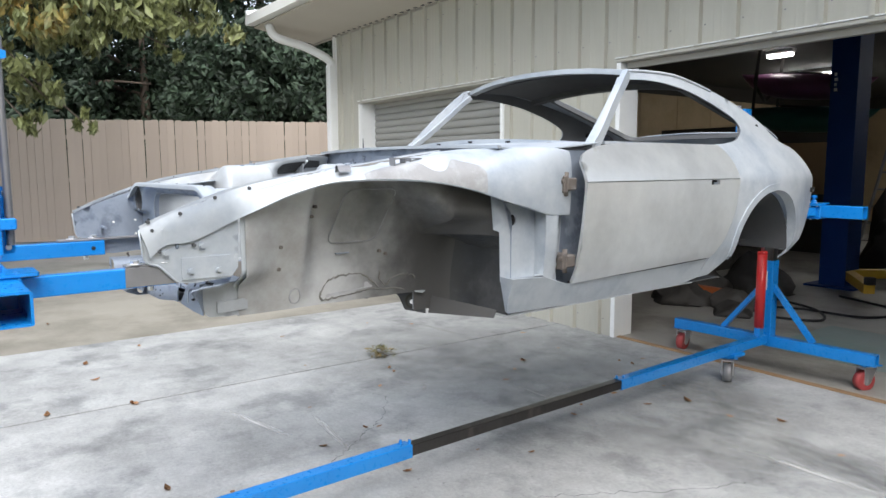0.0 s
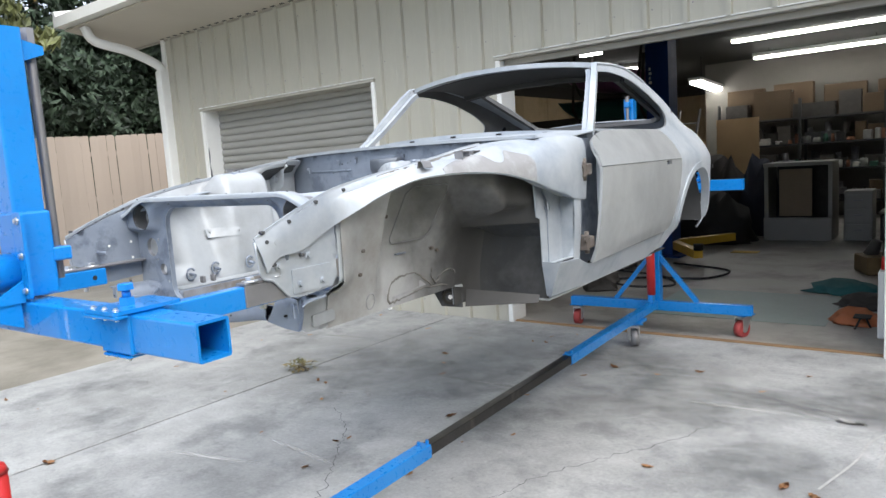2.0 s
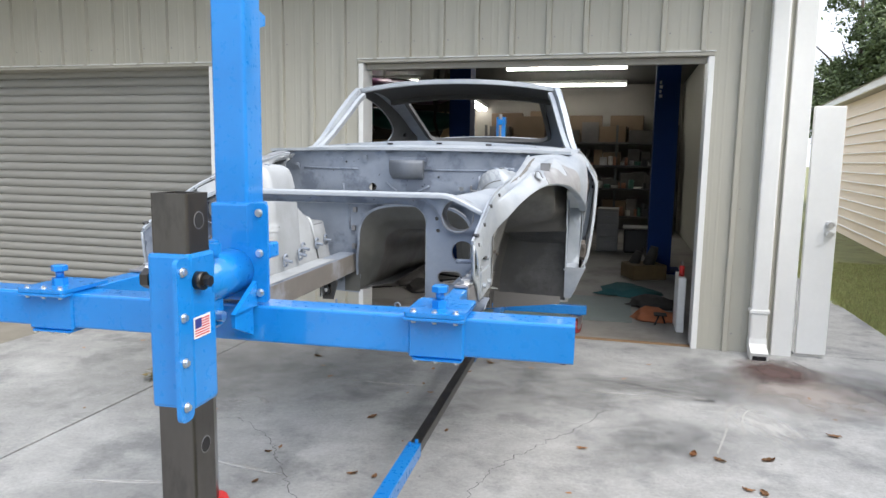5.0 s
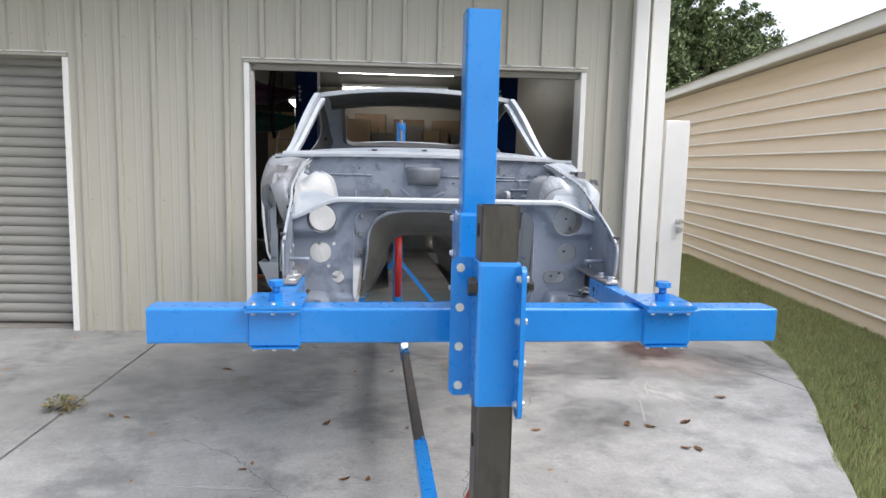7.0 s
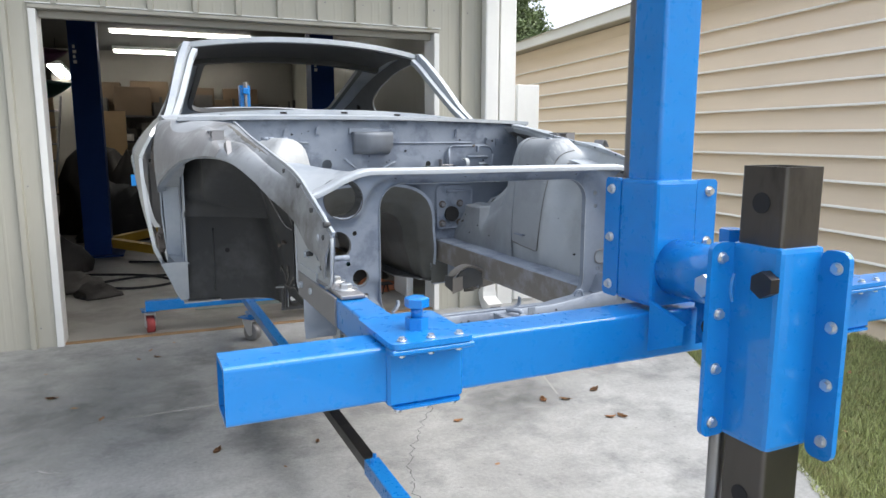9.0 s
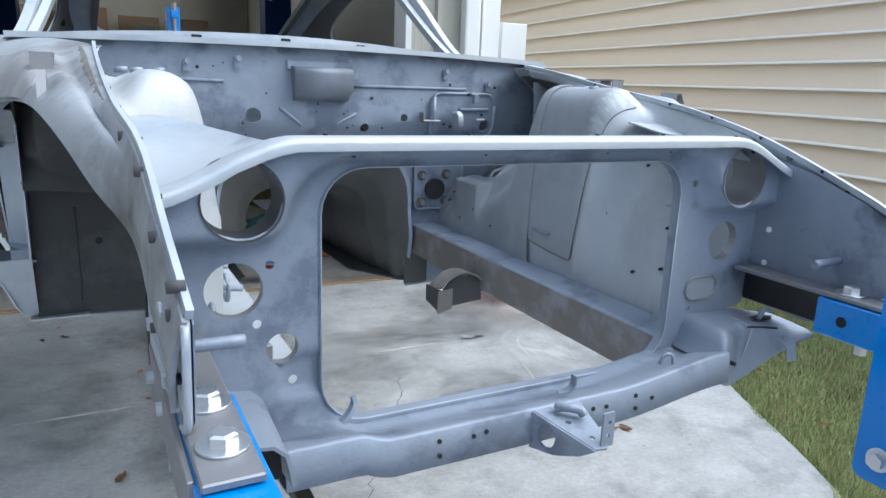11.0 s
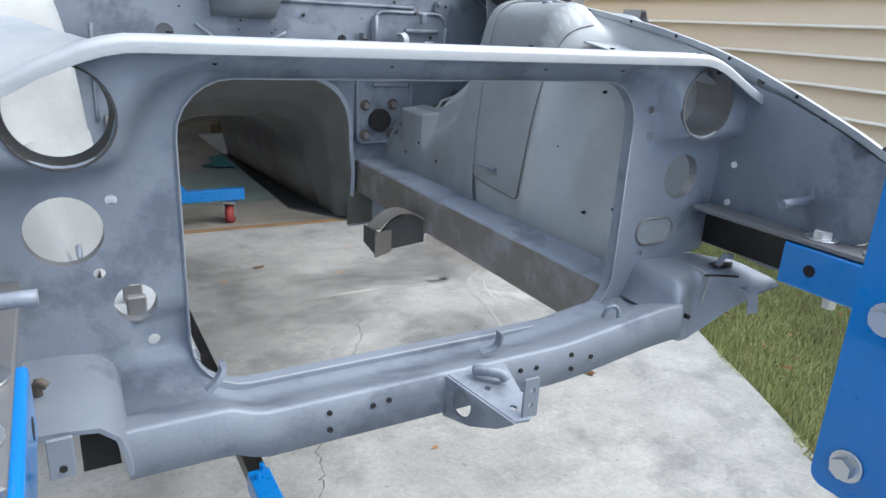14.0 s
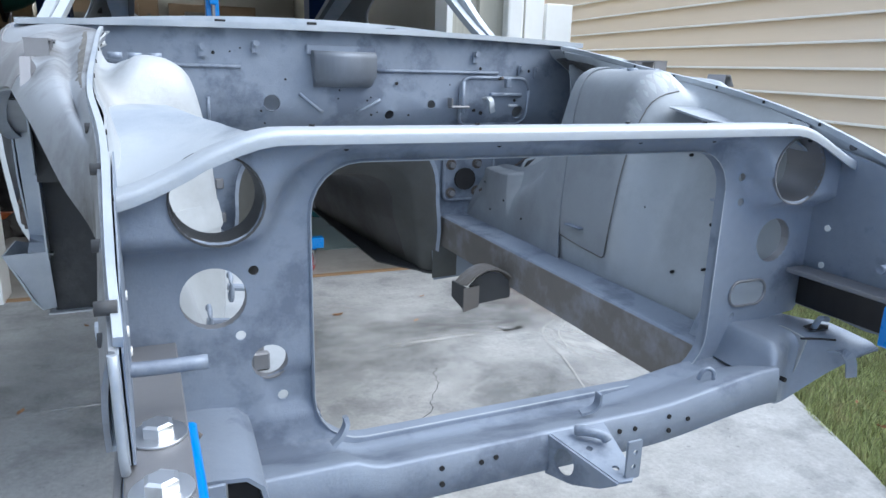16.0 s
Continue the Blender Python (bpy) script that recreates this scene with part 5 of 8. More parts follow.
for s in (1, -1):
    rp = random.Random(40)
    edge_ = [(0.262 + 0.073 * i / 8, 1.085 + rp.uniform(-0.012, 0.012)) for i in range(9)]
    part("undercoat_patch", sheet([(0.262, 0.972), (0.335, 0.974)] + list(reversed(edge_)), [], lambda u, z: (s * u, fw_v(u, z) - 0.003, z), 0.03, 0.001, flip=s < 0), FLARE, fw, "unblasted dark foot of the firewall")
for s in (1, -1):
    part("floor_pan", sheet([(0.155, 2.0), (0.262, 1.84), (0.66, 1.84), (0.66, 3.28), (0.14, 3.28)], [], lambda u, v: (s * u, v, 0.985), 0.15, 0.004), UNDER, car, "dark floor pan")
    part("toe_board", sheet(rounded(0.34, 0.648, 0.985, 1.262, (0.03, 0.05, 0.01, 0.01)), [], lambda u, z: (s * u, 1.852, z), 0.05, 0.004, flip=s > 0), UNDER, car, "dark undercoated toe board")
part("rear_floor", sheet([(-0.44, 3.28), (0.44, 3.28), (0.5, 4.15), (-0.5, 4.15)], [], lambda u, v: (u, v, 1.12), 0.2, 0.004), UNDER, car)

# ---- front structure ----
# radiator support
RV = 0.845


def rs_top(u):
    return 1.478 - 0.058 * sstep(0.33, 0.50, abs(u))


BOSS = [(0.0, 1.458), (0.26, 1.457), (0.285, 1.451), (0.31, 1.437), (0.325, 1.419), (0.335, 1.398), (0.341, 1.380), (0.350, 1.368), (0.364, 1.362), (0.50, 1.361)]


def boss(u, z):
    """Distance above the pressed step round the opening, below it negative."""
    u = abs(u) + (0.012 * sstep(0.24, 0.30, u) if u > 0 else 0.0)
    best = 9.0
    for a, b in zip(BOSS, BOSS[1:]):
        w2 = (b[0] - a[0]) ** 2 + (b[1] - a[1]) ** 2
        d = max(0.0, min(1.0, ((u - a[0]) * (b[0] - a[0]) + (z - a[1]) * (b[1] - a[1])) / w2))
        best = min(best, math.hypot(u - a[0] - (b[0] - a[0]) * d, z - a[1] - (b[1] - a[1]) * d))
    return best if z > np.interp(u, [q[0] for q in BOSS], [q[1] for q in BOSS]) else -best


def rs_v(u, z):
    v = RV - 0.034 * sstep(-0.004, 0.010, boss(u, z))
    k = sstep(0.0, 0.004, 0.030 - abs(u + 0.320)) * sstep(0.0, 0.004, 0.024 - abs(z - 1.190))
    v += 0.007 * k
    v -= 0.006 * sstep(1.135, 1.115, z)
    return v


rs_hole = rounded(-0.297, 0.278, 1.117, 1.442, (0.055, 0.055, 0.06, 0.06), 6)
rs_out = [(-0.478, 1.100), (0.372, 1.100), (0.378, 1.170), (0.400, 1.186), (0.452, 1.192), (0.461, 1.205), (0.461, 1.30), (0.462, 1.420)] + [(u, rs_top(u)) for u in np.linspace(0.460, -0.478, 30)] + [(-0.480, 1.420), (-0.479, 1.30)]
holes = [rs_hole, circle(-0.392, 1.413, 0.043, 28), circle(0.378, 1.416, 0.046, 28), circle(-0.398, 1.305, 0.033, 24), circle(0.388, 1.308, 0.033, 24),
         circle(-0.344, 1.228, 0.0195, 18), rounded(0.315, 0.385, 1.212, 1.250, 0.018), circle(-0.373, 1.262, 0.0055, 10), circle(0.309, 1.404, 0.006, 10),
         circle(0.313, 1.369, 0.006, 10), circle(-0.357, 1.332, 0.0055, 10), circle(-0.330, 1.183, 0.006, 10), circle(0.327, 1.198, 0.005, 10)]
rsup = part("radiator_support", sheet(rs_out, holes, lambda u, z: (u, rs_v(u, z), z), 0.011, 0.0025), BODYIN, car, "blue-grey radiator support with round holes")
# Flange colours include the shade inside the lamp holes.
for hu, hz, hr in ((-0.392, 1.413, 0.043), (0.378, 1.416, 0.046)):
    rim = [(hu + hr * math.cos(a), hr * math.sin(a) + hz) for a in np.linspace(0, 2 * math.pi, 33)]
    part("hole_flange", grid(lambda a, b: (hu + (rim[round(a * 32)][0] - hu) * (1 - 0.04 * b), RV - 0.036 + (0.048 if hu < 0 else 0.062) * b, hz + (rim[round(a * 32)][1] - hz) * (1 - 0.04 * b)), 32, 3, 0.002), UNDER if hu < 0 else STEEL, rsup, "dirty inner flange of the lamp hole, darkened for its shade")
ov = [(u, rs_v(u, z) - 0.001, z) for u, z in rounded(0.315, 0.385, 1.212, 1.250, 0.018)]
part("hole_flange", pipe(ov + ov[:1], 0.0022, 6), STEEL, rsup)
for hu, hz, hr in ((0.388, 1.308, 0.033), (-0.398, 1.305, 0.033), (-0.344, 1.228, 0.0195)):
    part("hole_flange", grid(lambda a, b: (hu + hr * math.cos(2 * math.pi * a), RV + 0.001 + 0.014 * b, hz + hr * math.sin(2 * math.pi * a)), 28, 1, 0.0015), STEEL, rsup, "short dark flange round the hole")
rim = [(u, RV - 0.002, z) for u, z in rs_hole]
part("opening_flange", grid(lambda a, b: (lambda p: (p[0], p[1] + 0.016 * b, p[2]))((rim + rim[:1])[round(a * len(rim))]), len(rim), 1, 0.002), BODYIN, rsup)
part("opening_rim", pipe([(p[0], p[1] - 0.001, p[2]) for p in rim + rim[:1]], 0.0008, 6), BODY, rsup, "thin brighter edge of the opening")
TB = [(0.846, -0.004), (0.842, 0.002), (0.815, 0.0035), (0.793, 0.003), (0.7895, 0.001), (0.7885, -0.003), (0.789, -0.011)]


def tbf(a, b):
    u = -0.480 + 0.943 * a
    v, z = TB[round(b * 6)]
    return (u, v - 0.004 * math.cos(u * 3), rs_top(u) + z + (0.0012 if -0.408 < u < -0.40 else 0))


part("top_bar", grid(tbf, 60, 6, 0.003, flip=True), BODY, car, "bright rolled upper edge of the radiator support")
dots = bmesh.new()
for u in (-0.30, -0.12, 0.08, 0.20, 0.35):
    cyl(dots, (u, 0.815, rs_top(u) + 0.004), (u, 0.815, rs_top(u) + 0.0058), 0.003, n=8)
    cyl(dots, (u + 0.04, rs_v(u + 0.04, 1.458) + 0.002, 1.458), (u + 0.04, rs_v(u + 0.04, 1.458) - 0.0008, 1.458), 0.0035, n=8)
pieces("drill_hole", dots, DARK, rsup)
# lower cross member
def xmz(u):
    return 0.012 * sstep(0.25, 0.285, -u) + 0.022 * sstep(0.08, 0.30, u)


xm_prof = [(0.858, 1.110), (0.845, 1.115), (0.825, 1.108), (0.812, 1.112), (0.806, 1.117), (0.770, 1.131), (0.740, 1.1425), (0.7352, 1.1425), (0.7338, 1.139), (0.7300, 1.098), (0.7335, 1.0925), (0.845, 1.088)]


def xmf(a, b):
    i = min(len(xm_prof) - 2, int(b * (len(xm_prof) - 1)))
    t = b * (len(xm_prof) - 1) - i
    v = xm_prof[i][0] * (1 - t) + xm_prof[i + 1][0] * t
    z = xm_prof[i][1] * (1 - t) + xm_prof[i + 1][1] * t
    u = -0.371 + 0.675 * a
    return (u, v, z + xmz(u))


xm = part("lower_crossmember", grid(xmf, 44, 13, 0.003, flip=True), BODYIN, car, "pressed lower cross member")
dots = bmesh.new()
for u, z in ((-0.187, 1.128), (-0.14, 1.125), (-0.122, 1.127), (0.045, 1.125), (0.068, 1.124), (0.12, 1.13), (0.12, 1.112), (-0.187, 1.11), (0.15, 1.122)):
    fv = 0.734 - (1.139 + xmz(u) - z) / 0.039 * 0.005
    cyl(dots, (u, fv + 0.004, z), (u, fv - 0.0012, z), 0.0030, n=10)
for u, v in ((-0.10, 0.79), (-0.06, 0.79), (0.10, 0.785)):
    cyl(dots, (u, v, 1.11), (u, v, float(np.interp(v, [0.768, 0.80], [1.130, 1.114])) + 0.001), 0.0035, n=10)
pieces("drill_hole", dots, DARK, xm)
# hood latch bracket
lbp = part("latch_bracket", sheet([(-0.052, 0.736), (0.022, 0.736), (0.004, 0.652), (-0.006, 0.644), (-0.022, 0.646)], [circle(-0.022, 0.70, 0.004, 8), circle(-0.012, 0.665, 0.004, 8)],
                                   lambda u, v: (u, v, 1.141 - 0.016 * (0.736 - v) / 0.09), 0.02, 0.003, False), BODYIN, car, "triangular bracket with an oval hole and upright tab")
part("side_plate", sheet([(0.736, 1.140), (0.736, 1.090), (0.70, 1.094), (0.665, 1.108), (0.646, 1.122), (0.646, 1.124)], [circle(0.712, 1.116, 0.013, 16, 0.0165)],
                         lambda v, z: (-0.052 + 0.030 * (0.736 - v) / 0.09, v, z), 0.012, 0.003, False), BODYIN, lbp)
part("tab", sheet(rounded(-0.012, 0.006, 1.124, 1.168, 0.002), [circle(-0.002, 1.155, 0.003, 8), circle(-0.003, 1.138, 0.003, 8)], lambda u, z: (u, 0.648, z), 0.02, 0.003, False), BODYIN, lbp)
part("clip", pipe(cr([(-0.026, 0.722, 1.146), (-0.018, 0.712, 1.149), (-0.004, 0.702, 1.147), (0.0, 0.698, 1.141)], 4), 0.006, 10), BODYIN, lbp)
part("hook", sweep(cr([(0.010, 0.765, 1.140), (0.022, 0.762, 1.143), (0.030, 0.760, 1.150), (0.030, 0.758, 1.166)], 4), 0.011, 0.003, side=(0, 1, 0)), BODYIN, xm)
part("hook", sweep(cr([(-0.296, 0.770, 1.158), (-0.286, 0.772, 1.166), (-0.279, 0.776, 1.176), (-0.280, 0.778, 1.184)], 4), 0.010, 0.005, side=(0, 1, 0)), BODYIN, xm, "bent hook")
part("hook", pipe(cr([(0.204, 0.775, 1.148), (0.206, 0.772, 1.160), (0.214, 0.769, 1.164), (0.221, 0.767, 1.159), (0.222, 0.766, 1.148)], 4), 0.0028, 8), BODYIN, xm, "bent wire loop")
# end brackets of the cross member
pr = [(-0.366, 1.100), (-0.369, 1.150), (-0.373, 1.166), (-0.385, 1.177), (-0.41, 1.180), (-0.445, 1.181)]
ebz = lambda q, b: max(q[1], 1.130 - 0.03 * b) + 0.002 * (1 - b)
eb = part("end_bracket", grid(lambda a, b: (lambda q: (q[0] - 0.006 * (1 - b), 0.703 + 0.145 * b, ebz(q, b)))(pr[round(a * 5)]), 5, 8, 0.004), BODYIN, car, "folded channel bracket with a dark open end")
# Black sheet set in the channel for the shade of its open end.
part("inner_web", sheet([(-0.405, 1.130), (-0.376, 1.130), (-0.378, 1.168), (-0.405, 1.172)], [], lambda u, z: (u, 0.728, z), 0.02, 0.003), DARK, eb, "black sheet standing in for the dark open channel end")
part("tab", boxbm((-0.428, 0.698, 1.148), (-0.409, 0.702, 1.184), 0.001), BODYIN, eb)
part("hole", cylbm((-0.418, 0.6965, 1.157), (-0.418, 0.6985, 1.157), 0.003, n=8), DARK, eb)
part("stud", pipe(cr([(-0.432, 0.772, 1.182), (-0.431, 0.768, 1.200), (-0.424, 0.765, 1.196)], 4), 0.004, 6), RUSTY, eb)


def ebf(a, b):
    """Domed shoulder from behind the cross member out under the black angle; b runs back edge, front roll, lower edge."""
    u = 0.300 + 0.176 * a
    us = [0.300, 0.345, 0.383, 0.43, 0.476]
    bot = float(np.interp(u, us, [1.112, 1.090, 1.078, 1.128, 1.176]))
    vf = float(np.interp(u, us, [0.742, 0.765, 0.784, 0.756, 0.720]))
    top = 1.189 - 0.004 * a - 0.050 * sstep(0.18, 0.0, a) ** 1.5
    if b <= 0.55:
        k = b / 0.55
        vb = 0.905 - 0.095 * sstep(0.40, 0.47, u)
        return (u, vb + (vf + 0.022 - vb) * k, top - 0.004 * k * k)
    k = (b - 0.55) / 0.45
    q = min(1.0, k / 0.45)
    v = vf + 0.022 * (1 - math.sin(q * math.pi / 2))
    z = top - 0.004 - min(0.022, 0.9 * (top - bot)) * (1 - math.cos(q * math.pi / 2))
    return (u, v, z + (bot - z) * max(0.0, (k - 0.45) / 0.55))


eb = part("end_bracket", grid(ebf, 24, 24, 0.003, flip=True), BODYIN, car, "domed end bracket with a rolled front and a folded tab")
part("tab", sweep(cr([(0.412, 0.748, 1.168), (0.422, 0.732, 1.170), (0.430, 0.724, 1.160), (0.434, 0.722, 1.136)], 4), 0.015, 0.003, side=(0.8, -0.4, 0)), BODYIN, eb)
part("slit", pipe(cr([(0.375, 0.764, 1.1862), (0.40, 0.757, 1.185), (0.425, 0.748, 1.183)], 4), 0.0018, 6), DARK, eb, "dark slit beside the tab")
part("torn_hole", sheet([(0.415, 0.782), (0.445, 0.776), (0.462, 0.788), (0.440, 0.800), (0.418, 0.796)], [], lambda u, v: (u, v, 1.1905 - 0.004 * (u - 0.3) / 0.176), 0.02, 0.001), DARK, eb, "dark torn hole in the shoulder")
part("stud", pipe(cr([(0.425, 0.785, 1.186), (0.430, 0.780, 1.203), (0.446, 0.780, 1.200)], 4), 0.0045, 6), BODYIN, eb)
part("hole", cylbm((0.352, 0.760, 1.128), (0.352, 0.768, 1.128), 0.0035, n=8), DARK, eb)

part("rail_end_plate", sheet([(0.786, 1.084), (0.800, 1.074), (0.915, 1.066), (0.915, 1.184), (0.80, 1.184), (0.770, 1.180)], [], lambda v, z: (0.392 - 0.012 * sstep(0.85, 0.915, v) + 0.05 * (z - 1.07), v, z), 0.02, 0.004), WELL, car, "worn grey plate closing the rail end")
# frame rails, inner wheel wells, upper rails, nose panels
flange = cr([(0.470, 0.590, 1.366), (0.474, 0.672, 1.403), (0.479, 0.845, 1.466), (0.496, 1.0, 1.500), (0.506, 1.15, 1.523), (0.508, 1.33, 1.548), (0.508, 1.50, 1.575), (0.506, 1.62, 1.590)], 5)
fz = lambda v: float(np.interp(v, [p[1] for p in flange], [p[2] for p in flange]))
fu = lambda v: float(np.interp(v, [p[1] for p in flange], [p[0] for p in flange]))
for s in (1, -1):
    fr = part("frame_rail", hollow((0.285 if s > 0 else -0.365, 0.86, 1.062), (0.365 if s > 0 else -0.285, 1.85, 1.150), 'y', 0.004, 0.008), BODYIN, car, "box frame rail with brown patches")
    part("inner_face", sheet([(0.872, 1.066), (1.84, 1.066), (1.84, 1.146), (0.872, 1.146)], [], lambda v, z: (s * 0.2838, v, z), 0.1, 0.0015, flip=s > 0), RAILS, fr, "dirty brown inner face of the rail")
    if s > 0:
        em = part("engine_mount_bracket", grid(lambda a, b: (0.292 - 0.115 * a, 1.425 + 0.075 * b, 1.062 + 0.050 * math.sin(math.pi * (0.10 + 0.80 * a)) ** 0.8 - 0.022 * b * a), 14, 8, 0.004), RAILS, fr, "curled engine mount tongue")
        # Dark sheet closes the arch and stands in for the shade beneath it.
        part("front_face", sheet([(0.186, 1.030), (0.288, 1.040), (0.288, 1.078), (0.262, 1.098), (0.232, 1.106), (0.205, 1.094), (0.186, 1.076)], [], lambda u, z: (u, 1.436, z), 0.02, 0.004, False), UNDER, em, "dark sheet standing in for the shade under the tongue")
        part("side_tab", sheet([(0.168, 1.020), (0.205, 1.030), (0.205, 1.078), (0.168, 1.074)], [], lambda u, z: (u, 1.426, z), 0.02, 0.004, False), RAILS, em)
        part("end_tab", sheet([(1.43, 1.022), (1.50, 1.034), (1.50, 1.072), (1.43, 1.076)], [], lambda v, z: (0.176, v, z), 0.03, 0.004, False), UNDER, em)

    if s < 0:
        # Added pale sheet on the rail, in place of the well's lower panel.
        part("top_face", sheet([(0.288, 0.874), (0.362, 0.874), (0.362, 1.58), (0.288, 1.58)], [], lambda u, v: (s * u, v, 1.1535), 0.1, 0.0015, flip=True), WELL, fr, "pale added sheet standing in for the well's lower panel")
        for v in (0.985, 1.03):
            part("clip", boxbm((s * 0.332 - 0.012, v, 1.154), (s * 0.332 + 0.010, v + 0.012, 1.178), 0.002), STEEL, fr, "small dark clip")
    # well: from the rail up to the flange, with the strut tower pressed into it
    def well_p(v, t):
        f, g = fu(min(max(v, 0.6), 1.62)) - 0.004, fz(min(max(v, 0.6), 1.62)) - 0.003
        bz = 1.072 - 0.02 * sstep(1.5, 1.8, v)
        P = Vector((0.374 + (f - 0.374) * t ** 1.35, bz + (g - bz) * t))
        if v < 1.02:
            k = sstep(1.02, 0.875, v)
            P.x += (0.474 - 0.009 * s - P.x) * k * sstep(0.24, 0.36, t)
        P.x -= 0.012 * sstep(1.45, 1.6, v) * (1 - 0.4 * t)
        zl = float(np.interp(v, [1.40, 1.50, 1.60, 1.75], [1.50, 1.40, 1.31, 1.24]))
        P.x += max(0.0, 0.605 - P.x) * sstep(0, 0.06, P.y - zl) * sstep(1.40, 1.54, v) * (1 - sstep(0.86, 1.0, t))
        T = Vector((float(np.interp(t, TT, TU)), float(np.interp(t, TT, TZ)))) if t < 0.999 else P
        if t > 0.86:
            T = T.lerp(P, sstep(0.86, 1.0, t))
        w = sstep(1.105, 1.185, v) * (1 - sstep(1.365, 1.445, v))
        P = P.lerp(T, w)
        return (s * P.x, v, P.y)
    tw_ = cr([(0.0, 0.372, 1.072), (0.25, 0.352, 1.22), (0.52, 0.362, 1.40), (0.70, 0.380, 1.505), (0.78, 0.405, 1.538), (0.86, 0.445, 1.547), (1.0, 0.50, 1.545)], 8)
    TT, TU, TZ = [q[0] for q in tw_], [q[1] for q in tw_], [q[2] for q in tw_]

    def well_u(v, z):
        g, bz = fz(min(max(v, 0.6), 1.62)), 1.072
        t = min(1, max(0, (z - bz) / (g - bz)))
        return abs(well_p(v, t)[0])
    def well_q(a, b):
        if a < 0.72:
            return well_p(0.878 + 0.722 * a / 0.72, b)
        k = (a - 0.72) / 0.28
        P = well_p(1.60, b)
        u0, z = abs(P[0]), P[2]
        hump_ = math.exp(-((z - 1.345) / 0.075) ** 2) * math.sin(math.pi * min(1, k * 1.05)) * 0.050
        u = u0 + (0.657 - u0) * (1 - math.cos(k * math.pi / 2))
        v = 1.60 + 0.175 * math.sin(k * math.pi / 2) + 0.085 * sstep(1.285, 1.235, z) * math.sin(k * math.pi / 2) ** 0.7 - hump_
        return (s * u, v, z)
    w = part("wheel_well", grid(lambda a, b: well_q(0.72 * a, b), 60, 40, 0.003, flip=s > 0), WELL if s < 0 else WELLB, car, "stained inner wheel well panel with the strut tower pressed in")
    part("undercoat", grid(lambda a, b: (lambda p: (p[0] + s * 0.006, p[1], p[2] - 0.009))(well_q(0.72 * (0.02 + 0.98 * a), 0.98 * b)), 60, 40, 0.002, flip=s > 0), UNDERW if s < 0 else WELLD, w, "dark undercoat inside the wheel well" if s < 0 else "undercoat residue inside the wheel well, darkened for the overhang's shade")
    if s < 0:
        part("joint_strip", pipe([(s * (well_p(1.60, t)[0] * s - 0.004), 1.603, well_p(1.60, t)[2]) for t in np.linspace(0.30, 0.97, 16)], 0.0065, 8), WELL, w, "rounded weld joint")
    ZR = 1.287

    def rear_up(a, b):
        top = well_p(1.60, 1.0)[2]
        z = ZR + (top - ZR) * b
        u0 = well_u(1.60, z)
        hump_ = math.exp(-((z - 1.345) / 0.075) ** 2) * math.sin(math.pi * min(1, a * 1.05)) * 0.050
        return (s * (u0 + (0.657 - u0) * (1 - math.cos(a * math.pi / 2))), 1.60 + 0.175 * math.sin(a * math.pi / 2) - hump_, z)

    def rear_low(a, b):
        z = 0.985 + (ZR - 0.985) * b
        u0 = well_u(1.60, max(1.08, z))
        c, q = max(0.0, math.cos(a * math.pi / 2)) ** 0.45, max(0.0, math.sin(a * math.pi / 2)) ** 0.45
        v = 1.60 + 0.222 * q
        return (s * (u0 + (0.657 - u0) * (1 - c)), v, z - (0.055 * sstep(1.72, 1.82, v) * b if s > 0 else 0))
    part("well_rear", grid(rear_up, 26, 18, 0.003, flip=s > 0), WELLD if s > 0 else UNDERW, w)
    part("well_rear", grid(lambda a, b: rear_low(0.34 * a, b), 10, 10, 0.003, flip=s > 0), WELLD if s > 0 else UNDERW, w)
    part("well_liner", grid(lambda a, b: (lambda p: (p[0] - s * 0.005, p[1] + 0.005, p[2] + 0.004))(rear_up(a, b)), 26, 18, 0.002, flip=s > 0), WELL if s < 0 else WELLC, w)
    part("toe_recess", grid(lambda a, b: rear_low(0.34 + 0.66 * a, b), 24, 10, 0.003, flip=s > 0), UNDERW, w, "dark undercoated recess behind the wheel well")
    part("recess_inner", grid(lambda a, b: (lambda p: (p[0] - s * 0.006, p[1], p[2] + 0.004))(rear_low(0.62 * a, b)), 16, 10, 0.002, flip=s > 0), WELL if s < 0 else WELLC, w)
    part("recess_inner", grid(lambda a, b: Vector(rear_up(a, 0)).lerp(Vector(rear_low(a, 1)), b) + Vector((-s * 0.004, 0, 0.006)), 26, 3, 0.002), WELL if s < 0 else WELLC, w)
    if s < 0:
        part("hole", cylbm((s * 0.52, 1.822, 1.16), (s * 0.52, 1.8135, 1.16), 0.008, n=12), DARK, w, "small dark hole in the toe board")
        part("panel_bead", pipe([(s * 0.565, 1.819, 1.02 + 0.22 * i / 8) for i in range(9)], 0.003, 6), UNDERW, w)
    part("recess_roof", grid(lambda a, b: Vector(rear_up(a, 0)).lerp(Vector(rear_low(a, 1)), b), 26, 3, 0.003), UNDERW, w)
    cg = bmesh.new()
    for a in (90, 210, 330):
        cyl(cg, (s * 0.452 + 0.030 * math.cos(radians(a)), 1.272 + 0.040 * math.sin(radians(a)), 1.540), (s * 0.452 + 0.030 * math.cos(radians(a)), 1.272 + 0.040 * math.sin(radians(a)), 1.5495), 0.010, n=12)
    pieces("bolt_hole", cg, BODYIN, w)
    pp = [(v, z) for v, z in rounded(1.230, 1.405, 1.280, 1.470, 0.025)]
    pp = [(v + (z - 1.285) * 0.25, z) for v, z in pp]
    for off in (0.003,):
        ring = [(s * (well_u(v, z) + 0.008), v, z - 0.009) for v, z in pp]
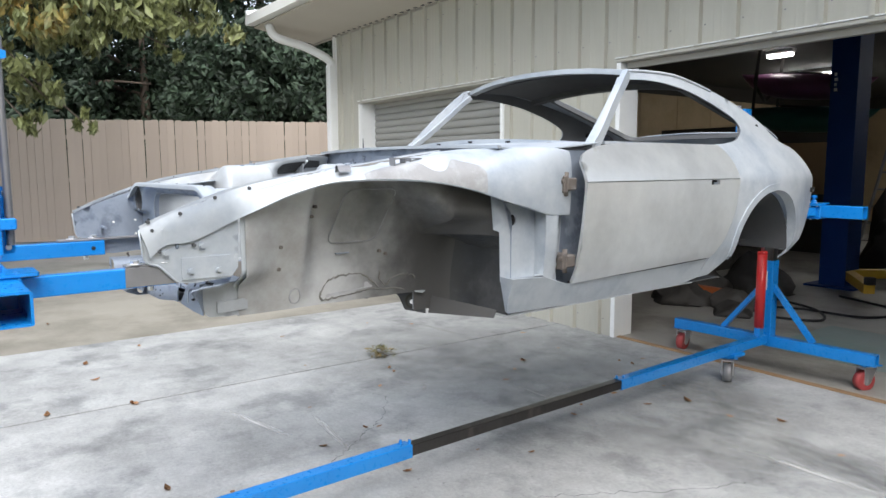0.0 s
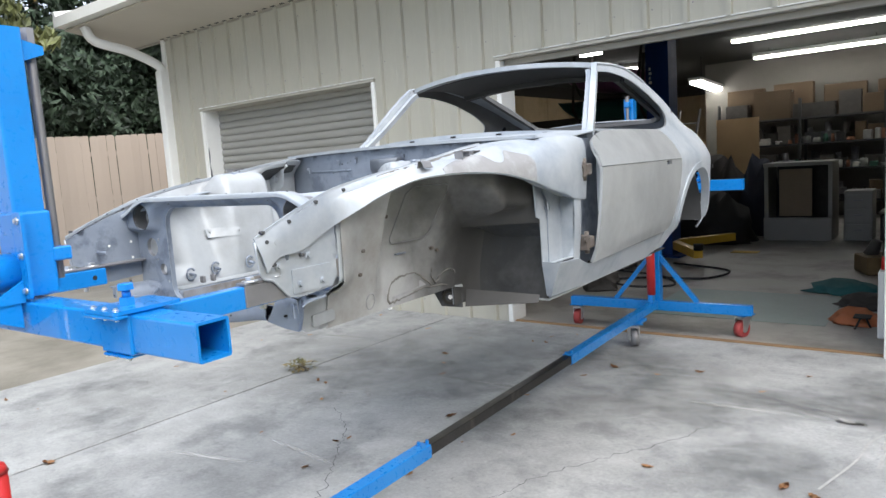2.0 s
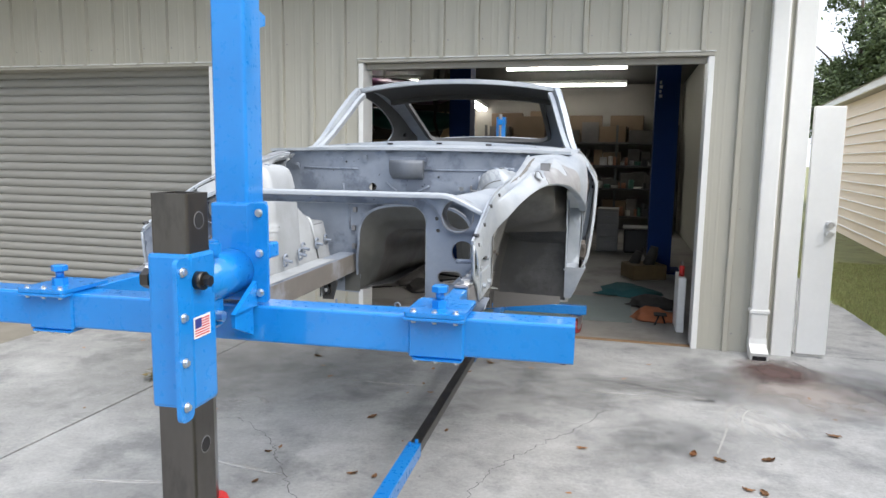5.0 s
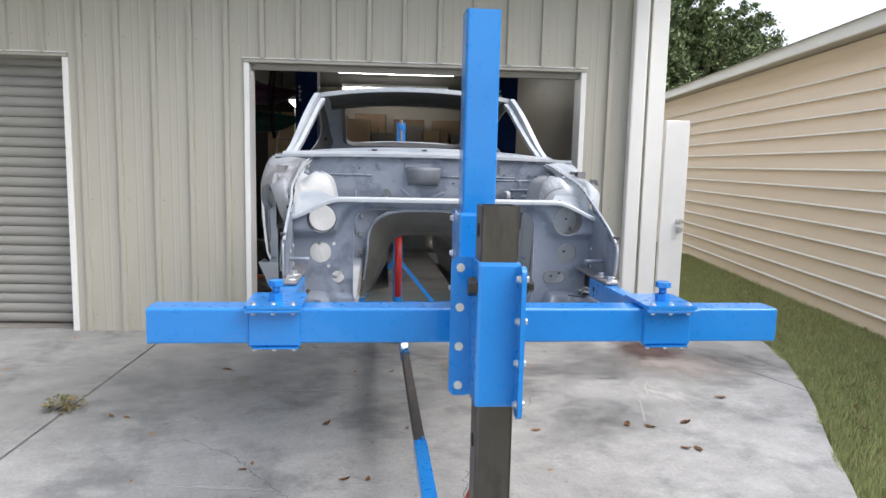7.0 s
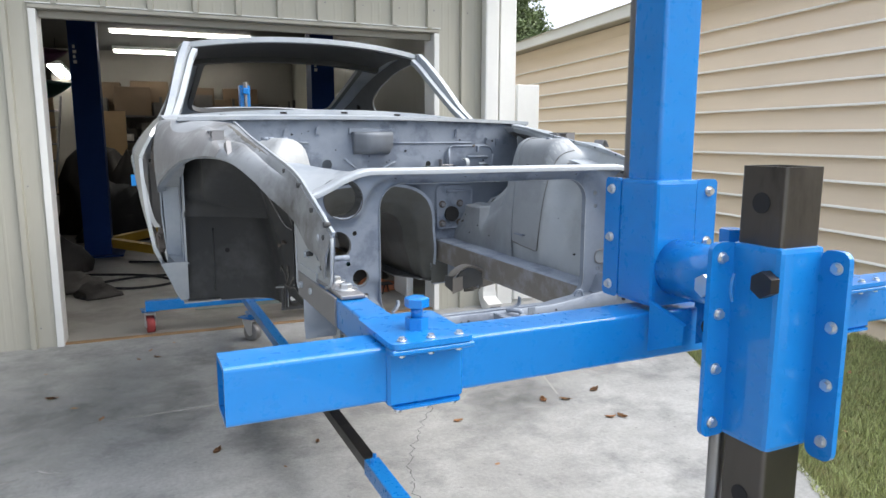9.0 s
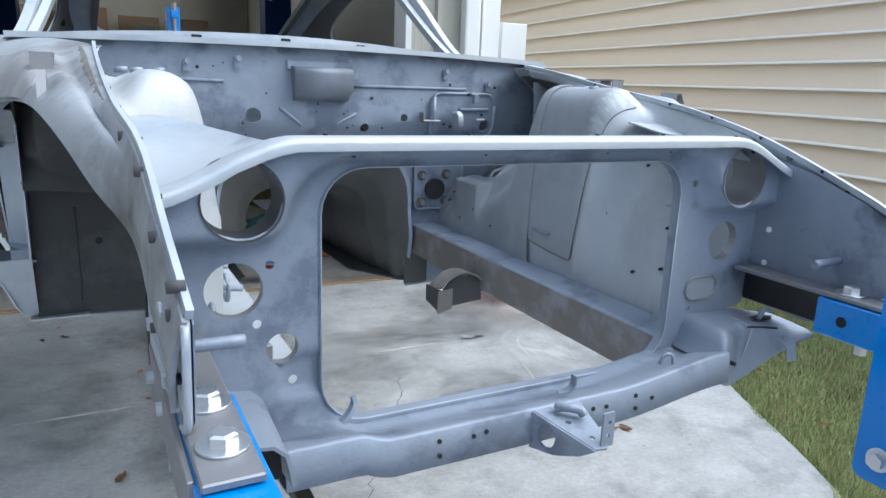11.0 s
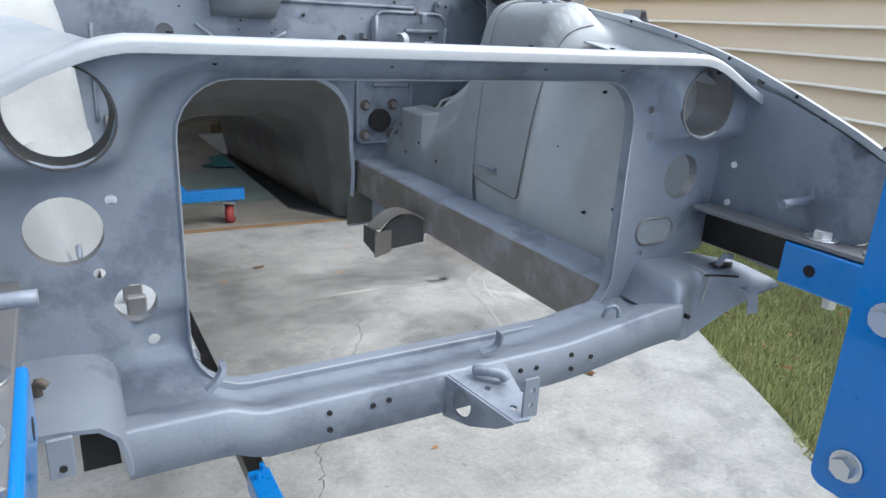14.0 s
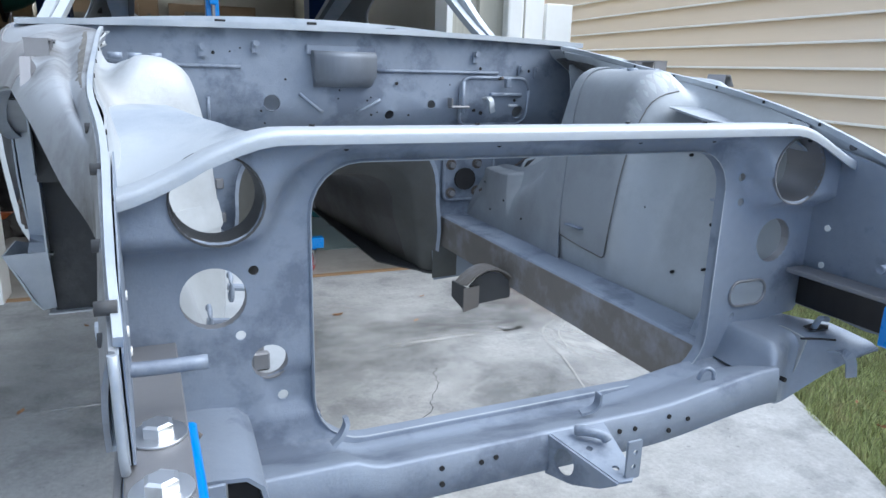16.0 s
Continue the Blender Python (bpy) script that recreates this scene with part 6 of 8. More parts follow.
        part("pressed_bead", pipe(ring + ring[:1], 0.0024, 6), STEEL, w)
    rsl = random.Random(12)
    wob = [rsl.uniform(-0.004, 0.004) for _ in range(80)]

    def seam(pts, r, label="lumpy dark seam sealer"):
        path = cr(pts, 6)
        part("seam_sealer", pipe([(s * (well_u(v, z) + 0.0105), v + wob[i % 80], z - 0.009 + wob[(i * 7) % 80]) for i, (v, z) in enumerate(path)], lambda t: 0.62 * r * (0.55 + 0.45 * abs(math.sin(31 * t)) + 0.3 * math.sin(17 * t)), 7), SEALM, w, label)
    seam([(1.195, 1.082), (1.196, 1.112), (1.225, 1.148), (1.28, 1.162), (1.35, 1.162), (1.395, 1.140), (1.425, 1.112)], 0.0055)
    seam([(1.20, 1.085), (1.26, 1.090), (1.33, 1.098), (1.40, 1.104), (1.47, 1.098), (1.55, 1.085)], 0.0045)
    seam([(1.425, 1.170), (1.430, 1.135), (1.455, 1.112)], 0.0040)
    seam([(1.455, 1.112), (1.49, 1.140), (1.53, 1.148), (1.58, 1.138), (1.598, 1.120)], 0.0050)
    part("filler_patch", sheet([(1.21, 1.092), (1.24, 1.135), (1.29, 1.150), (1.345, 1.150), (1.385, 1.132), (1.405, 1.112), (1.33, 1.106), (1.26, 1.098)], [], lambda v, z: (s * (well_u(v, z) + 0.0095), v, z - 0.009), 0.02, 0.003, flip=s < 0), RAGGED, w, "rough brown-grey filler patch")
    ring = [(1.09 + 0.020 * math.cos(q), 1.115 + 0.026 * math.sin(q)) for q in np.linspace(0, 2 * math.pi, 20)]
    part("weld_ring", pipe([(s * (well_u(v, z) + 0.0085), v, z - 0.009) for v, z in ring], 0.0022, 6), RAGGED, w, "faint round weld mark")
    bts = bmesh.new()
    for v, z in ((1.133, 1.375), (1.16, 1.405), (1.025, 1.28), (1.025, 1.205), (1.42, 1.235), (1.44, 1.225)):
        cyl(bts, (s * (well_u(v, z) + 0.0045), v, z), (s * (well_u(v, z) + 0.018), v, z), 0.006, n=10)
    pieces("stud", bts, RUSTY, w)
    part("patch_plate", sheet(rounded(0.822, 0.925, 1.085, 1.120, 0.004), [], lambda v, z: (s * ((0.400 if s > 0 else 0.408) - 0.012 * sstep(0.85, 0.93, v)), v, z), 0.03, 0.005, flip=s < 0), WELL, w)
    # weld loops and holes on the inner face
    ib = bmesh.new()
    db = bmesh.new()
    if s < 0:
        for i, v in enumerate((0.98, 1.09, 1.22, 1.35, 1.48, 1.60, 1.70)):
            z = 1.185 + 0.006 * i
            u = s * (well_u(v, z) - 0.006)
            pipe([(u + 0.004, v + 0.018 * math.cos(a), z + 0.022 * math.sin(a)) for a in np.linspace(0.6, 5.6, 12)], 0.004, 6, ib)
            cyl(ib, (u, v, z), (u + 0.03, v, z - 0.004), 0.006, n=8)
        part("bracket_plate", sheet(rounded(1.09, 1.205, 1.306, 1.342, 0.008), [circle(1.105, 1.324, 0.005, 8), circle(1.19, 1.324, 0.005, 8)], lambda v, z: (s * (well_u(v, z) - 0.012), v, z), 0.03, 0.006), WELL, w)
    else:
        plate_edge = cr([(1.150, 0.86), (1.160, 0.70), (1.171, 0.50), (1.178, 0.34), (1.187, 0.235), (1.196, 0.205), (1.225, 0.205), (1.30, 0.215), (1.375, 0.232)], 5)

        def on_tower(v, t, off=0.0025):
            p = well_p(v, t)
            return (p[0] - off, p[1], p[2])
        part("tower_plate", sheet([tuple(q) for q in plate_edge] + [(1.385, 0.45), (1.375, 0.70), (1.33, 0.86)], [], on_tower, 0.02, 0.001, flip=True), WELLC, w, "slightly darker reinforcing plate of the strut tower")
        part("pressed_edge", pipe([on_tower(v, t, 0.003) for v, t in plate_edge], 0.0011, 6), SEALM, w)

        def recess_u(v):
            q = min(1.0, max(0.0, (v - 1.60) / 0.222)) ** (1 / 0.45)
            return 0.372 + 0.285 * (1 - max(0.0, 1 - q * q) ** 0.225) - 0.008

        def dome(a, b):
            """Rounded hump at the rear of the apron, from the tower's back down to the firewall."""
            v = 1.345 + 0.487 * a
            zc = float(np.interp(v, DV, DZ))
            th = b * math.pi / 2
            x, z = 0.362 + 0.20 * (1 - math.cos(th)) ** 1.5, 1.120 + (zc - 1.120) * math.sin(th) ** 0.9
            t = 0.10 + 0.76 * b
            k = sstep(1.36, 1.50, v)
            x, z = (float(np.interp(t, TT, TU)) - 0.003) * (1 - k) + x * k, (float(np.interp(t, TT, TZ)) + 0.002) * (1 - k) + z * k
            if v <= 1.60:
                x = min(x, well_u(v, z) - 0.004)
            else:
                x = min(x, well_u(1.60, z) - 0.008, recess_u(v) if z < 1.293 else 0.46)
            return (min(x, 0.46), v, z)
        dq = cr([(1.345, 1.545), (1.40, 1.49), (1.47, 1.40), (1.54, 1.335), (1.60, 1.31), (1.68, 1.306), (1.74, 1.290), (1.79, 1.250), (1.832, 1.165)], 5)
        DV, DZ = [q[0] for q in dq], [q[1] for q in dq]
        part("apron_rear", grid(dome, 60, 28, 0.002, flip=False), WELLC, w, "rounded rear of the inner apron running down to the firewall")
        for v, bq in ((1.62, 0.35), (1.69, 0.22), (1.53, 0.2), (1.74, 0.55)):
            p = dome((v - 1.345) / 0.487, bq)
            part("hole", cylbm((p[0] - 0.0035, p[1], p[2]), (p[0] + 0.002, p[1], p[2]), 0.003, n=8), DARK, w)
        box(ib, (0.338, 1.262, 1.232), (0.37, 1.315, 1.2355))
        box(ib, (well_u(1.005, 1.36) - 0.005, 0.998, 1.338), (well_u(1.005, 1.36) + 0.001, 1.012, 1.380))
        box(ib, (well_u(1.005, 1.36) - 0.020, 0.998, 1.335), (well_u(1.005, 1.36) + 0.001, 1.012, 1.338))
        for v, z in ((1.0, 1.295), (1.05, 1.20), (1.10, 1.40), (0.99, 1.22), (1.40, 1.25), (1.45, 1.33), (1.14, 1.30)):
            u = well_u(v, z)
            cyl(db, (u - 0.0055, v, z), (u + 0.002, v, z), 0.0028, n=8)
    if len(ib.verts):
        pieces("clip", ib, BODYIN, w)
    else:
        ib.free()
    if len(db.verts):
        pieces("drill_hole", db, DARK, w)
    else:
        db.free()
    # upper rail: one skin from the inner flange out to the wheel-well edge and back over the cowl side
    AA = cr([(0.470, 0.588, 1.364), (0.473, 0.672, 1.402), (0.476, 0.755, 1.432), (0.479, 0.845, 1.465), (0.489, 0.95, 1.490), (0.500, 1.05, 1.508), (0.506, 1.15, 1.523), (0.508, 1.33, 1.548), (0.508, 1.50, 1.575), (0.520, 1.64, 1.590), (0.590, 1.76, 1.598), (0.650, 1.88, 1.604), (0.685, 2.00, 1.604), (0.692, 2.09, 1.592)], 6)
    BB = cr([(0.479, 0.612, 1.282), (0.479, 0.655, 1.316), (0.480, 0.733, 1.324), (0.486, 0.845, 1.372), (0.518, 0.93, 1.412), (0.552, 1.03, 1.457), (0.588, 1.15, 1.489), (0.622, 1.34, 1.494), (0.665, 1.50, 1.482), (0.695, 1.64, 1.452), (0.715, 1.75, 1.417), (0.725, 1.86, 1.388), (0.722, 1.962, 1.360), (0.706, 2.095, 1.352)], 6)
    NA = len(AA) - 1
    CU = -0.009

    def skin_p(a, b):
        i = min(NA - 1, int(a * NA))
        f_ = a * NA - i
        A, B = AA[i] + (AA[i + 1] - AA[i]) * f_, BB[i] + (BB[i + 1] - BB[i]) * f_
        w_ = 0.04 + 0.96 * sstep(0.45, 0.75, a)
        cu = math.sin(b * math.pi / 2)
        cz = 1 - math.cos(b * math.pi / 2)
        u = A[0] + (B[0] - A[0]) * ((1 - w_) * b + w_ * cu)
        v = A[1] + (B[1] - A[1]) * b
        z = A[2] + (B[2] - A[2]) * ((1 - w_) * b + w_ * cz)
        bul = (0.003 + 0.009 * sstep(0.25, 0.5, a)) * math.sin(math.pi * b)
        if 0.45 < a < 0.8:
            z += 0.006 * math.sin(37 * a + 9 * b) * math.sin(math.pi * b)
        z -= 0.016 * math.exp(-((b - 0.20) / 0.09) ** 2) * sstep(0.22, 0.36, a) * (1 - sstep(0.60, 0.74, a)) * (1 + 0.3 * math.sin(40 * a))
        return (s * (u + bul) + CU * sstep(1.2, 0.9, v), v, z + bul)
    # Passenger apron gets the dirtier copy, which also holds that side's shade.
    ur = part("fender_apron", grid(skin_p, NA, 24, 0.004, flip=s < 0), BODY if s > 0 else BODYD, car, "blasted fender apron sweeping from the nose over the wheel well")
    part("apron_edge", grid(lambda a, b: (lambda p: (p[0] - s * 0.022 * b * sstep(0.26, 0.40, a), p[1], p[2] + 0.004 * b))(skin_p(a, 1)), NA, 2, 0.003, flip=s < 0), BODY, ur)
    rgd = random.Random(3)
    jag = [q[0] for q in cr([(rgd.uniform(0.0, 1.0),) for i in range(11)], 4)]

    def rag(a, b):
        top = 1 - (0.42 + 0.16 * math.sin(9 * a) + 0.16 * jag[round(a * 40)]) * math.sin(math.pi * (0.03 + 0.94 * a)) ** 0.4
        if s < 0:
            top = 1 - (0.58 + 0.10 * math.sin(11 * a) + 0.14 * jag[round(a * 40)]) * math.sin(math.pi * (0.03 + 0.85 * a)) ** 0.4
        p = skin_p(0.50 + (0.215 if s > 0 else 0.47) * a, top + (1 - top) * b)
        return (p[0] + s * 0.0025, p[1], p[2] + 0.0025)
    part("ragged_patch", grid(rag, 40, 6, 0.002, flip=s < 0), RAGGED, ur, "ragged brown-grey unblasted patch")
    gj = [rgd.uniform(0.2, 1.0) for _ in range(61)]
    # Thin dark strip laid on the skin as the flange's shadow line.
    part("flange_gap", grid(lambda a, b: (lambda p: (p[0] + s * 0.0012, p[1], p[2] + 0.0030))(skin_p(0.27 + 0.38 * a, 0.055 + (0.020 + 0.055 * gj[round(a * 60)] * math.sin(math.pi * a)) * b)), 60, 2, 0.001, flip=s < 0), SEALM, ur, "dark ragged strip for the shadow line along the inner flange")
    part("underside", grid(lambda a, b: (lambda p: (p[0] + (s * 0.655 - p[0]) * b, p[1], p[2] + 0.012))(skin_p(0.70 + 0.21 * a, 1)), 12, 2, 0.003), WELL, ur)
    fl2 = part("fender_flange", sweep([(s * (p[0] - 0.002) - 0.009 * sstep(1.2, 0.9, p[1]), p[1], p[2] + 0.003) for p in flange], 0.006, 0.009, side=(s, 0, 0.1)), BODY, car, "thin fender flange with bolt holes")
    db = bmesh.new()
    for v in (0.74, 0.86, 0.98, 1.10, 1.22, 1.34):
        cyl(db, (s * (fu(v) - 0.006) - 0.009 * sstep(1.2, 0.9, v), v, fz(v) + 0.004), (s * (fu(v) - 0.0072) - 0.009 * sstep(1.2, 0.9, v), v, fz(v) + 0.004), 0.0026, n=8)
    pieces("bolt_hole", db, DARK, fl2)
    # gusset with an oval hole in the corner by the cowl
    part("cowl_gusset", sheet([(0.505, 1.555), (0.590, 1.562), (0.612, 1.53), (0.600, 1.475), (0.565, 1.452), (0.515, 1.480)], [circle(0.560, 1.512, 0.013, 16, 0.021)], lambda u, z: (s * u, 1.585 + 0.04 * (u - 0.5), z), 0.03, 0.003, flip=s < 0), BODY, car, "pale gusset plate with an oval hole")
    # ragged brown-grey deck and clips
    cl = bmesh.new()
    for v in (1.36, 1.425):
        box(cl, (s * 0.585 - 0.016, v - 0.002, 1.536), (s * 0.585 + 0.016, v + 0.001, 1.567))
        box(cl, (s * 0.585 - 0.017, v - 0.002, 1.564), (s * 0.585 + 0.017, v + 0.043, 1.567))
        box(cl, (s * 0.585 - 0.016, v + 0.040, 1.530), (s * 0.585 + 0.016, v + 0.043, 1.567))
    pieces("clip", cl, STEEL, ur, "dark folded clips")
    if s > 0:
        part("clip", grid(lambda a, b: (0.560 + 0.032 * a, 1.155 + 0.045 * b, 1.500 + 0.042 * sstep(0, 0.25, a) * (1 - 0.5 * sstep(0.6, 1, a))), 8, 4, 0.002), STEEL, ur, "dark folded clip")
    else:
        part("clip", sheet([(1.16, 1.50), (1.19, 1.54), (1.235, 1.528), (1.205, 1.505)], [], lambda v, z: (s * 0.575, v, z), 0.03, 0.012), STEEL, ur, "bent triangular clip")
    # nose panel outside the frame rail
    n_out = [(0.588, 1.362), (0.672, 1.398), (0.755, 1.428), (0.868, 1.455), (0.872, 1.36), (0.868, 1.235), (0.845, 1.206), (0.73, 1.198), (0.688, 1.203), (0.655, 1.238), (0.634, 1.258), (0.600, 1.276)]

    def nose_u(v, z):
        return 0.471 + 0.004 * sstep(0.60, 0.85, v) - 0.009 * s
    npn = part("nose_panel", sheet(n_out, [], lambda v, z: (s * nose_u(v, z), v, z), 0.02, 0.003, flip=s < 0), BODY, car, "blasted nose side panel with weld studs")
    # Same panel seen from its shaded side, so the skin is coloured darker.
    part("inner_skin", sheet(n_out, [], lambda v, z: (s * (nose_u(v, z) - 0.0045), v, z), 0.02, 0.0012, flip=s < 0), BODYIN, npn, "blue-grey inner face of the nose panel, shade in its colour")
    bt = bmesh.new()
    for v, z in ((0.650, 1.356), (0.655, 1.292), (0.76, 1.307), (0.723, 1.235), (0.805, 1.233)):
        u = nose_u(v, z)
        cyl(bt, (s * u, v, z), (s * (u + 0.013), v, z), 0.007, n=8)
        box(bt, (s * (u + 0.003) - 0.003, v - 0.009, z - 0.008), (s * (u + 0.003) + 0.003, v + 0.009, z + 0.008))
    pieces("stud", bt, BODY, npn)
    nh = bmesh.new()
    for v, z in ((0.612, 1.385), (0.621, 1.360), (0.736, 1.311), (0.638, 1.299), (0.802, 1.448), (0.905, 1.474), (0.70, 1.405)):
        u = fu(v) - 0.009 * s * (1 if v < 0.9 else 0.9)
        cyl(nh, (s * (u - 0.004), v, z), (s * (u + 0.010), v, z), 0.0052, n=10)
    pieces("rivet", nh, UNDER, npn)
    pg = bmesh.new()
    for v, z in ((0.815, 1.328), (0.815, 1.272), (0.732, 1.323))[:2 if s > 0 else 3]:
        u = s * (nose_u(v, z) - 0.003)
        cyl(pg, (u, v, z), (u - s * 0.0042, v, z), 0.0048, n=10)
    pieces("plug", pg, TRIMM, npn, "pale round plug")
    part("patch", sheet(rounded(0.699, 0.845, 1.210, 1.275, 0.003), [], lambda v, z: (s * (nose_u(v, z) + 0.004), v, z), 0.04, 0.004, flip=s < 0), BODY, npn)
    ne = [(nose_u(v, z) + 0.001, v, z) for v, z in [n_out[i] for i in (8, 9, 10, 11, 0)]]
    part("nose_edge", pipe([(s * p[0], p[1], p[2]) for p in cr(ne, 4)], 0.0034, 8), BODY, npn)
    rod = cr([(s * 0.472 - 0.009, 0.690, 1.345), (s * 0.472 - 0.009, 0.690, 1.322), (s * 0.470 - 0.009, 0.690, 1.310), (s * 0.462 - 0.009, 0.690, 1.306), (s * 0.409 - 0.009, 0.690, 1.305)], 5)
    part("headlight_stay", pipe(rod, 0.0062, 10), BODYIN, npn, "bent round-edged stay")
    # side gusset shelf behind the radiator support
    part("corner_shelf", sheet([(0.34, 0.835), (0.470 - 0.009 * s, 0.835), (0.484, 1.0), (0.498, 1.15), (0.42, 1.13), (0.37, 0.98)], [], lambda u, v: (s * u, v, rs_top(u) - 0.006 + (1.490 - rs_top(u)) * sstep(0.84, 1.15, v)), 0.035, 0.003, flip=s < 0), BODY, car)
    ax = Vector((s * 0.62, -0.78, 0))
    sd = Vector((s * 0.78, 0.62, 0))
    tcc = Vector((s * 0.330, 1.622, 1.015))
    tc = part("tension_rod_bracket", sheet([(-0.075, 0.050), (0.046, 0.036), (0.050, -0.048), (-0.035, -0.036)], [], lambda a, b: tcc + sd * a + Vector((0, 0, b)), 0.03, 0.006, False), UNDER, car, "dark tension rod bracket with a round bushing seat")
    part("top_flange", sheet([(-0.04, 0), (0.05, 0), (0.05, 0.04), (-0.04, 0.04)], [], lambda a, b: tcc + sd * a + ax * b + Vector((0, 0, 0.046 - 0.1 * a)), 0.05, 0.004, False), WELL, tc)
    part("bushing", cylbm(tcc + ax * 0.002, tcc + ax * 0.010, 0.030, n=24), BLACKST, tc)
    part("bushing_ring", cylbm(tcc + ax * 0.010, tcc + ax * 0.014, 0.019, n=20), UNDER, tc)
    part("bushing_pin", cylbm(tcc + ax * 0.014, tcc + ax * 0.020, 0.0085, n=14), TRIMM, tc, "pale bushing centre")
    if s > 0:
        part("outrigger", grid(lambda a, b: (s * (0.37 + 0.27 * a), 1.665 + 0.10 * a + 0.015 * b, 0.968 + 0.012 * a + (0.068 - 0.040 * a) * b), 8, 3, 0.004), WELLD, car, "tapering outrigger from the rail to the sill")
    part("underfloor_rail", hollow((0.25 if s > 0 else -0.35, 1.93, 0.965), (0.35 if s > 0 else -0.25, 3.2, 1.03), 'y', 0.004, 0.008), WELL, car)

# ---- rotisserie stands and beam, in the car's frame ----
NUT = mesh_of(boltbm((0, 0, 0), (0, 0, 1), 0.0080, 0.007), "bolt", CHROME)
NUTS = mesh_of(boltbm((0, 0, 0), (0, 0, 1), 0.0062, 0.005), "bolt", CHROME)


def bolt_at(parent, p, d, me=None):
    q = Vector(d).to_track_quat("Z", "Y").to_matrix().to_4x4()
    return shared("bolt", me or NUT, parent, Matrix.Translation(p) @ q @ Matrix.Scale(0.76, 4))


def plate(lo, hi, axis, r=0.014):
    """A flat plate with rounded corners, its thickness along axis."""
    k = "xyz".index(axis)
    i, j = [q for q in range(3) if q != k]
    bm = bmesh.new()
    rows = []
    for e in (lo[k], hi[k]):
        row = []
        for a, b in rounded(lo[i], hi[i], lo[j], hi[j], r, 4):
            c = [0, 0, 0]
            c[k], c[i], c[j] = e, a, b
            row.append(bm.verts.new(c))
        rows.append(row)
    bm.faces.new(rows[0])
    bm.faces.new(list(reversed(rows[1])))
    n = len(rows[0])
    for q in range(n):
        bm.faces.new((rows[0][q], rows[0][(q + 1) % n], rows[1][(q + 1) % n], rows[1][q]))
    bmesh.ops.recalc_face_normals(bm, faces=bm.faces[:])
    return bm


def sleeve(t, uc, vc, w, z0, z1, tw, nb, front=-1):
    """Two folded halves round a square tube, bolted through two flanges; front -1 faces -v."""
    h = w / 2 + 0.006
    a = part("clamp_half", boxbm((uc - h, vc - h, z0), (uc + h, vc + h, z1), 0.008, seg=2), BLUE, t, "blue folded steel clamp")
    fl = 0.042
    bk = vc - front * h
    fr = vc + front * h
    f1 = part("flange", plate((uc - h - fl, bk if front > 0 else bk - 0.008, z0), (uc - h + 0.006, bk if front < 0 else bk + 0.008, z1), 'y'), BLUE, a)
    f2 = part("flange", plate((uc + h - 0.008, min(fr, fr + front * fl), z0 - 0.012), (uc + h + 0.001, max(fr, fr + front * fl), z1 - 0.004), 'x'), BLUE, a)
    for i in range(nb):
        z = z0 + (z1 - z0) * (i + 0.5 * (1 if nb < 4 else 0.35)) / (nb - (0 if nb < 4 else 0.3))
        z = z0 + 0.022 + (z1 - z0 - 0.044) * i / (nb - 1)
        bolt_at(f1, (uc - h - fl * 0.55, bk - 0.008 if front < 0 else bk, z), (0, -1, 0))
        bolt_at(f1, (uc - h - fl * 0.55, bk if front < 0 else bk + 0.008, z), (0, 1, 0))
        bolt_at(f2, (uc + h + 0.001, fr + front * fl * 0.6, z - 0.006), (1, 0, 0))
        bolt_at(f2, (uc + h - 0.008, fr + front * fl * 0.6, z - 0.006), (-1, 0, 0))
    return a


def mast_sleeve(t, uc, vc, w, z0, z1, front=-1):
    h = w / 2 + 0.007
    a = part("clamp_half", boxbm((uc - h, vc - h, z0), (uc + h, vc + h, z1), 0.007, seg=2), BLUE, t, "blue folded steel clamp")
    fl = 0.040
    bk = vc - front * h
    fr = vc + front * h
    f1 = part("flange", plate((uc - h, min(bk, bk - front * fl), z0), (uc - h + 0.008, max(bk, bk - front * fl), z1), 'x', 0.008), BLUE, a)
    f2 = part("flange", plate((uc + h - 0.004, min(fr, fr - front * 0.008), z0), (uc + h + fl, max(fr, fr - front * 0.008), z1), 'y', 0.008), BLUE, a)
    for z in (z0 + 0.02, (z0 + z1) / 2, z1 - 0.02):
        bolt_at(f1, (uc - h, bk - front * fl * 0.55, z), (-1, 0, 0))
        bolt_at(f1, (uc - h + 0.008, bk - front * fl * 0.55, z), (1, 0, 0))
        bolt_at(f2, (uc + h + fl * 0.55, fr if front < 0 else fr, z), (0, front, 0))
    return a


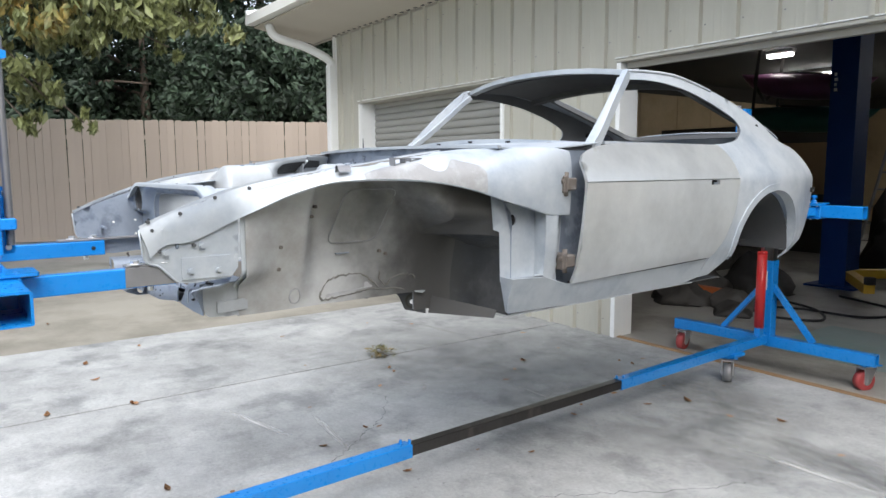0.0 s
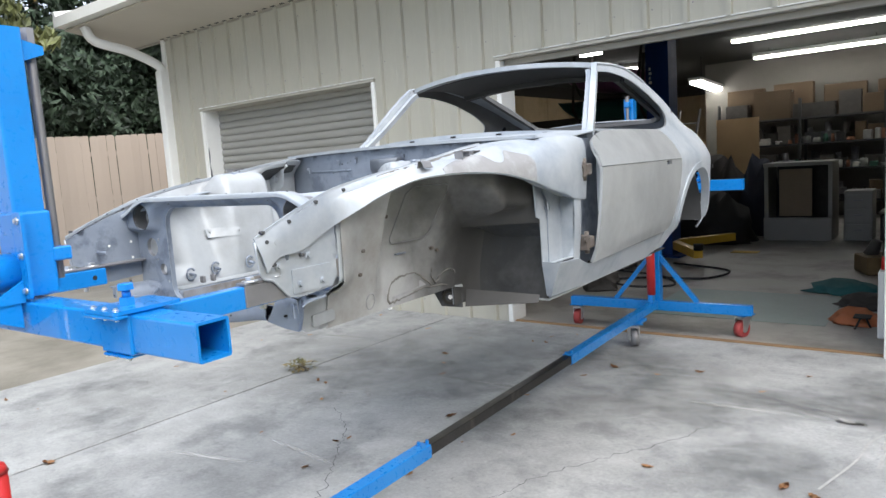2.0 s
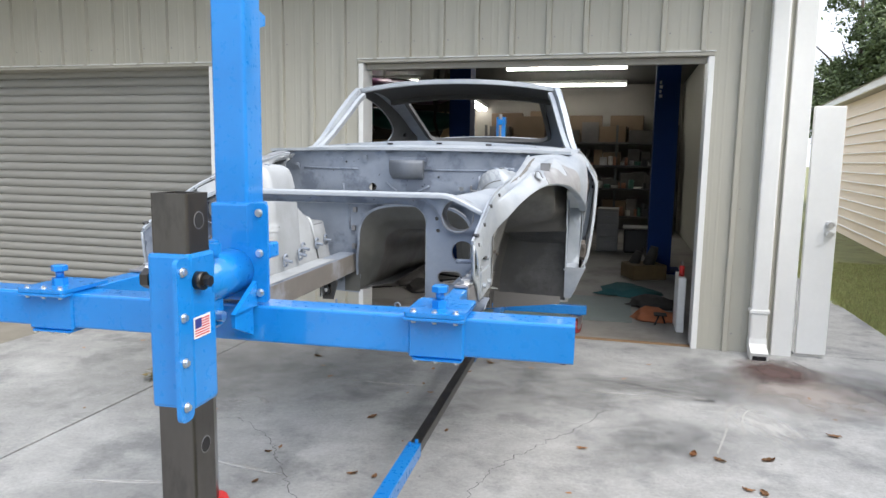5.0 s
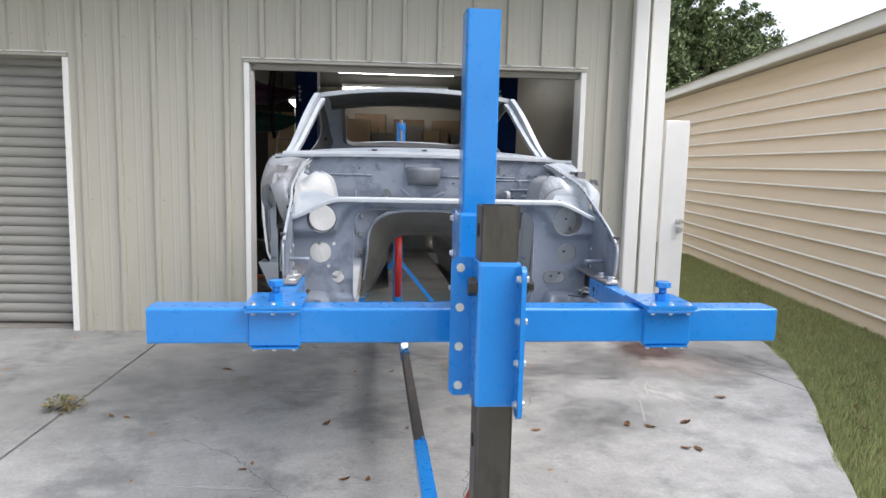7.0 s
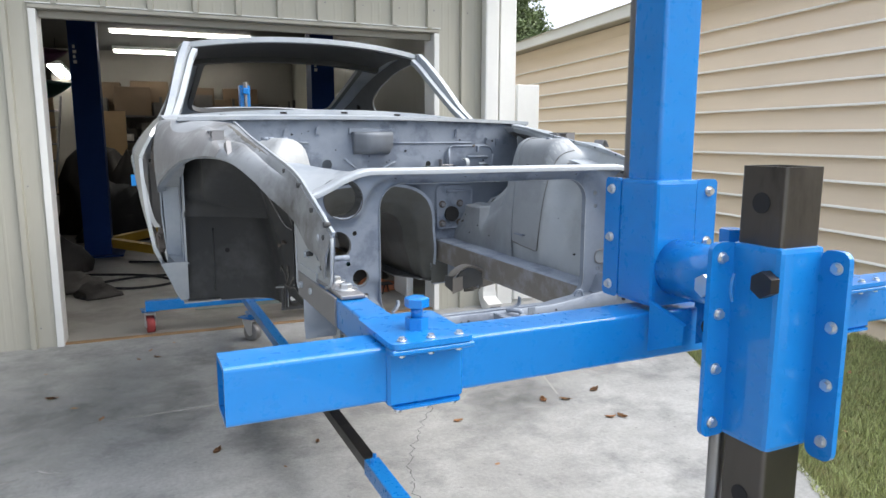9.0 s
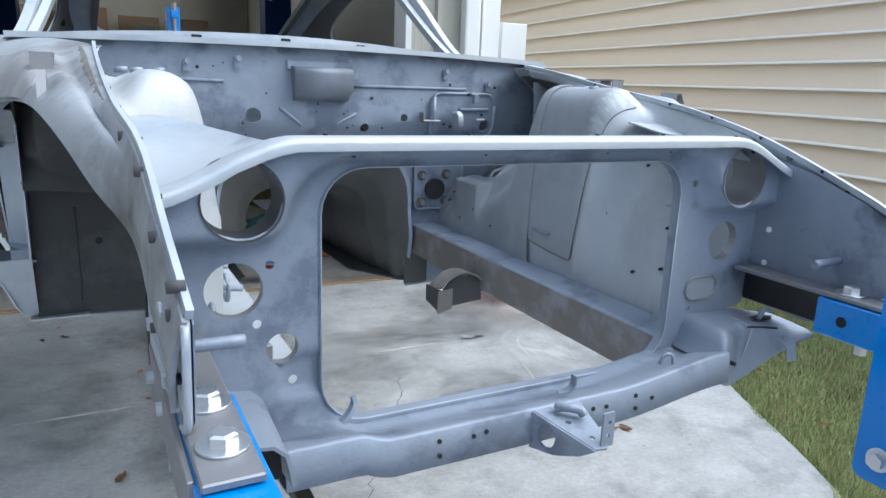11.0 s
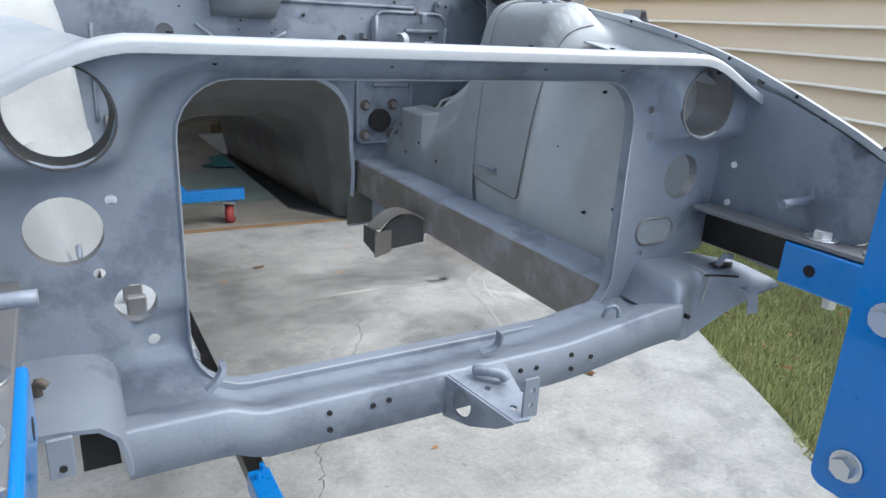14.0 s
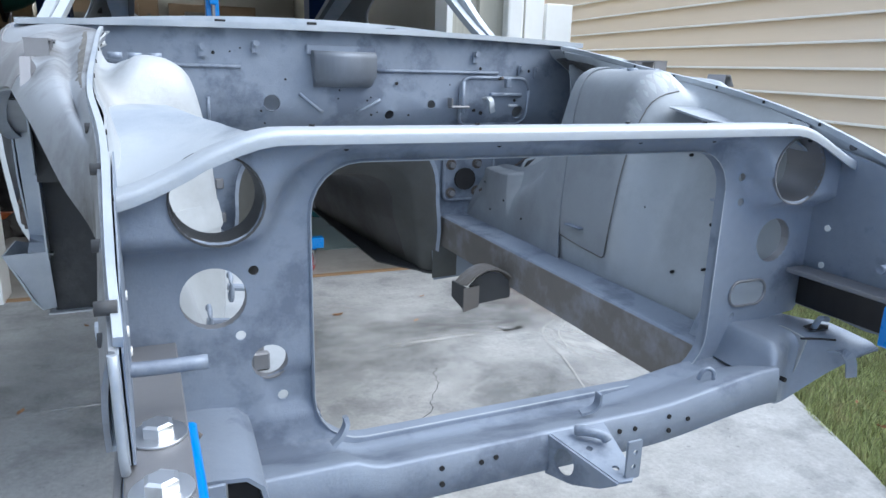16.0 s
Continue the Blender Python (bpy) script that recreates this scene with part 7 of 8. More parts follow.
def crossbar_clamp(t, uc, v0, v1, z0, z1, s, reach, front=-1):
    """Folded box round the cross bar with bolted plates, a lock bolt and the arm that holds the car."""
    w = 0.058
    c = part("bar_clamp", boxbm((uc - w, v0 - 0.006, z0 - 0.006), (uc + w, v1 + 0.006, z1 + 0.004), 0.004), BLUE, t, "blue folded clamp on the cross bar")
    part("top_plate", sheet(rounded(uc - w - 0.004, uc + w + 0.004, v0 - 0.035, v1 + 0.045, 0.012), [], lambda a, b: (a, b, z1 + 0.013), 0.05, 0.008, False), BLUE, c)
    part("bottom_plate", sheet(rounded(uc - w + 0.008, uc + w - 0.004, v0 - 0.012, v1 + 0.006, 0.010), [], lambda a, b: (a, b, z0 - 0.0065), 0.05, 0.003, False), BLUE, c)
    part("lip", boxbm((uc - w - 0.004, v0 - 0.035, z1 - 0.004), (uc + w + 0.004, v0 - 0.006, z1 + 0.004), 0.002), BLUE, c)
    for du in (-0.043, 0, 0.043):
        bolt_at(c, (uc + du, v0 - 0.021, z1 + 0.013), (0, 0, 1), NUTS)
        bolt_at(c, (uc + du, v0 - 0.021, z1 - 0.004), (0, 0, -1), NUTS)
        bolt_at(c, (uc + du, v0 - 0.003, z0 - 0.0095), (0, 0, -1), NUTS)
    lk = bmesh.new()
    vb = (v0 + v1) / 2 - 0.008
    cyl(lk, (uc, vb, z1 + 0.012), (uc, vb, z1 + 0.030), 0.017, n=6)
    cyl(lk, (uc, vb, z1 + 0.03), (uc, vb, z1 + 0.046), 0.009, n=12)
    cyl(lk, (uc, vb, z1 + 0.046), (uc, vb, z1 + 0.058), 0.018, n=6)
    cyl(lk, (uc, vb, z1 + 0.058), (uc, vb, z1 + 0.060), 0.018, 0.014, n=6)
    part("lock_bolt", lk, BLUE, c, "blue hexagon lock bolt")
    return c


# front stand
fs = thing("rotisserie_front_stand", "blue rotisserie stand with black post holding the car's nose", "rotisserie stand", CAR)
mast = part("mast", hollow((-0.038, 0.222, 1.27), (0.038, 0.298, 1.924), 'z', 0.006, 0.007), BLUE, fs, "tall blue square mast tube")
part("screw_lug", sheet([(0.285, 1.902), (0.352, 1.886), (0.352, 1.866), (0.290, 1.842)], [], lambda v, z: (0.022, v, z), 0.05, 0.044, False), BLUE, mast)
part("screw_head", cylbm((-0.004, 0.331, 1.89), (-0.004, 0.331, 1.932), 0.016, n=6), STEEL, mast)
th = pipe([(-0.004, 0.331, 1.30 + 0.60 * i / 300) for i in range(301)], lambda t: 0.0105 + 0.0025 * (round(t * 300) % 2), 10)
part("lead_screw", th, STEEL, fs, "long dull threaded lead screw")
msl = mast_sleeve(fs, 0.0, 0.260, 0.076, 1.270, 1.480)
part("screw_nut", boxbm((-0.016, 0.298, 1.35), (0.05, 0.345, 1.385), 0.004), BLUE, msl)
part("gusset", sheet([(0.214, 1.262), (0.12, 1.262), (0.214, 1.315)], [], lambda v, z: (0.06, v, z), 0.05, 0.01, False), BLUE, msl)
for u in (-0.055, 0.049):
    part("gusset", sheet([(0.205, 1.20), (0.128, 1.232), (0.128, 1.262), (0.205, 1.285)], [], lambda v, z: (u + 0.006, v, z), 0.05, 0.008, False), BLUE, msl)
part("cross_bar", hollow((-0.726, 0.214, 1.182), (0.726, 0.290, 1.262), 'x', 0.006, 0.006), BLUE, fs, "blue square cross bar with open ends")
for s in (-1, 1):
    crossbar_clamp(fs, s * 0.452, 0.214, 0.290, 1.182, 1.262, s, 0.3)
    ac = s * 0.4515 - 0.0065
    a1 = part("arm", hollow((ac - 0.028, 0.290, 1.200), (ac + (0.028 if s < 0 else 0.010), 0.685, 1.256), 'y', 0.005, 0.004), BLUE, fs, "blue square arm reaching to the frame rail")
    part("pin_hole", cylbm((ac - s * 0.0285, 0.645, 1.228), (ac - s * 0.0275, 0.645, 1.228), 0.008, n=14), DARK, a1)
    out = ac + (0.011 if s > 0 else -0.029)
    ad = part("adapter_angle", boxbm((out - 0.003, 0.548, 1.203), (out + 0.003, 0.842, 1.2575), 0.001), STEEL, fs, "grey steel angle bolted beside the arm")
    # Liner colour covers both the black paint and the shadow behind the arm.
    part("inner_face", boxbm((out - s * 0.0033 - 0.0006, 0.69, 1.205), (out - s * 0.0033 + 0.0006, 0.842, 1.256)), BLACKST, ad, "black inner face of the angle, darkened further for its shadow")
    part("under_bolt", cylbm((ac - s * 0.012, 0.620, 1.199), (ac - s * 0.012, 0.620, 1.186), 0.009, n=6), CHROME, ad)
    pl = part("adapter_plate", boxbm((ac - 0.025, 0.527 if s < 0 else 0.55, 1.2575), (ac + (0.021 if s < 0 else 0.013), 0.842, 1.265), 0.0015), STEEL, fs, "flat grey steel plate")
    for v in (0.577, 0.654):
        b = bmesh.new()
        cyl(b, (ac - 0.001, v, 1.265), (ac - 0.001, v, 1.2678), 0.0208, n=28)
        cyl(b, (ac - 0.001, v, 1.2678), (ac - 0.001, v, 1.2760), 0.0122, n=6)
        cyl(b, (ac - 0.001, v, 1.2760), (ac - 0.001, v, 1.2775), 0.0120, 0.0090, n=6)
        part("bolt", b, CHROME, pl, "plated bolt on a wide washer")
# pivot
pv = part("pivot_tube", cylbm((0.006, 0.055, 1.335), (0.006, 0.222, 1.335), 0.047, n=28), BLUE, fs, "blue round pivot tube")
part("pivot_nut", cylbm((-0.035, 0.085, 1.335), (-0.068, 0.085, 1.335), 0.017, n=6), CHROME, pv)
part("pivot_bolt", cylbm((0.034, 0.085, 1.39), (0.034, 0.085, 1.41), 0.017, n=6), BLUE, pv)
part("pivot_bolt", cylbm((0.012, 0.11, 1.37), (0.012, 0.11, 1.412), 0.019, n=6), BLUE, pv)
part("ram_lug", boxbm((-0.018, 0.075, 1.235), (0.030, 0.135, 1.30), 0.008), BLUE, pv)
part("bolt", cylbm((0.030, 0.105, 1.262), (0.044, 0.105, 1.262), 0.011, n=6), CHROME, pv)
part("bolt", cylbm((-0.018, 0.105, 1.262), (-0.03, 0.105, 1.262), 0.014, n=12), DARK, pv)
part("post", hollow((-0.030, -0.012, 0.62), (0.044, 0.062, 1.510), 'z', 0.006, 0.006), POSTM, fs, "bare black square steel post with drilled holes")
psl = sleeve(fs, 0.007, 0.025, 0.074, 1.112, 1.402, 0.074, 4)
kb = cylbm((0.050, 0.004, 1.352), (0.066, 0.004, 1.352), 0.017, n=18)
cyl(kb, (0.066, 0.004, 1.352), (0.078, 0.004, 1.352), 0.011, n=6)
part("black_bolt", kb, BLACKST, psl)
part("black_bolt", cylbm((-0.036, -0.002, 1.352), (-0.052, -0.002, 1.352), 0.019, n=6), BLACKST, psl)
for z in (1.46, 1.03, 0.86):
    hb = cylbm((-0.0312, 0.025, z), (0.0452, 0.025, z), 0.0145, n=20)
    part("pin_hole", hb, DARK, fs)
    part("bare_patch", cylbm((0.0442, 0.025, z), (0.0448, 0.025, z), 0.0165, n=20), STEEL, fs)
# flag sticker: plain stripes and a blue corner
stk = part("sticker", boxbm((0.0505, -0.013 + 0.0005, 1.245), (0.0512, 0.043, 1.285)), PAPER, psl, "small flag sticker with red stripes and a blue corner")
FLR = mat("sticker_red", (0.5, 0.03, 0.04), 0.5, 0, 0.02, 6)
FLB = mat("sticker_blue", (0.03, 0.04, 0.20), 0.5, 0, 0.02, 6)
for i in range(7):
    part("stripe", boxbm((0.0512, -0.009, 1.2485 + 0.0049 * i), (0.0515, 0.039, 1.2510 + 0.0049 * i)), FLR, stk)
part("stripe", boxbm((0.0515, -0.009, 1.264), (0.0518, 0.012, 1.2815)), FLB, stk)


def ram(t, u, v, top_rod, top_cyl, lean=0.0):
    part("ram_rod", cylbm((u, v, top_cyl - 0.02), (u, v + lean, top_rod), 0.0135, n=18), mat("dull_plated_rod", (0.33, 0.335, 0.34), 0.38, 1.0, 0.08, 20), t, "dull plated ram rod")
    b = cylbm((u, v - lean * 0.4, 0.345), (u, v, top_cyl), 0.034, n=22)
    cyl(b, (u, v, top_cyl), (u, v, top_cyl + 0.018), 0.037, 0.030, n=22)
    part("ram_cylinder", b, RED, t, "red hydraulic ram cylinder")
    part("ram_foot", boxbm((u - 0.022, v - 0.03, 0.276), (u + 0.022, v + 0.03, 0.36), 0.006), BLUE, t)


ram(fs, 0.006, 0.105, 1.25, 0.86)

WHEEL = cylbm((-0.019, 0, 0), (0.019, 0, 0), 0.048, n=22)
cyl(WHEEL, (-0.021, 0, 0), (0.021, 0, 0), 0.042, n=22)
WHEEL_ME = mesh_of(WHEEL, "wheel", RUBBER)
HUBB = cylbm((-0.0235, 0, 0), (0.0235, 0, 0), 0.020, n=16)
cyl(HUBB, (-0.031, 0, 0), (0.031, 0, 0), 0.008, n=10)
HUB_ME = mesh_of(HUBB, "hub", CHROME)
FK = bmesh.new()
for x in (-0.028, 0.024):
    a = [FK.verts.new(p) for p in ((x, -0.02, -0.012), (x, 0.012, -0.012), (x, 0.045, 0.062), (x, -0.022, 0.062))]
    b = [FK.verts.new((p.co.x + 0.004, p.co.y, p.co.z)) for p in a]
    FK.faces.new(a)
    FK.faces.new(list(reversed(b)))
    for i in range(4):
        FK.faces.new((a[i], b[i], b[(i + 1) % 4], a[(i + 1) % 4]))
box(FK, (-0.028, -0.024, 0.060), (0.028, 0.046, 0.066))
cyl(FK, (0, 0.012, 0.066), (0, 0.012, 0.078), 0.030, n=18)
bmesh.ops.recalc_face_normals(FK, faces=FK.faces[:])
FORK_ME = mesh_of(FK, "fork", CHROME)
CPL = mesh_of(boxbm((-0.045, -0.04, 0.078), (0.045, 0.062, 0.084), 0.002), "plate", BLUE)


def caster(t, u, v, turn, grey=False):
    f = shared("caster", FORK_ME, t, pose(u, v, 0.0686, 0, 0, turn) @ Matrix.Scale(1.41, 4))
    f["label"] = "swivel caster with a plated fork and %s wheel" % ("grey" if grey else "red")
    if grey:
        me = WHEEL_ME.copy()
        me.materials[0] = STEEL
        shared("wheel", me, f)
    else:
        shared("wheel", WHEEL_ME, f)
    shared("hub", HUB_ME, f)
    shared("mount_plate", CPL, f)
    return f


def base(t, v, turn, fwd, beam_to, tilt=0):
    """Cross foot on casters with braces, the upright and the stub toward the other stand."""
    z0, z1 = 0.192, 0.272
    part("foot_bar", hollow((-0.76, v - 0.035, z0), (0.76, v + 0.035, z1), 'x', 0.005, 0.005), BLUE, t, "blue square foot bar")
    part("stub", hollow((-0.032, min(v + fwd * 0.036, beam_to), z1 - 0.060), (0.032, max(v + fwd * 0.036, beam_to), z1 + 0.004), 'y', 0.005, 0.005), BLUE, t, "blue square stub for the floor beam")
    for s in (-1, 1):
        part("brace", sweep([(s * 0.345, v, z1), (s * 0.03, v, 0.66)], 0.036, 0.036, side=(0, 1, 0)), BLUE, t)
        caster(t, s * 0.70 - 0.03, v + 0.05, turn if s > 0 else turn + 30)
    for u in (-0.018, 0.018):
        part("set_screw", cylbm((u * 0.6, beam_to - fwd * 0.02 + u, z1 + 0.004), (u * 0.6, beam_to - fwd * 0.02 + u, z1 + 0.022), 0.008, n=6), BLUE, t)


base(fs, 0.025, 20, 1, 1.825)
part("upright", hollow((-0.037, -0.019, 0.272), (0.051, 0.069, 0.84), 'z', 0.006, 0.006), BLUE, fs, "blue square upright")
caster(fs, 0.0, 0.62, 60, True)

# rear stand
RVV = 5.14
rs_ = thing("rotisserie_rear_stand", "blue rotisserie stand with red ram holding the car's tail", "rotisserie stand", CAR)
base(rs_, RVV, -25, -1, 3.36)
part("upright", hollow((-0.038, RVV - 0.04, 0.272), (0.050, RVV + 0.048, 0.84), 'z', 0.006, 0.006), BLUE, rs_, "blue square upright")
part("label_strip", boxbm((-0.012, RVV - 0.0415, 0.62), (0.010, RVV - 0.0405, 0.76)), PAPER, rs_)
part("post", hollow((-0.030, RVV - 0.032, 0.62), (0.042, RVV + 0.040, 1.50), 'z', 0.006, 0.006), BLACKST, rs_, "bare black square steel post")
sleeve(rs_, 0.006, RVV + 0.004, 0.072, 1.112, 1.402, 0.072, 4, 1)
part("pivot_tube", cylbm((0.006, 4.70, 1.335), (0.006, RVV - 0.04, 1.335), 0.047, n=24), BLUE, rs_)
rm = part("mast", hollow((-0.037, 4.63, 1.27), (0.037, 4.704, 1.925), 'z', 0.006, 0.006), BLUE, rs_, "tall blue square mast tube")
part("screw_lug", boxbm((-0.022, 4.585, 1.86), (0.022, 4.63, 1.905), 0.006), BLUE, rm)
part("screw_head", cylbm((0.0, 4.605, 1.90), (0.0, 4.605, 1.945), 0.016, n=6), STEEL, rm)
part("lead_screw", pipe([(0, 4.605, 1.30 + 0.6 * i / 20) for i in range(21)], 0.011, 8), STEEL, rs_)
mast_sleeve(rs_, 0.0, 4.667, 0.074, 1.270, 1.480, 1)
part("cross_bar", hollow((-0.80, 4.628, 1.212), (0.80, 4.704, 1.290), 'x', 0.006, 0.006), BLUE, rs_, "blue square cross bar with open ends")
for s in (-1, 1):
    crossbar_clamp(rs_, s * 0.50, 4.628, 4.704, 1.212, 1.290, s, 0.3)
    part("arm", hollow((s * 0.50 - 0.034, 4.12, 1.225), (s * 0.50 + 0.034, 4.628, 1.278), 'y', 0.005, 0.004), BLUE, rs_)
ram(rs_, 0.006, 5.015, 1.25, 0.90)
caster(rs_, -0.02, 4.64, 35, True)
part("caster_pad", boxbm((-0.055, 4.60, 0.1885), (0.055, 4.74, 0.212), 0.003), BLUE, rs_)

# floor beam between the stands
fb = thing("floor_beam", "long black square steel tube joining the two stands above the floor", "steel beam", CAR)
part("tube", hollow((-0.026, 1.60, 0.218), (0.026, 3.62, 0.270), 'y', 0.005, 0.004), BLACKST, fb)

# ---- inside the workshop ----
def lift(x, y, label):
    t = thing("car_lift_post", label, "car lift")
    part("column_face", boxbm((x - 0.16, y - 0.20, 0.03), (x + 0.16, y - 0.19, 3.3)), DKBLUE, t)
    part("column_side", boxbm((x - 0.16, y - 0.19, 0.03), (x - 0.145, y + 0.16, 3.3)), DKBLUE, t)
    part("column_side", boxbm((x + 0.145, y - 0.19, 0.03), (x + 0.16, y + 0.16, 3.3)), DKBLUE, t)
    part("base_plate", boxbm((x - 0.3, y - 0.3, 0.006), (x + 0.3, y + 0.3, 0.03)), DKBLUE, t)
    part("carriage", boxbm((x - 0.13, y - 0.185, 0.12), (x + 0.13, y + 0.17, 0.9), 0.01), DARK, t)
    for i in range(4):
        tx = boxbm((x - 0.115, y - 0.204, 2.46 + 0.062 * i), (x - 0.075 - 0.012 * (i % 2), y - 0.2005, 2.50 + 0.062 * i))
        part("marking", tx, PAPER, t, "worn white letter")
    return t


for x, dx in ((-3.785, 1), (-0.80, -1)):
    y = 9.42 if dx > 0 else 9.27
    l = lift(x, y, "dark blue two-post car lift column")
    for k, (ax, ay) in enumerate(((0.75, -0.95), (0.7, 0.9)) if dx > 0 else ((-0.12, 1.0), (0.12, 1.05))):
        part("lift_arm", sweep([(x + 0.1 * dx, y, 0.17), (x + ax, y + ay, 0.17)], 0.11, 0.11, side=(0.5, 0.5, 0)), YELL if dx > 0 else DARK, l, "lift arm swung out")
    if dx > 0:
        part("arm_pad", cylbm((x + 0.75, y - 0.95, 0.22), (x + 0.75, y - 0.95, 0.30), 0.06), DARK, l)

for x0, x1, y, z in ((-3.66, -1.33, 12.55, 3.32), (-3.71, -1.34, 14.35, 3.19), (-7.1, -5.72, 13.6, 3.24), (-5.80, -5.36, 11.0, 3.27)):
    t = thing("tube_lamp", "long fluorescent tube lamp hanging from the ceiling, lit", "ceiling lamp", group="workshop lamps")
    part("housing", boxbm((x0, y - 0.06, z + 0.03), (x1, y + 0.06, z + 0.10), 0.01), TRIMM, t)
    for dy in (-0.035, 0.035):
        part("tube", cylbm((x0 + 0.03, y + dy, z), (x1 - 0.03, y + dy, z), 0.02, n=10), LAMPM, t)
    part("cord", cylbm((x0 + 0.3, y, z + 0.1), (x0 + 0.3, y, ZT - 0.1), 0.006, n=6), DARK, t)
    part("cord", cylbm((x1 - 0.3, y, z + 0.1), (x1 - 0.3, y, ZT - 0.1), 0.006, n=6), DARK, t)
t = thing("tube_lamp", "fluorescent tube lamp running back over the bench, lit", "ceiling lamp", group="workshop lamps")
part("housing", sweep([(-4.66, 13.75, 2.89), (-4.66, 16.5, 2.76)], 0.26, 0.06), TRIMM, t)
for dx in (-0.07, 0.07):
    part("tube", pipe([(-4.66 + dx, 13.80, 2.83), (-4.66 + dx, 16.45, 2.70)], 0.04, 8), LAMPM, t)
part("cord", cylbm((-4.66, 14.2, 2.89), (-4.66, 14.2, ZT - 0.1), 0.008, n=6), DARK, t)
part("cord", cylbm((-4.66, 16.1, 2.80), (-4.66, 16.1, ZT - 0.1), 0.008, n=6), DARK, t)

# shelves with boxes and clutter
rk = random.Random(21)
SH = thing("storage_shelf", "long steel storage shelf crowded with boxes and machine parts", "shelf")
for x in (-4.4, -2.9, -1.5, -0.25):
    for y in (14.5, 15.1):
        part("upright", boxbm((x - 0.025, y - 0.025, 0.006), (x + 0.025, y + 0.025, 2.35)), SHELFM, SH)
for z in (0.35, 0.95, 1.45, 1.95):
    part("shelf_board", boxbm((-4.45, 14.45, z), (-0.2, 15.15, z + 0.035)), SHELFM, SH)


def carton(x, y, z, w, d, h, turn, m=None, name="cardboard_box", label="closed dark cardboard box on the shelf", cat="box"):
    t = thing(name, label, cat, pose(x, y, z, 0, 0, turn), group="shelf boxes")
    part("carton", boxbm((-w / 2, -d / 2, 0.001), (w / 2, d / 2, h), 0.004), m or CARD, t)
    part("tape", boxbm((-w / 2 - 0.001, -0.025, h - 0.05), (w / 2 + 0.001, 0.025, h + 0.002)), PALE, t)
    return t


x = -4.3
while x < -0.5:
    w = rk.uniform(0.35, 0.75)
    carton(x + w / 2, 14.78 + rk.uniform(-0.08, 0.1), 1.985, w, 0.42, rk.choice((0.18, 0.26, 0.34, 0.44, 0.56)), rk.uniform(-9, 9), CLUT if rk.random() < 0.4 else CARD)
    x += w + rk.uniform(0.03, 0.15)


def junk(x, y, z, r, label="dark greasy machine part lying on the shelf"):
    t = thing("machine_part", label, "spare part", pose(x, y, z + 0.001, 0, 0, rk.uniform(0, 90)), group="shelf parts")
    m = rk.choice((CLUT, CLUT, STEEL, RUSTY, UNDER))
    part("housing", boxbm((-r * 0.7, -r * 0.6, 0), (r * 0.7, r * 0.6, r * rk.uniform(0.5, 1.3)), 0.012), m, t)
    part("boss", cylbm((rk.uniform(-.3, .3) * r, 0, 0.01), (rk.uniform(-.3, .3) * r, 0, r * rk.uniform(1.4, 2.1)), r * rk.uniform(0.25, 0.5), r * rk.uniform(0.15, 0.4), n=12), m, t)
    part("shaft", cylbm((-r * rk.uniform(0.8, 1.2), 0, r * 0.4), (r * rk.uniform(0.8, 1.2), 0, r * 0.4), r * rk.uniform(0.15, 0.3), n=10), STEEL, t)
    return t


for z in (0.385, 0.985, 1.485):
    x = -4.25
    while x < -0.45:
        r = rk.uniform(0.11, 0.22)
        if rk.random() < 0.5:
            dk = rk.random() < 0.7
            carton(x + r, 14.72, z, r * rk.uniform(1.2, 2.2), 0.42, rk.uniform(0.14, 0.40), rk.uniform(-8, 8), CLUT if dk else CARD,
                   "storage_box", "dark storage box on the shelf" if dk else "worn brown storage box on the shelf", "box")
        else:
            junk(x + r, 14.75 + rk.uniform(-0.1, 0.1), z, r)
        x += 1.4 * r + rk.uniform(0.0, 0.05)

# small loose clutter along the front of the shelves
LOOSE = [mat("loose_" + n, c, 0.6, 0.1, 0.2, 9) for n, c in (("grey", (0.22, 0.22, 0.21)), ("pale", (0.42, 0.41, 0.38)), ("black", (0.03, 0.03, 0.032)), ("green", (0.03, 0.10, 0.07)), ("rust", (0.20, 0.085, 0.045)))]
for z in (0.385, 0.985, 1.485):
    x = -4.3
    while x < -0.35:
        w, hh = rk.uniform(0.05, 0.17), rk.uniform(0.04, 0.20)
        tin = rk.random() < 0.45
        m = LOOSE[rk.randrange(5)]
        if tin:
            b = cylbm((0, 0, 0), (0, 0, hh), w * 0.45, w * rk.uniform(0.32, 0.45), n=12)
            cyl(b, (0, 0, hh), (0, 0, hh + 0.012), w * 0.3, n=12)
        else:
            b = boxbm((-w / 2, -0.06, 0), (w / 2, 0.06, hh), 0.008)
            cyl(b, (-w * 0.4, -0.02, hh * 0.7), (w * 0.6, -0.08, hh * 0.8), 0.012, n=8)
        o = part("tin_can" if tin else "spare_part", b, m)
        o.matrix_world = pose(x + w / 2, 14.52 + rk.uniform(-0.02, 0.06), z + 0.001, 0, 0, rk.uniform(-25, 25))
        tagged(o, "small tin standing at the shelf's edge" if tin else "small loose machine part at the shelf's edge", "can" if tin else "spare part", "shelf parts")
        x += w + rk.uniform(0.0, 0.05)
tagged(part("insulation_board", boxbm((-4.9, 15.30, 0.006), (-0.12, 15.36, 3.30)), mat("faded_insulation", (0.17, 0.16, 0.14), 0.8, 0.0, 0.15, 1.0, 0.1, 12)), "faded pale insulation board behind the shelf", "wall panel", kind="structure")
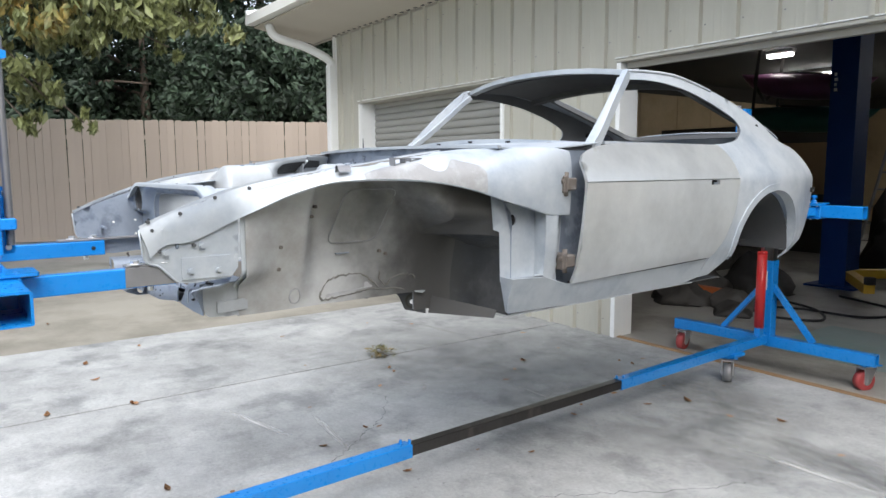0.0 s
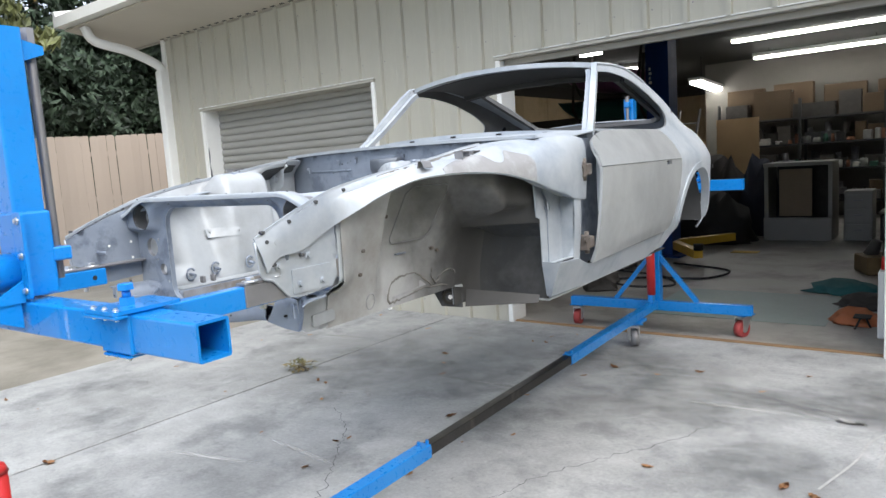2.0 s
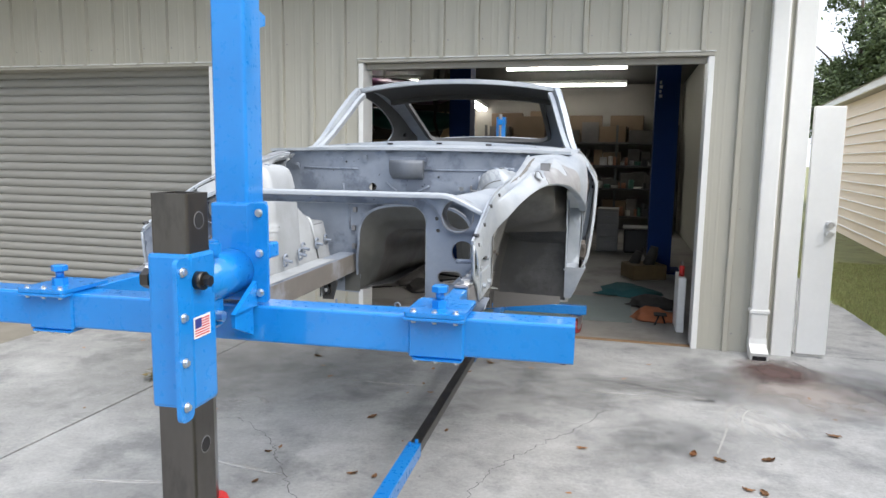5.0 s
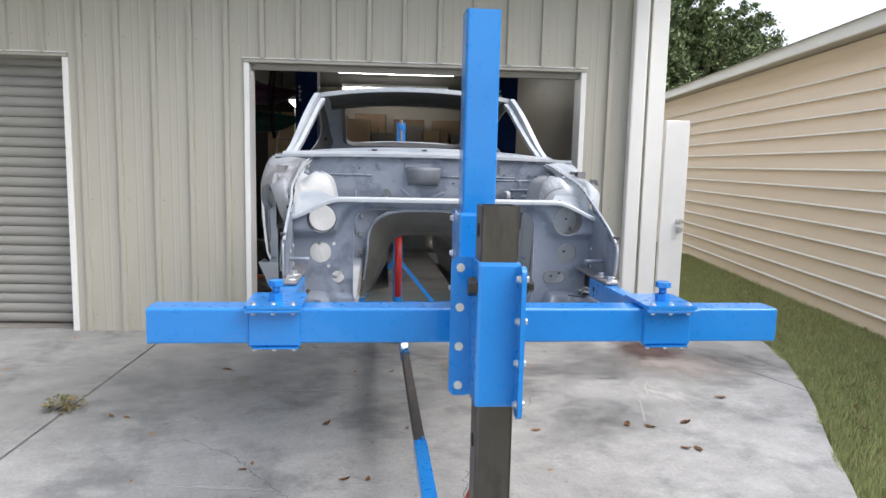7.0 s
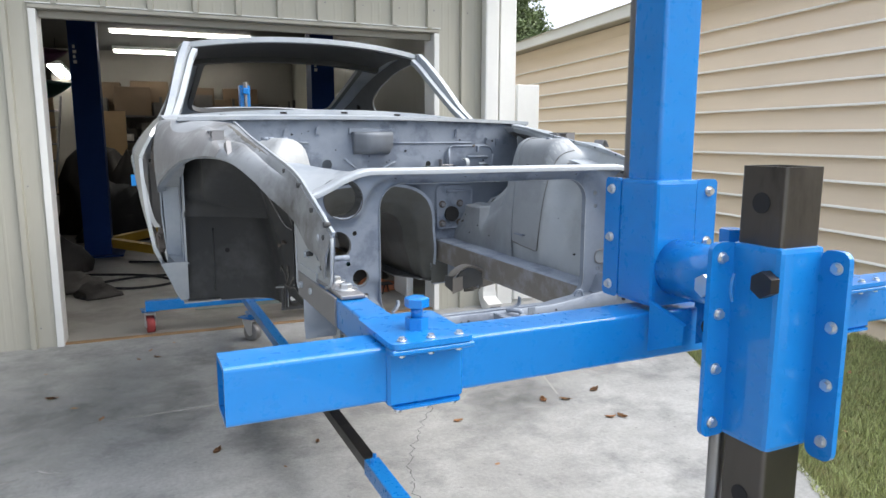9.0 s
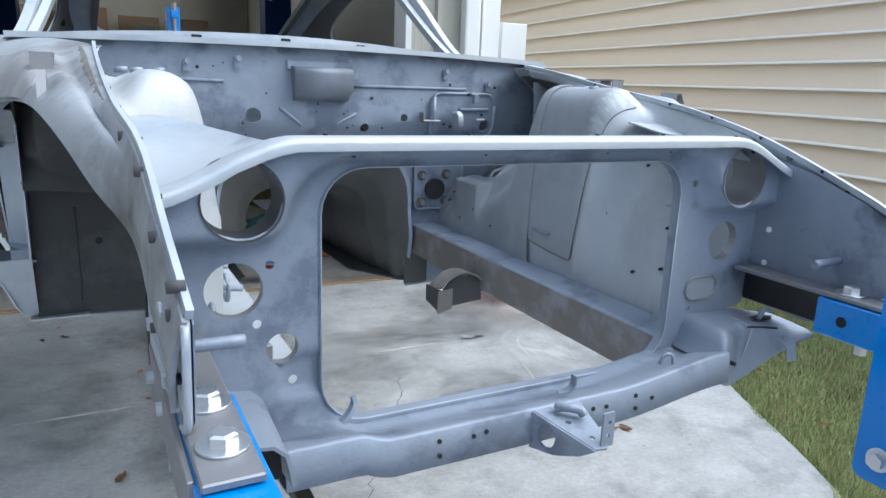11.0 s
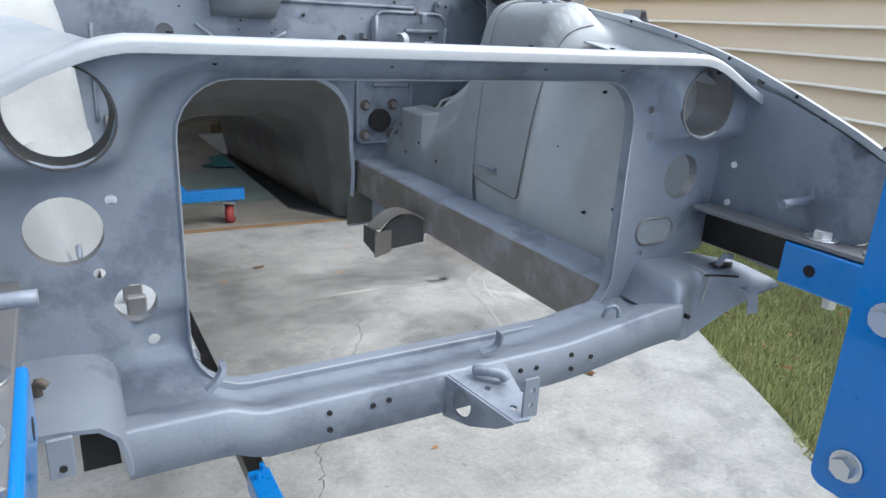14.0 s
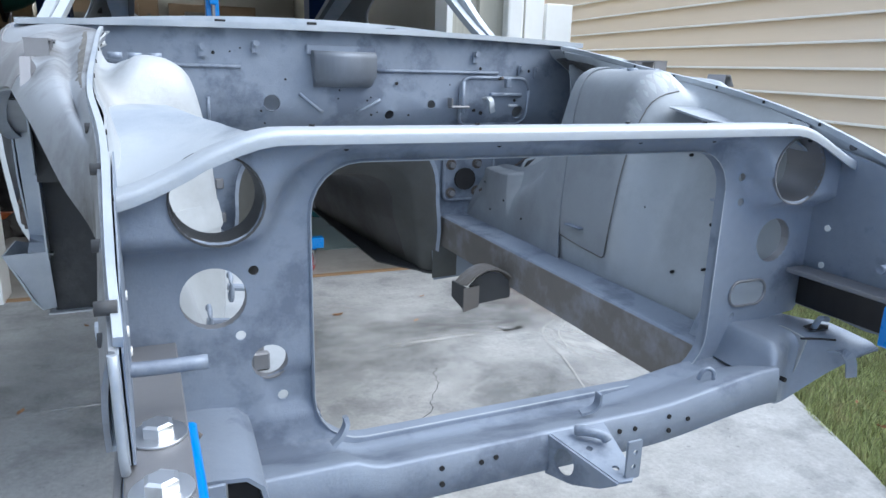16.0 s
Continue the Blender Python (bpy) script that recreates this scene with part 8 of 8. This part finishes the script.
for x in (-4.0, -3.1, -2.2, -1.3):
    t = thing("wooden_crate", "dusty wooden crate on the shelf top", "crate", pose(x, 15.05, 1.986, 0, 0, rk.uniform(-4, 4)), group="shelf boxes")
    part("crate_side", boxbm((-0.36, -0.09, 0), (0.36, 0.09, rk.uniform(0.5, 0.72)), 0.01), CARD, t)
    part("batten", boxbm((-0.34, -0.105, 0.2), (0.34, -0.091, 0.26), 0.003), CARD, t)

# pale cabinet frame, small drawer unit, bin
cf = thing("machine_cabinet", "pale metal machine cabinet with an open dark front", "cabinet")
part("frame", boxbm((-2.85, 11.2, 0.006), (-1.90, 11.25, 0.36), 0.006), PALE, cf)
part("side", boxbm((-2.85, 11.26, 0.006), (-2.79, 11.9, 1.15), 0.006), PALE, cf)
part("side", boxbm((-1.96, 11.26, 0.006), (-1.90, 11.9, 1.15), 0.006), PALE, cf)
part("top", boxbm((-2.85, 11.2, 1.152), (-1.90, 11.9, 1.21), 0.006), PALE, cf)
part("back", boxbm((-2.78, 11.85, 0.02), (-1.97, 11.89, 1.14)), CLUT, cf)
part("inner_panel", boxbm((-2.66, 11.4, 0.37), (-2.2, 11.45, 1.1)), mat("tan_panel", (0.28, 0.22, 0.15), 0.7, 0, 0.1, 4), cf)
dw = thing("drawer_unit", "small pale drawer unit standing on the workshop floor", "drawers")
part("body", boxbm((-1.75, 11.25, 0.006), (-1.38, 11.7, 0.75), 0.008), PALE, dw)
for i in range(3):
    d = part("drawer", boxbm((-1.73, 11.235, 0.06 + 0.22 * i), (-1.40, 11.249, 0.25 + 0.22 * i), 0.004), PALE, dw)
    part("handle", boxbm((-1.62, 11.222, 0.16 + 0.22 * i), (-1.51, 11.234, 0.18 + 0.22 * i), 0.003), STEEL, d)
bn = thing("plastic_bin", "grey translucent plastic bin on the workshop floor", "bin")
part("body", boxbm((-1.28, 11.1, 0.006), (-0.85, 11.6, 0.42), 0.03), SHELFM, bn)
part("lid", boxbm((-1.30, 11.08, 0.421), (-0.83, 11.62, 0.45), 0.01), PALE, bn)
yb = boxbm((-2.98, 9.75, 0.006), (-2.62, 9.95, 0.012), 0.002)
tagged(part("floor_sign", yb, YELL), "flat yellow plate lying on the workshop floor", "plate")

# clutter by the doorway
def rag(x, y, r, m, label, cat="rag", h=0.10):
    b = bmesh.new()
    bmesh.ops.create_icosphere(b, subdivisions=3, radius=1)
    for v in b.verts:
        n = noise.noise(v.co * 2.2 + Vector((x, y, 0)))
        k = 1 + 0.45 * n
        v.co = Vector((v.co.x * r * k, v.co.y * r * 0.8 * k, max(0.0, v.co.z) * h * (1 + 0.8 * noise.noise(v.co * 5)) + 0.004))
        v.co.z = max(v.co.z, 0.002)
    for f in b.faces:
        f.smooth = True
    ob = part("crumpled_rag", b, m)
    ob.location = (x, y, 0.006)
    return tagged(ob, label, cat)


rag(-1.22, 7.3, 0.33, mat("teal_cloth", (0.03, 0.12, 0.12), 0.85, 0, 0.2, 8), "crumpled teal cloth on the workshop floor", "cloth")
rag(-0.95, 6.65, 0.28, CLUT, "crumpled black cloth on the workshop floor", "cloth")
rag(-0.98, 6.0, 0.22, mat("orange_cloth", (0.36, 0.12, 0.05), 0.8, 0, 0.2, 8), "crumpled orange cloth on the workshop floor", "cloth")
wb = thing("white_box", "white appliance box just inside the doorway", "box")
part("body", boxbm((-0.815, 5.5, 0.007), (-0.745, 5.9, 0.52), 0.008), TRIMM, wb)
jk = thing("bottle_jack", "small red bottle jack standing on a white box", "jack")
part("body", cylbm((-0.78, 5.62, 0.521), (-0.78, 5.62, 0.62), 0.026, 0.022, n=16), RED, jk)
part("ram", cylbm((-0.78, 5.62, 0.62), (-0.78, 5.62, 0.66), 0.010, n=12), STEEL, jk)
tc_ = thing("tool_crate", "battered wooden tool crate heaped with dark parts by the lift post", "crate", pose(-1.02, 8.55, 0.006, 0, 0, 25))
part("crate_side", boxbm((-0.24, -0.20, 0), (0.24, 0.20, 0.20), 0.01), mat("worn_yellow_wood", (0.15, 0.10, 0.045), 0.75, 0, 0.25, 7), tc_)
for dx_, dy_, hh in ((-0.12, 0.05, 0.16), (0.03, -0.08, 0.24), (0.12, 0.08, 0.14)):
    part("dark_part", cylbm((dx_, dy_, 0.19), (dx_ + 0.06, dy_ - 0.03, 0.20 + hh), 0.08, 0.05, n=12), CLUT, tc_)
tr = thing("floor_stand", "small black metal stand on the floor", "stand")
part("plate", boxbm((-1.0, 5.72, 0.10), (-0.88, 5.86, 0.11), 0.002), DARK, tr)
part("leg", cylbm((-0.99, 5.74, 0.006), (-0.95, 5.78, 0.10), 0.008, n=8), DARK, tr)
part("leg", cylbm((-0.89, 5.84, 0.006), (-0.92, 5.8, 0.10), 0.008, n=8), DARK, tr)
part("mat_sheet", sheet(rounded(-2.75, -1.2, 5.75, 7.0, 0.03), [], lambda a, b: (a, b, 0.012), 0.3, 0.004, False), mat("teal_sheet", (0.17, 0.22, 0.21), 0.5, 0, 0.1, 3)).name = "floor_mat"
tagged(bpy.data.objects["floor_mat"], "thin greyish teal plastic mat on the workshop floor", "mat")

# heap of black bags and bars beside the left post
for i, (x, y, r, h) in enumerate(((-4.35, 6.9, 0.35, 0.22), (-3.85, 7.1, 0.3, 0.16), (-4.6, 7.6, 0.4, 0.3), (-3.6, 6.7, 0.2, 0.12), (-4.2, 8.2, 0.4, 0.4))):
    rag(x, y, r, CLUT, "heap of black plastic and hoses on the workshop floor", "heap", h)
hs = pipe(cr([(-3.9, 7.9, 0.02), (-3.2, 7.6, 0.02), (-2.9, 7.1, 0.02), (-3.3, 6.9, 0.02), (-3.7, 7.2, 0.02), (-3.3, 7.5, 0.02), (-2.7, 7.6, 0.02), (-2.6, 8.2, 0.02), (-3.4, 8.6, 0.02)], 8), 0.013, 8)
tagged(part("air_hose", hs, DARK), "black air hose looped on the workshop floor", "hose")
ob = thing("orange_frame", "orange steel frame lying in the workshop", "steel frame")
part("bar", boxbm((-4.9, 7.2, 0.05), (-3.9, 7.28, 0.16), 0.006), mat("orange_paint", (0.42, 0.11, 0.03), 0.6, 0, 0.15, 5), ob)
part("bar", boxbm((-4.1, 7.0, 0.006), (-4.02, 7.5, 0.049), 0.006), CLUT, ob)
lb = thing("work_bench", "long low workbench with dark parts along the workshop side", "bench")
part("bench_top", boxbm((-8.6, 9.0, 0.86), (-5.4, 9.8, 0.92), 0.006), INTW, lb)
for x in (-8.5, -7.0, -5.5):
    part("leg", boxbm((x - 0.04, 9.1, 0.006), (x + 0.04, 9.7, 0.859), 0.004), CLUT, lb)
x = -8.4
while x < -5.6:
    r = rk.uniform(0.1, 0.2)
    junk(x + r, 9.4, 0.921, r, "dark machine part on the workbench")
    x += 2 * r + 0.05
tagged(part("partition_wall", boxbm((-9.0, 12.6, 0.006), (-5.0, 12.7, 2.3)), INTW), "tan plywood partition darkened for the dim workshop", "partition", kind="structure")

# two kayaks slung high
def kayak(x, y, z, turn, m, label, L=3.6, tip=0.0):
    t = thing("kayak", label, "kayak", pose(x, y, z, 0, tip, turn))
    def f(a, b):
        k = 2 * a - 1
        w = 0.33 * (1 - abs(k) ** 2.4)
        ang = 2 * math.pi * b
        return (k * L / 2, w * math.cos(ang), 0.20 * (1 - abs(k) ** 3) * math.sin(ang) + 0.16 * k ** 4)
    part("hull", grid(f, 26, 16, 0), m, t)
    part("cockpit_rim", pipe([(0.35 * math.cos(a), 0.2 * math.sin(a), 0.19) for a in np.linspace(0, 2 * math.pi, 25)], 0.015, 6), DARK, t)
    for s in (-0.28 * L, 0.28 * L):
        part("sling", sweep([(s, -0.35, 0.9), (s, -0.36, 0), (s, 0, -0.26), (s, 0.36, 0), (s, 0.35, 0.9)], 0.05, 0.006, side=(1, 0, 0)), CLUT, t)
    return t


kayak(-5.19, 11.0, 2.76, 0, KAYAKP, "purple plastic kayak slung under the workshop ceiling", 2.1, 7)
kayak(-5.18, 11.0, 2.26, 0, KAYAKG, "dark green kayak slung on the workshop wall rack", 2.2, 4)
rag(-3.55, 11.0, 0.62, mat("black_cover", (0.02, 0.02, 0.021), 0.8, 0, 0.2, 5), "low black machine under a dull cover", "covered machine", 0.75)
rag(-3.85, 12.1, 0.75, mat("maroon_cover", (0.022, 0.017, 0.016), 0.85, 0, 0.25, 5), "large dark covered machine in the workshop", "covered machine", 1.25)
rag(-3.05, 12.0, 0.42, mat("navy_cover", (0.014, 0.018, 0.034), 0.85, 0, 0.25, 5), "dark blue covered machine in the workshop", "covered machine", 1.15)
for x0, x1, y, z0, z1 in ((-4.35, -3.55, 14.1, 0.006, 2.05), (-6.4, -5.35, 12.55, 1.05, 1.95)):
    tagged(part("plywood_board", boxbm((x0, y, z0), (x1, y + 0.02, z1), 0.002), mat("plywood", (0.33, 0.22, 0.115), 0.7, 0, 0.1, 3, 0.03, 40)), "tan plywood board standing in the workshop", "board")

ladder = thing("ladder", "dull metal ladder leaning in the workshop", "ladder")
for dx in (-0.2, 0.2):
    part("stile", sweep([(-5.0 + dx, 13.2, 0.006), (-4.8 + dx, 13.9, 2.3)], 0.03, 0.06, side=(1, 0, 0)), STEEL, ladder)
for i in range(7):
    k = 0.1 + i * 0.13
    part("rung", cylbm((-5.2 + 0.2 * k, 13.2 + 0.7 * k, 0.006 + 2.294 * k), (-4.8 + 0.2 * k, 13.2 + 0.7 * k, 0.006 + 2.294 * k), 0.015, n=8), STEEL, ladder)

# ---- leaves on the slab ----
def leafmesh(k):
    r = random.Random(k)
    b = bmesh.new()
    n = 9
    L = 0.035
    top = []
    for i in range(n):
        t = i / (n - 1)
        w = 0.016 * math.sin(math.pi * t) ** 0.8 + 0.0006
        zc = 0.004 + 0.010 * (t - 0.5) ** 2 * 4 * r.random()
        top.append([b.verts.new((L * (t - 0.5) * 2, s * w, zc + abs(s) * 0.006 * r.random())) for s in (-1, 0, 1)])
    for a, c in zip(top, top[1:]):
        for j in range(2):
            b.faces.new((a[j], a[j + 1], c[j + 1], c[j]))
    bmesh.ops.solidify(b, geom=b.faces[:], thickness=0.0012)
    return mesh_of(b, "leaf", DEADL)


LM = [leafmesh(k) for k in range(5)]
rl = random.Random(33)
spots = [(-5.52, 2.57), (-5.12, 0.96), (-3.01, 0.94), (-2.61, 1.98), (-4.1, 2.85), (-2.65, 3.42), (-2.4, 3.77), (-3.06, 4.44), (-4.32, 4.44), (-5.96, 1.44), (-5.62, 0.97), (-7.39, 0.9), (-2.49, 1.98), (-1.51, 2.62),
         (-0.92, 2.71), (-0.79, 2.67), (-3.14, 2.1), (-4.0, 2.83), (-0.7, 2.35), (-1.73, 4.18), (0.3, 2.0), (0.55, 2.6), (-0.1, 3.2), (0.75, 3.0)]
spots += [(rl.uniform(-6.2, -0.2), rl.uniform(-0.5, 4.6)) for _ in range(16)]
for x, y in spots:
    if x > slab_edge(y) - 0.1:
        z = 0.01
    else:
        z = 0.0005
    o = new("fallen_leaf", LM[rl.randrange(5)])
    o.matrix_world = pose(x, y, z + 0.001, 0, 0, rl.uniform(0, 360)) @ Matrix.Diagonal([rl.uniform(0.55, 1.25)] * 3 + [1])
    tagged(o, "dry brown fallen leaf lying on the concrete", "leaf", group="fallen leaves")
# weed clump in the joint
wd = thing("weed_clump", "low green weed growing from the slab joint", "weed", pose(-4.43, 2.966, 0))
wv, wf = [], []
for i in range(150):
    a, d = rl.uniform(0, 6.283), rl.uniform(0.01, 0.11)
    h = rl.uniform(0.02, 0.10) * (1 - d * 3)
    c = Vector((d * math.cos(a) * 1.3, d * math.sin(a), max(0.012, h)))
    u = Vector((math.cos(a + rl.uniform(-1, 1)), math.sin(a + rl.uniform(-1, 1)), rl.uniform(-.3, .5))).normalized() * rl.uniform(0.015, 0.03)
    s = u.cross(Vector((rl.uniform(-.4, .4), rl.uniform(-.4, .4), 1))).normalized() * 0.008
    k = len(wv)
    wv += [tuple(c - u), tuple(c + s), tuple(c + u), tuple(c - s)]
    wf.append((k, k + 1, k + 2, k + 3))
wm = bpy.data.meshes.new("leaves")
wm.from_pydata(wv, [], wf)
wm.materials.append(mat("dull_weed_leaf", (0.10, 0.105, 0.045), 0.7, 0, 0.25, 9, island=0.5, stain=(0.22, 0.16, 0.06), stain_scale=14, stain_lo=0.45, stain_hi=0.6))
o = new("leaves", wm)
o.parent = wd
part("stem", pipe([(-0.06, 0, 0.0), (0, 0.01, 0.03), (0.08, 0.02, 0.02)], 0.004, 6), BARK, wd)

# ---- trees ----
def foliage(name, m, blobs, n, size, seed, parent, droop=0.0):
    """A crown of many small single leaves gathered in clumps."""
    r = random.Random(seed)
    vs, fs = [], []
    tot = sum(b[3] ** 2 for b in blobs)
    for x, y, z, R, sq in blobs:
        clumps = max(3, int(n * R * R / tot / 34))
        for c in range(clumps):
            d = Vector((r.gauss(0, 1), r.gauss(0, 1), r.gauss(0, 1))).normalized() * R * r.uniform(0.55, 1.0)
            cc = Vector((x + d.x, y + d.y, z + d.z * sq))
            cr_ = R * r.uniform(0.10, 0.24)
            for i in range(34):
                e = Vector((r.gauss(0, 1), r.gauss(0, 1), r.gauss(0, 0.7))) * cr_ * 0.6
                p = cc + e
                u = Vector((r.uniform(-1, 1), r.uniform(-1, 1), r.uniform(-1, 0.5) - droop)).normalized()
                w = u.cross(Vector((r.uniform(-1, 1), r.uniform(-1, 1), r.uniform(-1, 1)))).normalized()
                s = size * r.uniform(0.6, 1.3)
                k = len(vs)
                q = u.cross(w) * s * 0.12
                vs += [tuple(p - u * s), tuple(p + w * s * 0.42 + q), tuple(p + u * s), tuple(p - w * s * 0.42 + q)]
                fs.append((k, k + 1, k + 2, k + 3))
    me = bpy.data.meshes.new(name)
    me.from_pydata(vs, [], fs)
    me.materials.append(m)
    o = new(name, me)
    o.parent = parent
    return o


def limb(path, r0, r1, parent, name="limb"):
    return part(name, pipe([tuple(p) for p in cr(path, 5)], lambda t: r0 + (r1 - r0) * t, 10), BARK, parent)


rt = random.Random(7)
# dark evergreens behind the fence
for i, (x, y, h, R) in enumerate(((-23, -3, 9, 3.2), (-21.5, 2.5, 10, 3.4), (-20, 8, 11, 3.6), (-18, 13, 10, 3.4), (-16.5, 18.5, 11, 3.6), (-25, 8, 13, 4.2), (-23, 15, 13, 4.2), (-26, -8, 11, 4), (-14, 24, 11, 4), (-27, 2, 12, 4.6), (-25.5, -3, 10, 4.2), (-22.5, 5.2, 7, 3.4), (-19.5, 10.6, 7, 3.2), (-21.8, 0, 6.5, 3.2))):
    t = thing("evergreen_tree", "tall dark evergreen tree behind the fence", "tree", pose(x, y, -0.06), group="trees behind the fence")
    limb([(0, 0, 0), (0.1, 0.1, h * 0.4), (0, 0.1, h * 0.9)], 0.28, 0.05, t, "trunk")
    for k in range(5):
        a = k * 1.3
        limb([(0, 0, h * (0.25 + 0.1 * k)), (R * 0.4 * math.cos(a), R * 0.4 * math.sin(a), h * (0.3 + 0.1 * k)), (R * 0.8 * math.cos(a), R * 0.8 * math.sin(a), h * (0.3 + 0.1 * k))], 0.08, 0.02, t)
    blobs = [(rt.uniform(-1, 1) * R * 0.5, rt.uniform(-1, 1) * R * 0.5, h * (0.16 + 0.78 * j / 8), R * (0.75 - 0.42 * j / 8) * rt.uniform(0.85, 1.15), 0.75) for j in range(9)]
    foliage("crown", LEAFD, blobs, 34000, 0.125, 50 + i, t, 0.3)
# broadleaf hanging over the drive
t = thing("broadleaf_tree", "broadleaf tree turning yellow with long hanging branches", "tree", pose(-11.2, -1.6, -0.06))
limb([(0, 0, 0), (0.1, 0.15, 2.0), (-0.1, 0.4, 3.6), (0.2, 0.8, 5.6)], 0.20, 0.09, t, "trunk")
bl = [(1.4, 2.7, 3.50, 0.65, 0.6), (1.5, 3.3, 3.62, 0.65, 0.55), (1.6, 3.95, 3.55, 0.55, 0.55), (1.75, 4.5, 3.66, 0.55, 0.5), (1.85, 4.95, 3.46, 0.36, 0.6), (1.65, 4.35, 3.22, 0.26, 0.9), (1.3, 2.6, 2.95, 0.42, 0.8),
      (1.3, 2.75, 2.66, 0.40, 0.8), (1.3, 3.0, 2.40, 0.32, 0.8), (1.35, 3.3, 2.20, 0.15, 1.0), (1.3, 2.72, 2.12, 0.16, 1.0), (1.45, 3.4, 3.22, 0.40, 0.7), (1.0, 1.8, 3.9, 0.9, 0.7), (1.2, 3.4, 4.3, 0.9, 0.6),
      (1.5, 4.6, 4.3, 0.8, 0.6), (0.2, 0.8, 5.4, 1.3, 0.7), (0.8, 2.6, 5.4, 1.3, 0.6), (-1.2, 0.6, 5.0, 1.3, 0.6)]
for x, y, z, R, q in bl:
    limb([(0, 0.4, 3.6), (x * 0.5, y * 0.5 + 0.2, (z + 4.6) / 2 + 0.2), (x, y, z)], 0.04, 0.008, t)
foliage("crown", LEAFG, bl, 17000, 0.092, 91, t, 0.9)
# Upper crown lies out of view; added to shade the left wall and drive.
top = [(-1.5, -1.0, 6.2, 2.2, 0.7), (1.2, -1.2, 6.6, 2.3, 0.7), (2.6, 0.8, 6.6, 2.1, 0.6), (0.2, 1.8, 7.4, 2.4, 0.7), (-2.4, 1.4, 6.8, 2.1, 0.7), (1.4, -3.4, 6.2, 2.2, 0.7), (-1.6, -3.6, 6.4, 2.2, 0.7), (3.2, -1.6, 5.8, 1.8, 0.6), (0.0, -0.8, 8.6, 2.2, 0.7)]
for x, y, z, R, q in top:
    limb([(0, 0.4, 3.6), (x * 0.5, y * 0.5 + 0.2, z - 1.2), (x, y, z)], 0.07, 0.012, t)
foliage("upper_crown", LEAFG, top, 24000, 0.17, 92, t, 0.3)
# trees beyond the tan building
for i, (x, y, h, R) in enumerate(((9.3, 25.5, 8.6, 3.0), (11.8, 27.0, 8.0, 2.8), (7.2, 29, 9.2, 3.0), (14.2, 33, 8.6, 2.8), (8.0, 24.0, 7.2, 2.4))):
    t = thing("leafy_tree", "leafy green tree rising beyond the tan building", "tree", pose(x, y, -0.06), group="trees beyond the building")
    limb([(0, 0, 0), (0.1, 0, h * 0.5), (0, 0.1, h * 0.85)], 0.2, 0.05, t, "trunk")
    for k in range(4):
        a = k * 1.6
        limb([(0, 0, h * 0.45), (R * 0.3 * math.cos(a), R * 0.3 * math.sin(a), h * 0.6), (R * 0.7 * math.cos(a), R * 0.7 * math.sin(a), h * 0.72)], 0.06, 0.02, t)
    blobs = [(rt.uniform(-1, 1) * R * 0.6, rt.uniform(-1, 1) * R * 0.6, h * (0.42 + 0.5 * j / 8), R * (0.6 - 0.25 * j / 8) * rt.uniform(0.85, 1.2), 0.8) for j in range(9)]
    foliage("crown", LEAFM, blobs, 26000, 0.10, 70 + i, t)
# more leaves blown over the drive and the grass
lm = bmesh.new()
lv = [lm.verts.new(p) for p in ((-0.5, 0, 0.02), (-0.18, 0.26, 0.09), (0.3, 0.2, 0.04), (0.55, 0, 0.14), (0.28, -0.22, 0.05), (-0.2, -0.24, 0.10), (0, 0, 0.0))]
for i in range(6):
    lm.faces.new((lv[i], lv[(i + 1) % 6], lv[6]))
leaf_me = mesh_of(lm, "leaf", DEADL)
rl = random.Random(17)
for i in range(70):
    if i < 34:
        x, y, z = rl.uniform(-5.6, 0.0), rl.uniform(-0.5, 4.8), 0.002
        if x > slab_edge(y) - 0.1:
            continue
    else:
        y = rl.uniform(0.5, 6.5)
        x, z = slab_edge(y) + rl.uniform(0.0, 1.2), 0.012
    k = rl.uniform(0.022, 0.05)
    ob = new("fallen_leaf", leaf_me)
    ob.matrix_world = pose(x, y, z, rl.uniform(-8, 8), rl.uniform(-8, 8), rl.uniform(0, 360)) @ Matrix.Diagonal((k, k, k, 1))
    tagged(ob, "dry brown leaf fallen on the " + ("concrete drive" if i < 34 else "grass"), "leaf", "fallen leaves")
